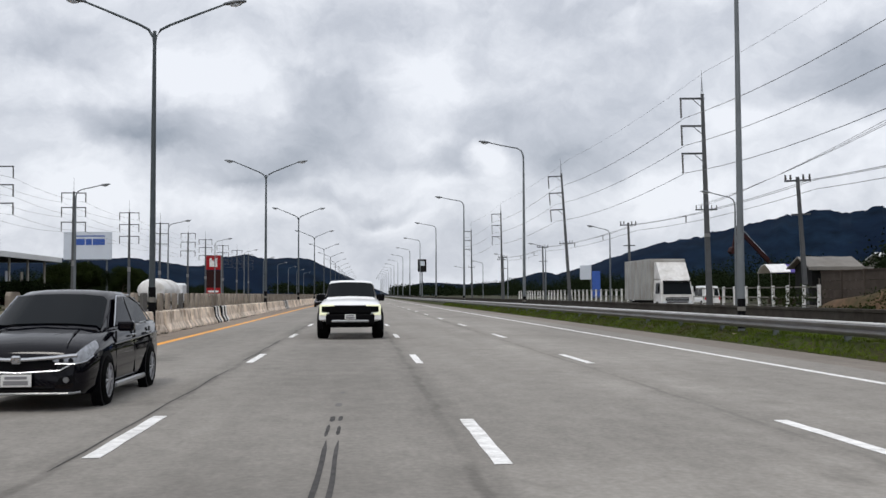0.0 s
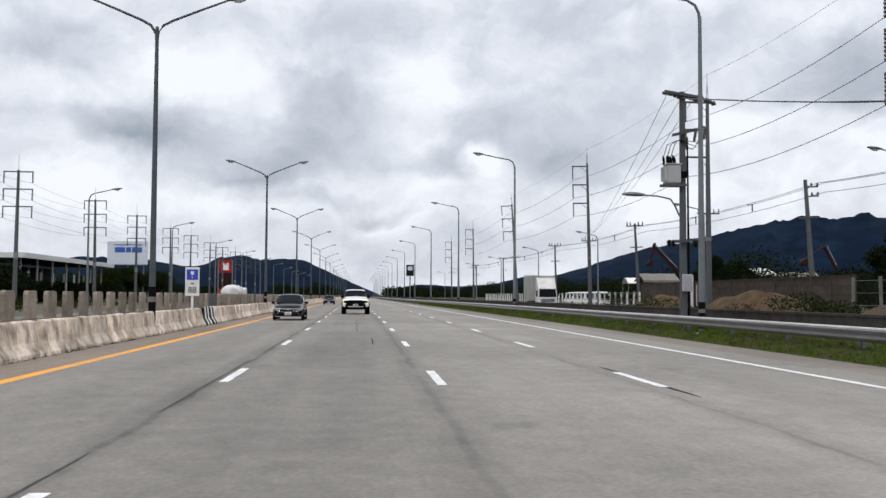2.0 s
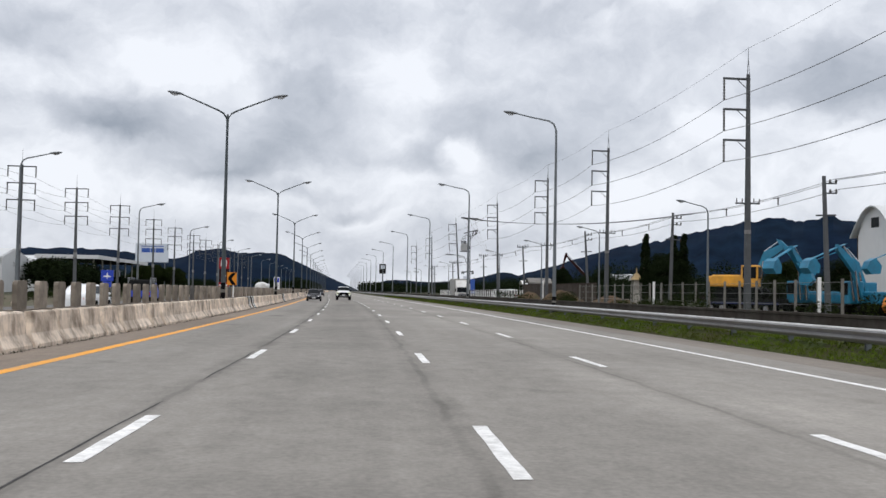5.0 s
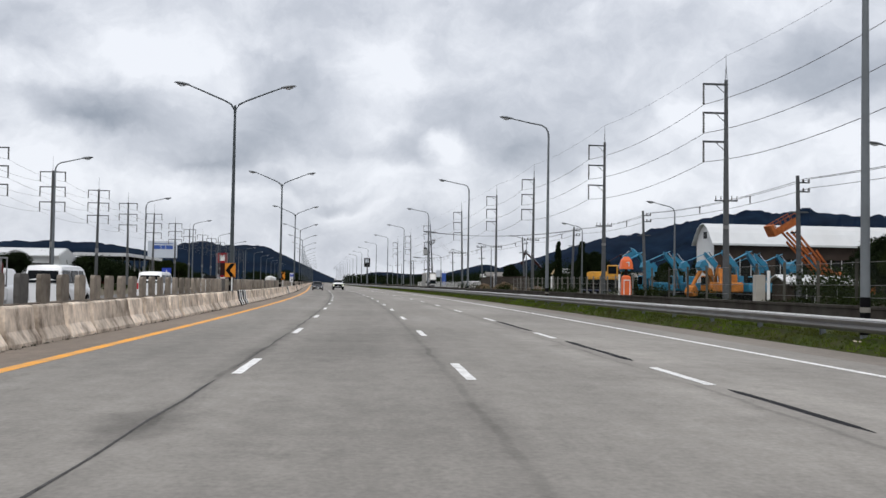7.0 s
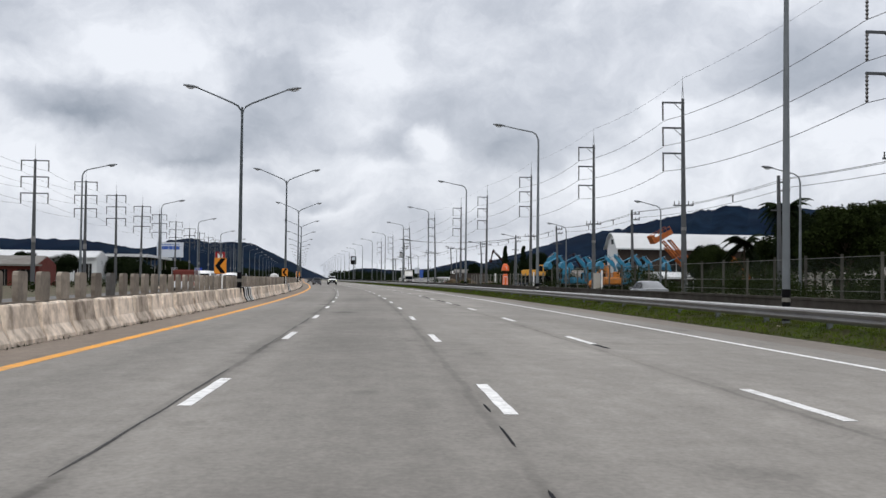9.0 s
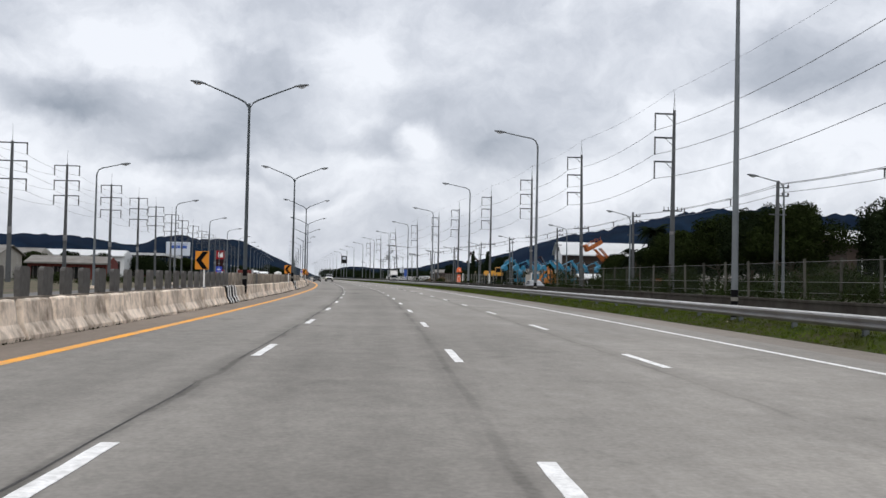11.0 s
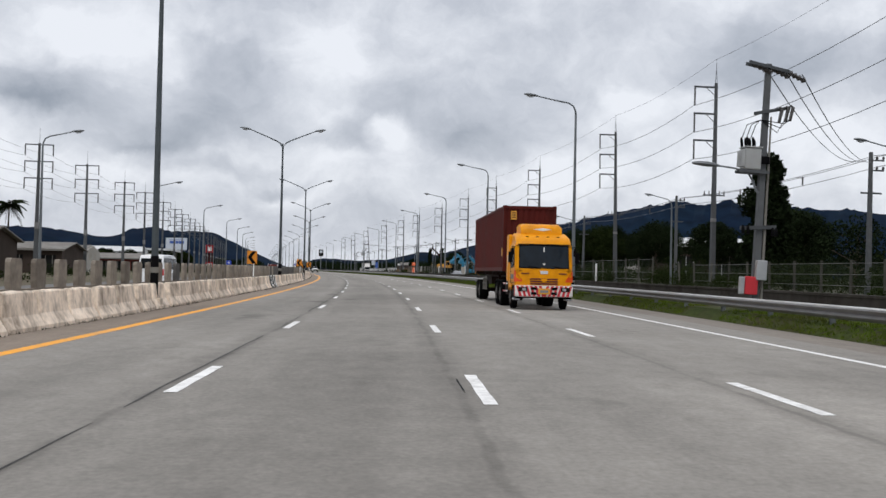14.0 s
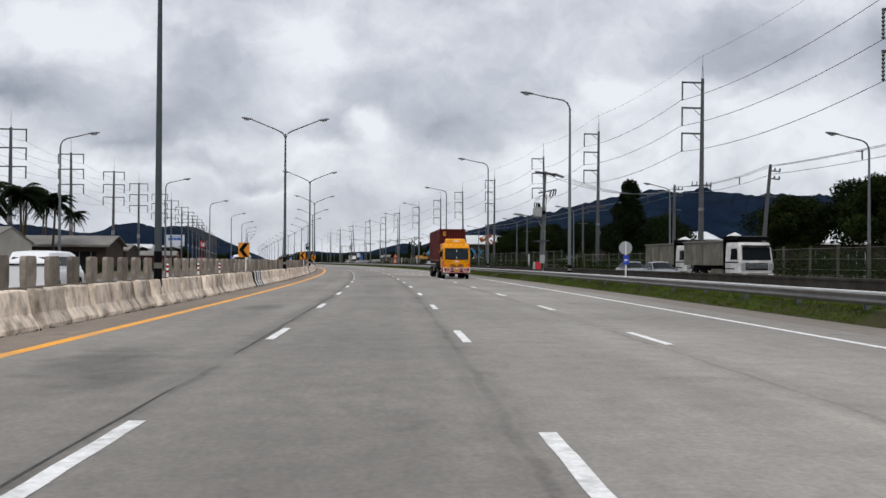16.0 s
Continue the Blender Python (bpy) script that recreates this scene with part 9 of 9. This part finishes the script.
def boom_lift(m):
    """Old aerial platform: lattice arms folded in a zigzag carry a tilted basket towards -x."""
    root = thing("boom_lift", "rusty orange aerial work platform with a tilted basket", "boom lift", m, "parked machines")
    part("chassis", round_box(0.8, 6.2, -1.1, 1.1, 0.7, 1.6, 0.08), M_RUST, root)
    part("engine_hood", round_box(3.0, 6.0, -1.0, 1.0, 1.6, 3.6, 0.12, 2), M_RUST, root)
    for x in (1.6, 5.2):
        for y in (-1.2, 1.2):
            bm = bmesh.new()
            tube(bm, [(x, y - 0.2, 0.55), (x, y + 0.2, 0.55)], 0.55, 16)
            part("tyre", bm, M_TYRE, root)
    for sy in (-0.45, 0.45):
        for p, q in (((3.9, 2.6), (1.2, 5.7)), ((2.0, 1.5), (2.9, 5.0)), ((1.2, 5.5), (-1.9, 8.3)), ((2.9, 4.8), (-0.6, 8.5)), ((2.7, 3.3), (-1.3, 7.2)), ((4.6, 3.4), (2.2, 6.2))):
            bm = bmesh.new()
            d = Vector((q[0] - p[0], 0, q[1] - p[1])).normalized()
            nrm = Vector((-d.z, 0, d.x))
            a, b = Vector((p[0], sy, p[1])), Vector((q[0], sy, q[1]))
            loft(bm, [[c + nrm * u + Vector((0, v, 0)) for u, v in ((-0.12, -0.07), (0.12, -0.07), (0.12, 0.07), (-0.12, 0.07))] for c in (a, b)])
            part("scissor_arm", bm, M_RUST, root)
    for x, z in ((3.8, 2.7), (1.2, 5.6), (2.9, 4.9), (-0.6, 8.3), (0.4, 5.8)):
        bm = bmesh.new()
        tube(bm, [(x, -0.6, z), (x, 0.6, z)], 0.10, 7)
        part("pivot_pin", bm, M_PLASTIC, root)
    tilt = Matrix.Translation((-2.0, 0, 8.7)) @ Matrix.Rotation(radians(-28), 4, "Y")
    bm = bmesh.new()
    box(bm, -1.9, 1.9, -0.8, 0.8, -0.12, 0.12)
    box(bm, -1.9, -1.4, -0.8, 0.8, 0.12, 1.3)
    box(bm, -1.4, 1.9, -0.82, -0.76, 0.12, 0.75)
    bmesh.ops.transform(bm, matrix=tilt, verts=bm.verts)
    bk = part("basket", bm, M_RUST, root, "rust-orange platform basket")
    for x in (-1.3, -0.5, 0.3, 1.1, 1.85):
        for y in (-0.78, 0.78):
            bm = bmesh.new()
            tube(bm, [(x, y, 0.1), (x, y, 1.25)], 0.035, 5)
            bmesh.ops.transform(bm, matrix=tilt, verts=bm.verts)
            part("stanchion", bm, M_RUST, bk)
    bm = bmesh.new()
    for y in (-0.78, 0.78):
        tube(bm, [(-1.8, y, 1.25), (1.9, y, 1.25)], 0.04, 5)
    bmesh.ops.transform(bm, matrix=tilt, verts=bm.verts)
    part("hand_rail", bm, M_RUST, bk)
    return root


boom_lift(stand(-44.0, 52.8, 0, 8))
excavator(stand(-49.0, 57.5, 0, 80), M_RUST, M_RUST, "rusty orange excavator parked behind a fence", (3.0, 5.2), (4.6, 3.0))
excavator(stand(-56.0, 38.6, 0, 170), M_DULLORANGE, M_DULLORANGE, "small faded orange excavator beside the fence", (2.2, 3.4), (3.6, 2.0))
excavator(stand(116.0, 86.0, 0, -85), M_TOWERDARK, M_TOWERDARK, "old red excavator with its boom raised behind a yard", (4.2, 10.4), (8.0, 8.2))
_o = excavator(stand(150.0, 70.5, 0, -85), M_TOWERDARK, M_TOWERDARK, "old dark red crane arm rising over a yard", (9.0, 12.0), (9.8, 9.0))

# tarpaulin roof over a stall in the truck yard
def yard_wall(s0, s1, e, height, pitch=3.0):
    """Panel wall between slim posts, with a dark coping on top."""
    root = thing("yard_wall", "weathered grey-brown concrete panel wall round a yard", "wall", Matrix.Identity(4))
    s = s0
    while s < s1 - 0.1:
        m = stand(s + pitch / 2, e)
        for k in range(5):
            bm = bmesh.new()
            z = -0.1 + k * height / 5
            box(bm, -0.06, 0.06, -pitch / 2 + 0.09, pitch / 2 - 0.09, z, z + height / 5 - 0.015)
            part("wall_panel", bm, M_YARDWALL, root).matrix_local = m
        bm = bmesh.new()
        box(bm, -0.11, 0.11, -0.09, 0.09, -0.2, height + 0.02)
        part("wall_post", bm, M_YARDWALL, root).matrix_local = stand(s, e)
        bm = bmesh.new()
        box(bm, -0.12, 0.12, -pitch / 2 + 0.095, pitch / 2 - 0.095, height - 0.11, height - 0.01)
        part("coping", bm, M_BROWNWALL, root).matrix_local = m
        s += pitch
    return root


yard_wall(10.5, 57.9, 31.0, 2.95)
_wp = thing("marker_post", "tall white painted post beside a yard wall", "post", stand(40.5, 30.6))
part("post", round_box(-0.11, 0.11, -0.11, 0.11, -0.1, 3.5, 0.02), M_WHITE, _wp)
part("post_foot", round_box(-0.18, 0.18, -0.18, 0.18, -0.1, 0.12, 0.02), M_CONC, _wp)


def shrine(m):
    """Small pale spirit house with tiered roofs and a spire on a pedestal."""
    root = thing("shrine", "small cream spirit house with a tiered spire", "shrine", m)
    part("pedestal", round_box(-0.35, 0.35, -0.35, 0.35, -0.1, 2.55, 0.04), M_PLASTER, root)
    part("platform", round_box(-0.62, 0.62, -0.62, 0.62, 2.53, 2.68, 0.03), M_PLASTER, root)
    for x in (-0.42, 0.42):
        for y in (-0.42, 0.42):
            bm = bmesh.new()
            tube(bm, [(x, y, 2.66), (x, y, 3.35)], 0.05, 6)
            part("column", bm, M_PLASTER, root)
    part("chamber", round_box(-0.30, 0.30, -0.30, 0.30, 2.66, 3.32, 0.02), M_PLASTER, root)
    for z, w, hh in ((3.30, 0.66, 0.30), (3.56, 0.48, 0.28), (3.80, 0.32, 0.26)):
        bm = bmesh.new()
        loft(bm, [[(x * k, y * k, zz) for x, y in ((-1, -1), (1, -1), (1, 1), (-1, 1))] for k, zz in ((w, z), (w * 0.96, z + 0.05), (w * 0.6, z + hh))])
        part("roof_tier", bm, M_SHRINE, root, "worn golden roof tier")
    bm = bmesh.new()
    tube(bm, [(0, 0, 4.0), (0, 0, 4.3), (0, 0, 4.8)], [0.14, 0.06, 0.015], 8)
    part("spire", bm, M_SHRINE, root)
    return root


shrine(stand(2.0, 33.8))


def stall(m):
    root = thing("stall", "stall under a white tarpaulin with a violet band", "stall", m)
    for mat_, x0, x1, nm in ((M_WHITE, -2.3, -0.5, "tarpaulin"), (M_VIOLET, -0.5, 2.3, "violet_tarpaulin")):
        bm = bmesh.new()
        rows_ = []
        for i in range(9):
            u = i / 8
            y = -1.4 + 2.8 * u
            z = 3.2 + 0.7 * math.sin(math.pi * u) + 0.03 * math.sin(i * 2.3)
            rows_.append([(x0, y, z), (x1, y, z + 0.04), (x1, y, z - 0.02), (x0, y, z - 0.05)])
        loft(bm, rows_)
        part(nm, bm, mat_, root, smooth=True)
    for x in (-2.2, 0.6, 2.2):
        for y in (-1.35, 1.35):
            bm = bmesh.new()
            tube(bm, [(x, y, -0.1), (x, y, 3.25)], 0.035, 6)
            part("pole", bm, M_GALV, root)
    part("counter", round_box(-1.8, 1.8, -0.6, 0.5, -0.1, 0.95, 0.03), M_BROWNWALL, root)
    return root


stall(stand(74.5, 35.9, 0.0))

# orange figure-like road machine wrapped in reflective bands, on the verge
of = thing("warning_machine", "bright orange wrapped warning device with pale reflective bands", "warning device", stand(-104.0, 13.25))
bm = bmesh.new()
loft(bm, [[(x * w, y * w, z) for x, y in ((-1, -0.7), (1, -0.7), (1, 0.7), (-1, 0.7))] for z, w in ((-0.05, 0.22), (0.4, 0.25), (1.4, 0.26), (1.95, 0.22), (2.05, 0.12))])
part("lower_body", bm, M_ORANGE, of)
bm = bmesh.new()
tube(bm, [(0, 0, 2.0), (0, 0, 2.45)], 0.09, 8)
part("neck", bm, M_CHASSIS, of)
bm = bmesh.new()
loft(bm, [[(x * w, y * w, z) for x, y in ((-1, -0.7), (1, -0.7), (1, 0.7), (-1, 0.7))] for z, w in ((2.40, 0.34), (2.55, 0.33), (2.9, 0.27), (3.1, 0.12))])
hd = part("hood", bm, M_ORANGE, of)
for x0, x1, y, z0, z1, par in ((-0.19, -0.15, -0.20, 0.1, 1.8, of), (0.15, 0.19, -0.20, 0.1, 1.8, of), (-0.19, 0.19, -0.20, 1.74, 1.80, of), (-0.05, 0.12, -0.25, 2.74, 2.80, hd), (0.07, 0.12, -0.25, 2.55, 2.8, hd)):
    bm = bmesh.new()
    box(bm, x0, x1, y - 0.02, y + 0.12, z0, z1)
    part("reflective_band", bm, M_WHITE, par)

sb = thing("sign_board", "tall dark maroon sign board with pale lettering bars", "sign board", stand(-294.6, 31.6))
_face = part("panel", round_box(-1.5, 1.5, -0.12, 0.12, 5.6, 8.5, 0.03), M_TOWERDARK, sb)
for z, x0, x1 in ((7.6, -1.0, 1.1), (7.0, -1.2, 0.9), (6.5, -1.2, 1.2), (6.1, -1.1, 0.6)):
    part("print_bar", round_box(x0, x1, -0.14, -0.125, z, z + 0.24, 0.004), M_PLASTER, _face)
for x in (-1.0, 1.0):
    bm = bmesh.new()
    tube(bm, [(x, 0.2, -0.1), (x, 0.2, 8.3)], 0.09, 8)
    part("post", bm, M_POLE, sb)

# parked lorries behind the fence of the truck yard
for i, (_s, _e) in enumerate(((96, 35.0), (104, 36.5), (112, 35.5), (120, 36.0))):
    van(stand(_s, _e, 0, 180 + i * 7), "white lorry cab parked in a yard", h=2.2, length=5.2, group="yard vehicles")
# white boat-like covered load and shed canopy near the fence
gabled(stand(-60.0, 43.6), 8.6, 3.6, 2.3, 2.8, "small open canopy with a white roof", M_BROWNWALL, M_ROOF, 2, category="canopy")


# ---------------------------------------------------------------- lane dashes (pieces of the road, last)
_road = bpy.data.objects["road"]
_dash = None
for _e, _off, _name in ((-3.5, 0.65, "lane_dash"), (0.0, 0.0, "lane_dash"), (3.44, -0.45, "lane_dash")):
    for k in range(-36, 62):
        s = 12 * k + _off
        m = stand(s, _e, 0.004)
        if _dash is None:
            bm = bmesh.new()
            n = 7
            rows_ = []
            for i in range(n):
                y = 2.95 * i / (n - 1)
                wob = 0.006 * math.sin(i * 2.1)
                rows_.append([(-0.078 + wob, y, 0.0), (-0.074 + wob, y, 0.004), (0.074 + wob, y, 0.004), (0.078 + wob, y, 0.0)])
            loft(bm, rows_)
            _dash = part("lane_dash", bm, M_LANE, _road)
            _dash.matrix_local = m
        else:
            twin(_dash, m, _road)
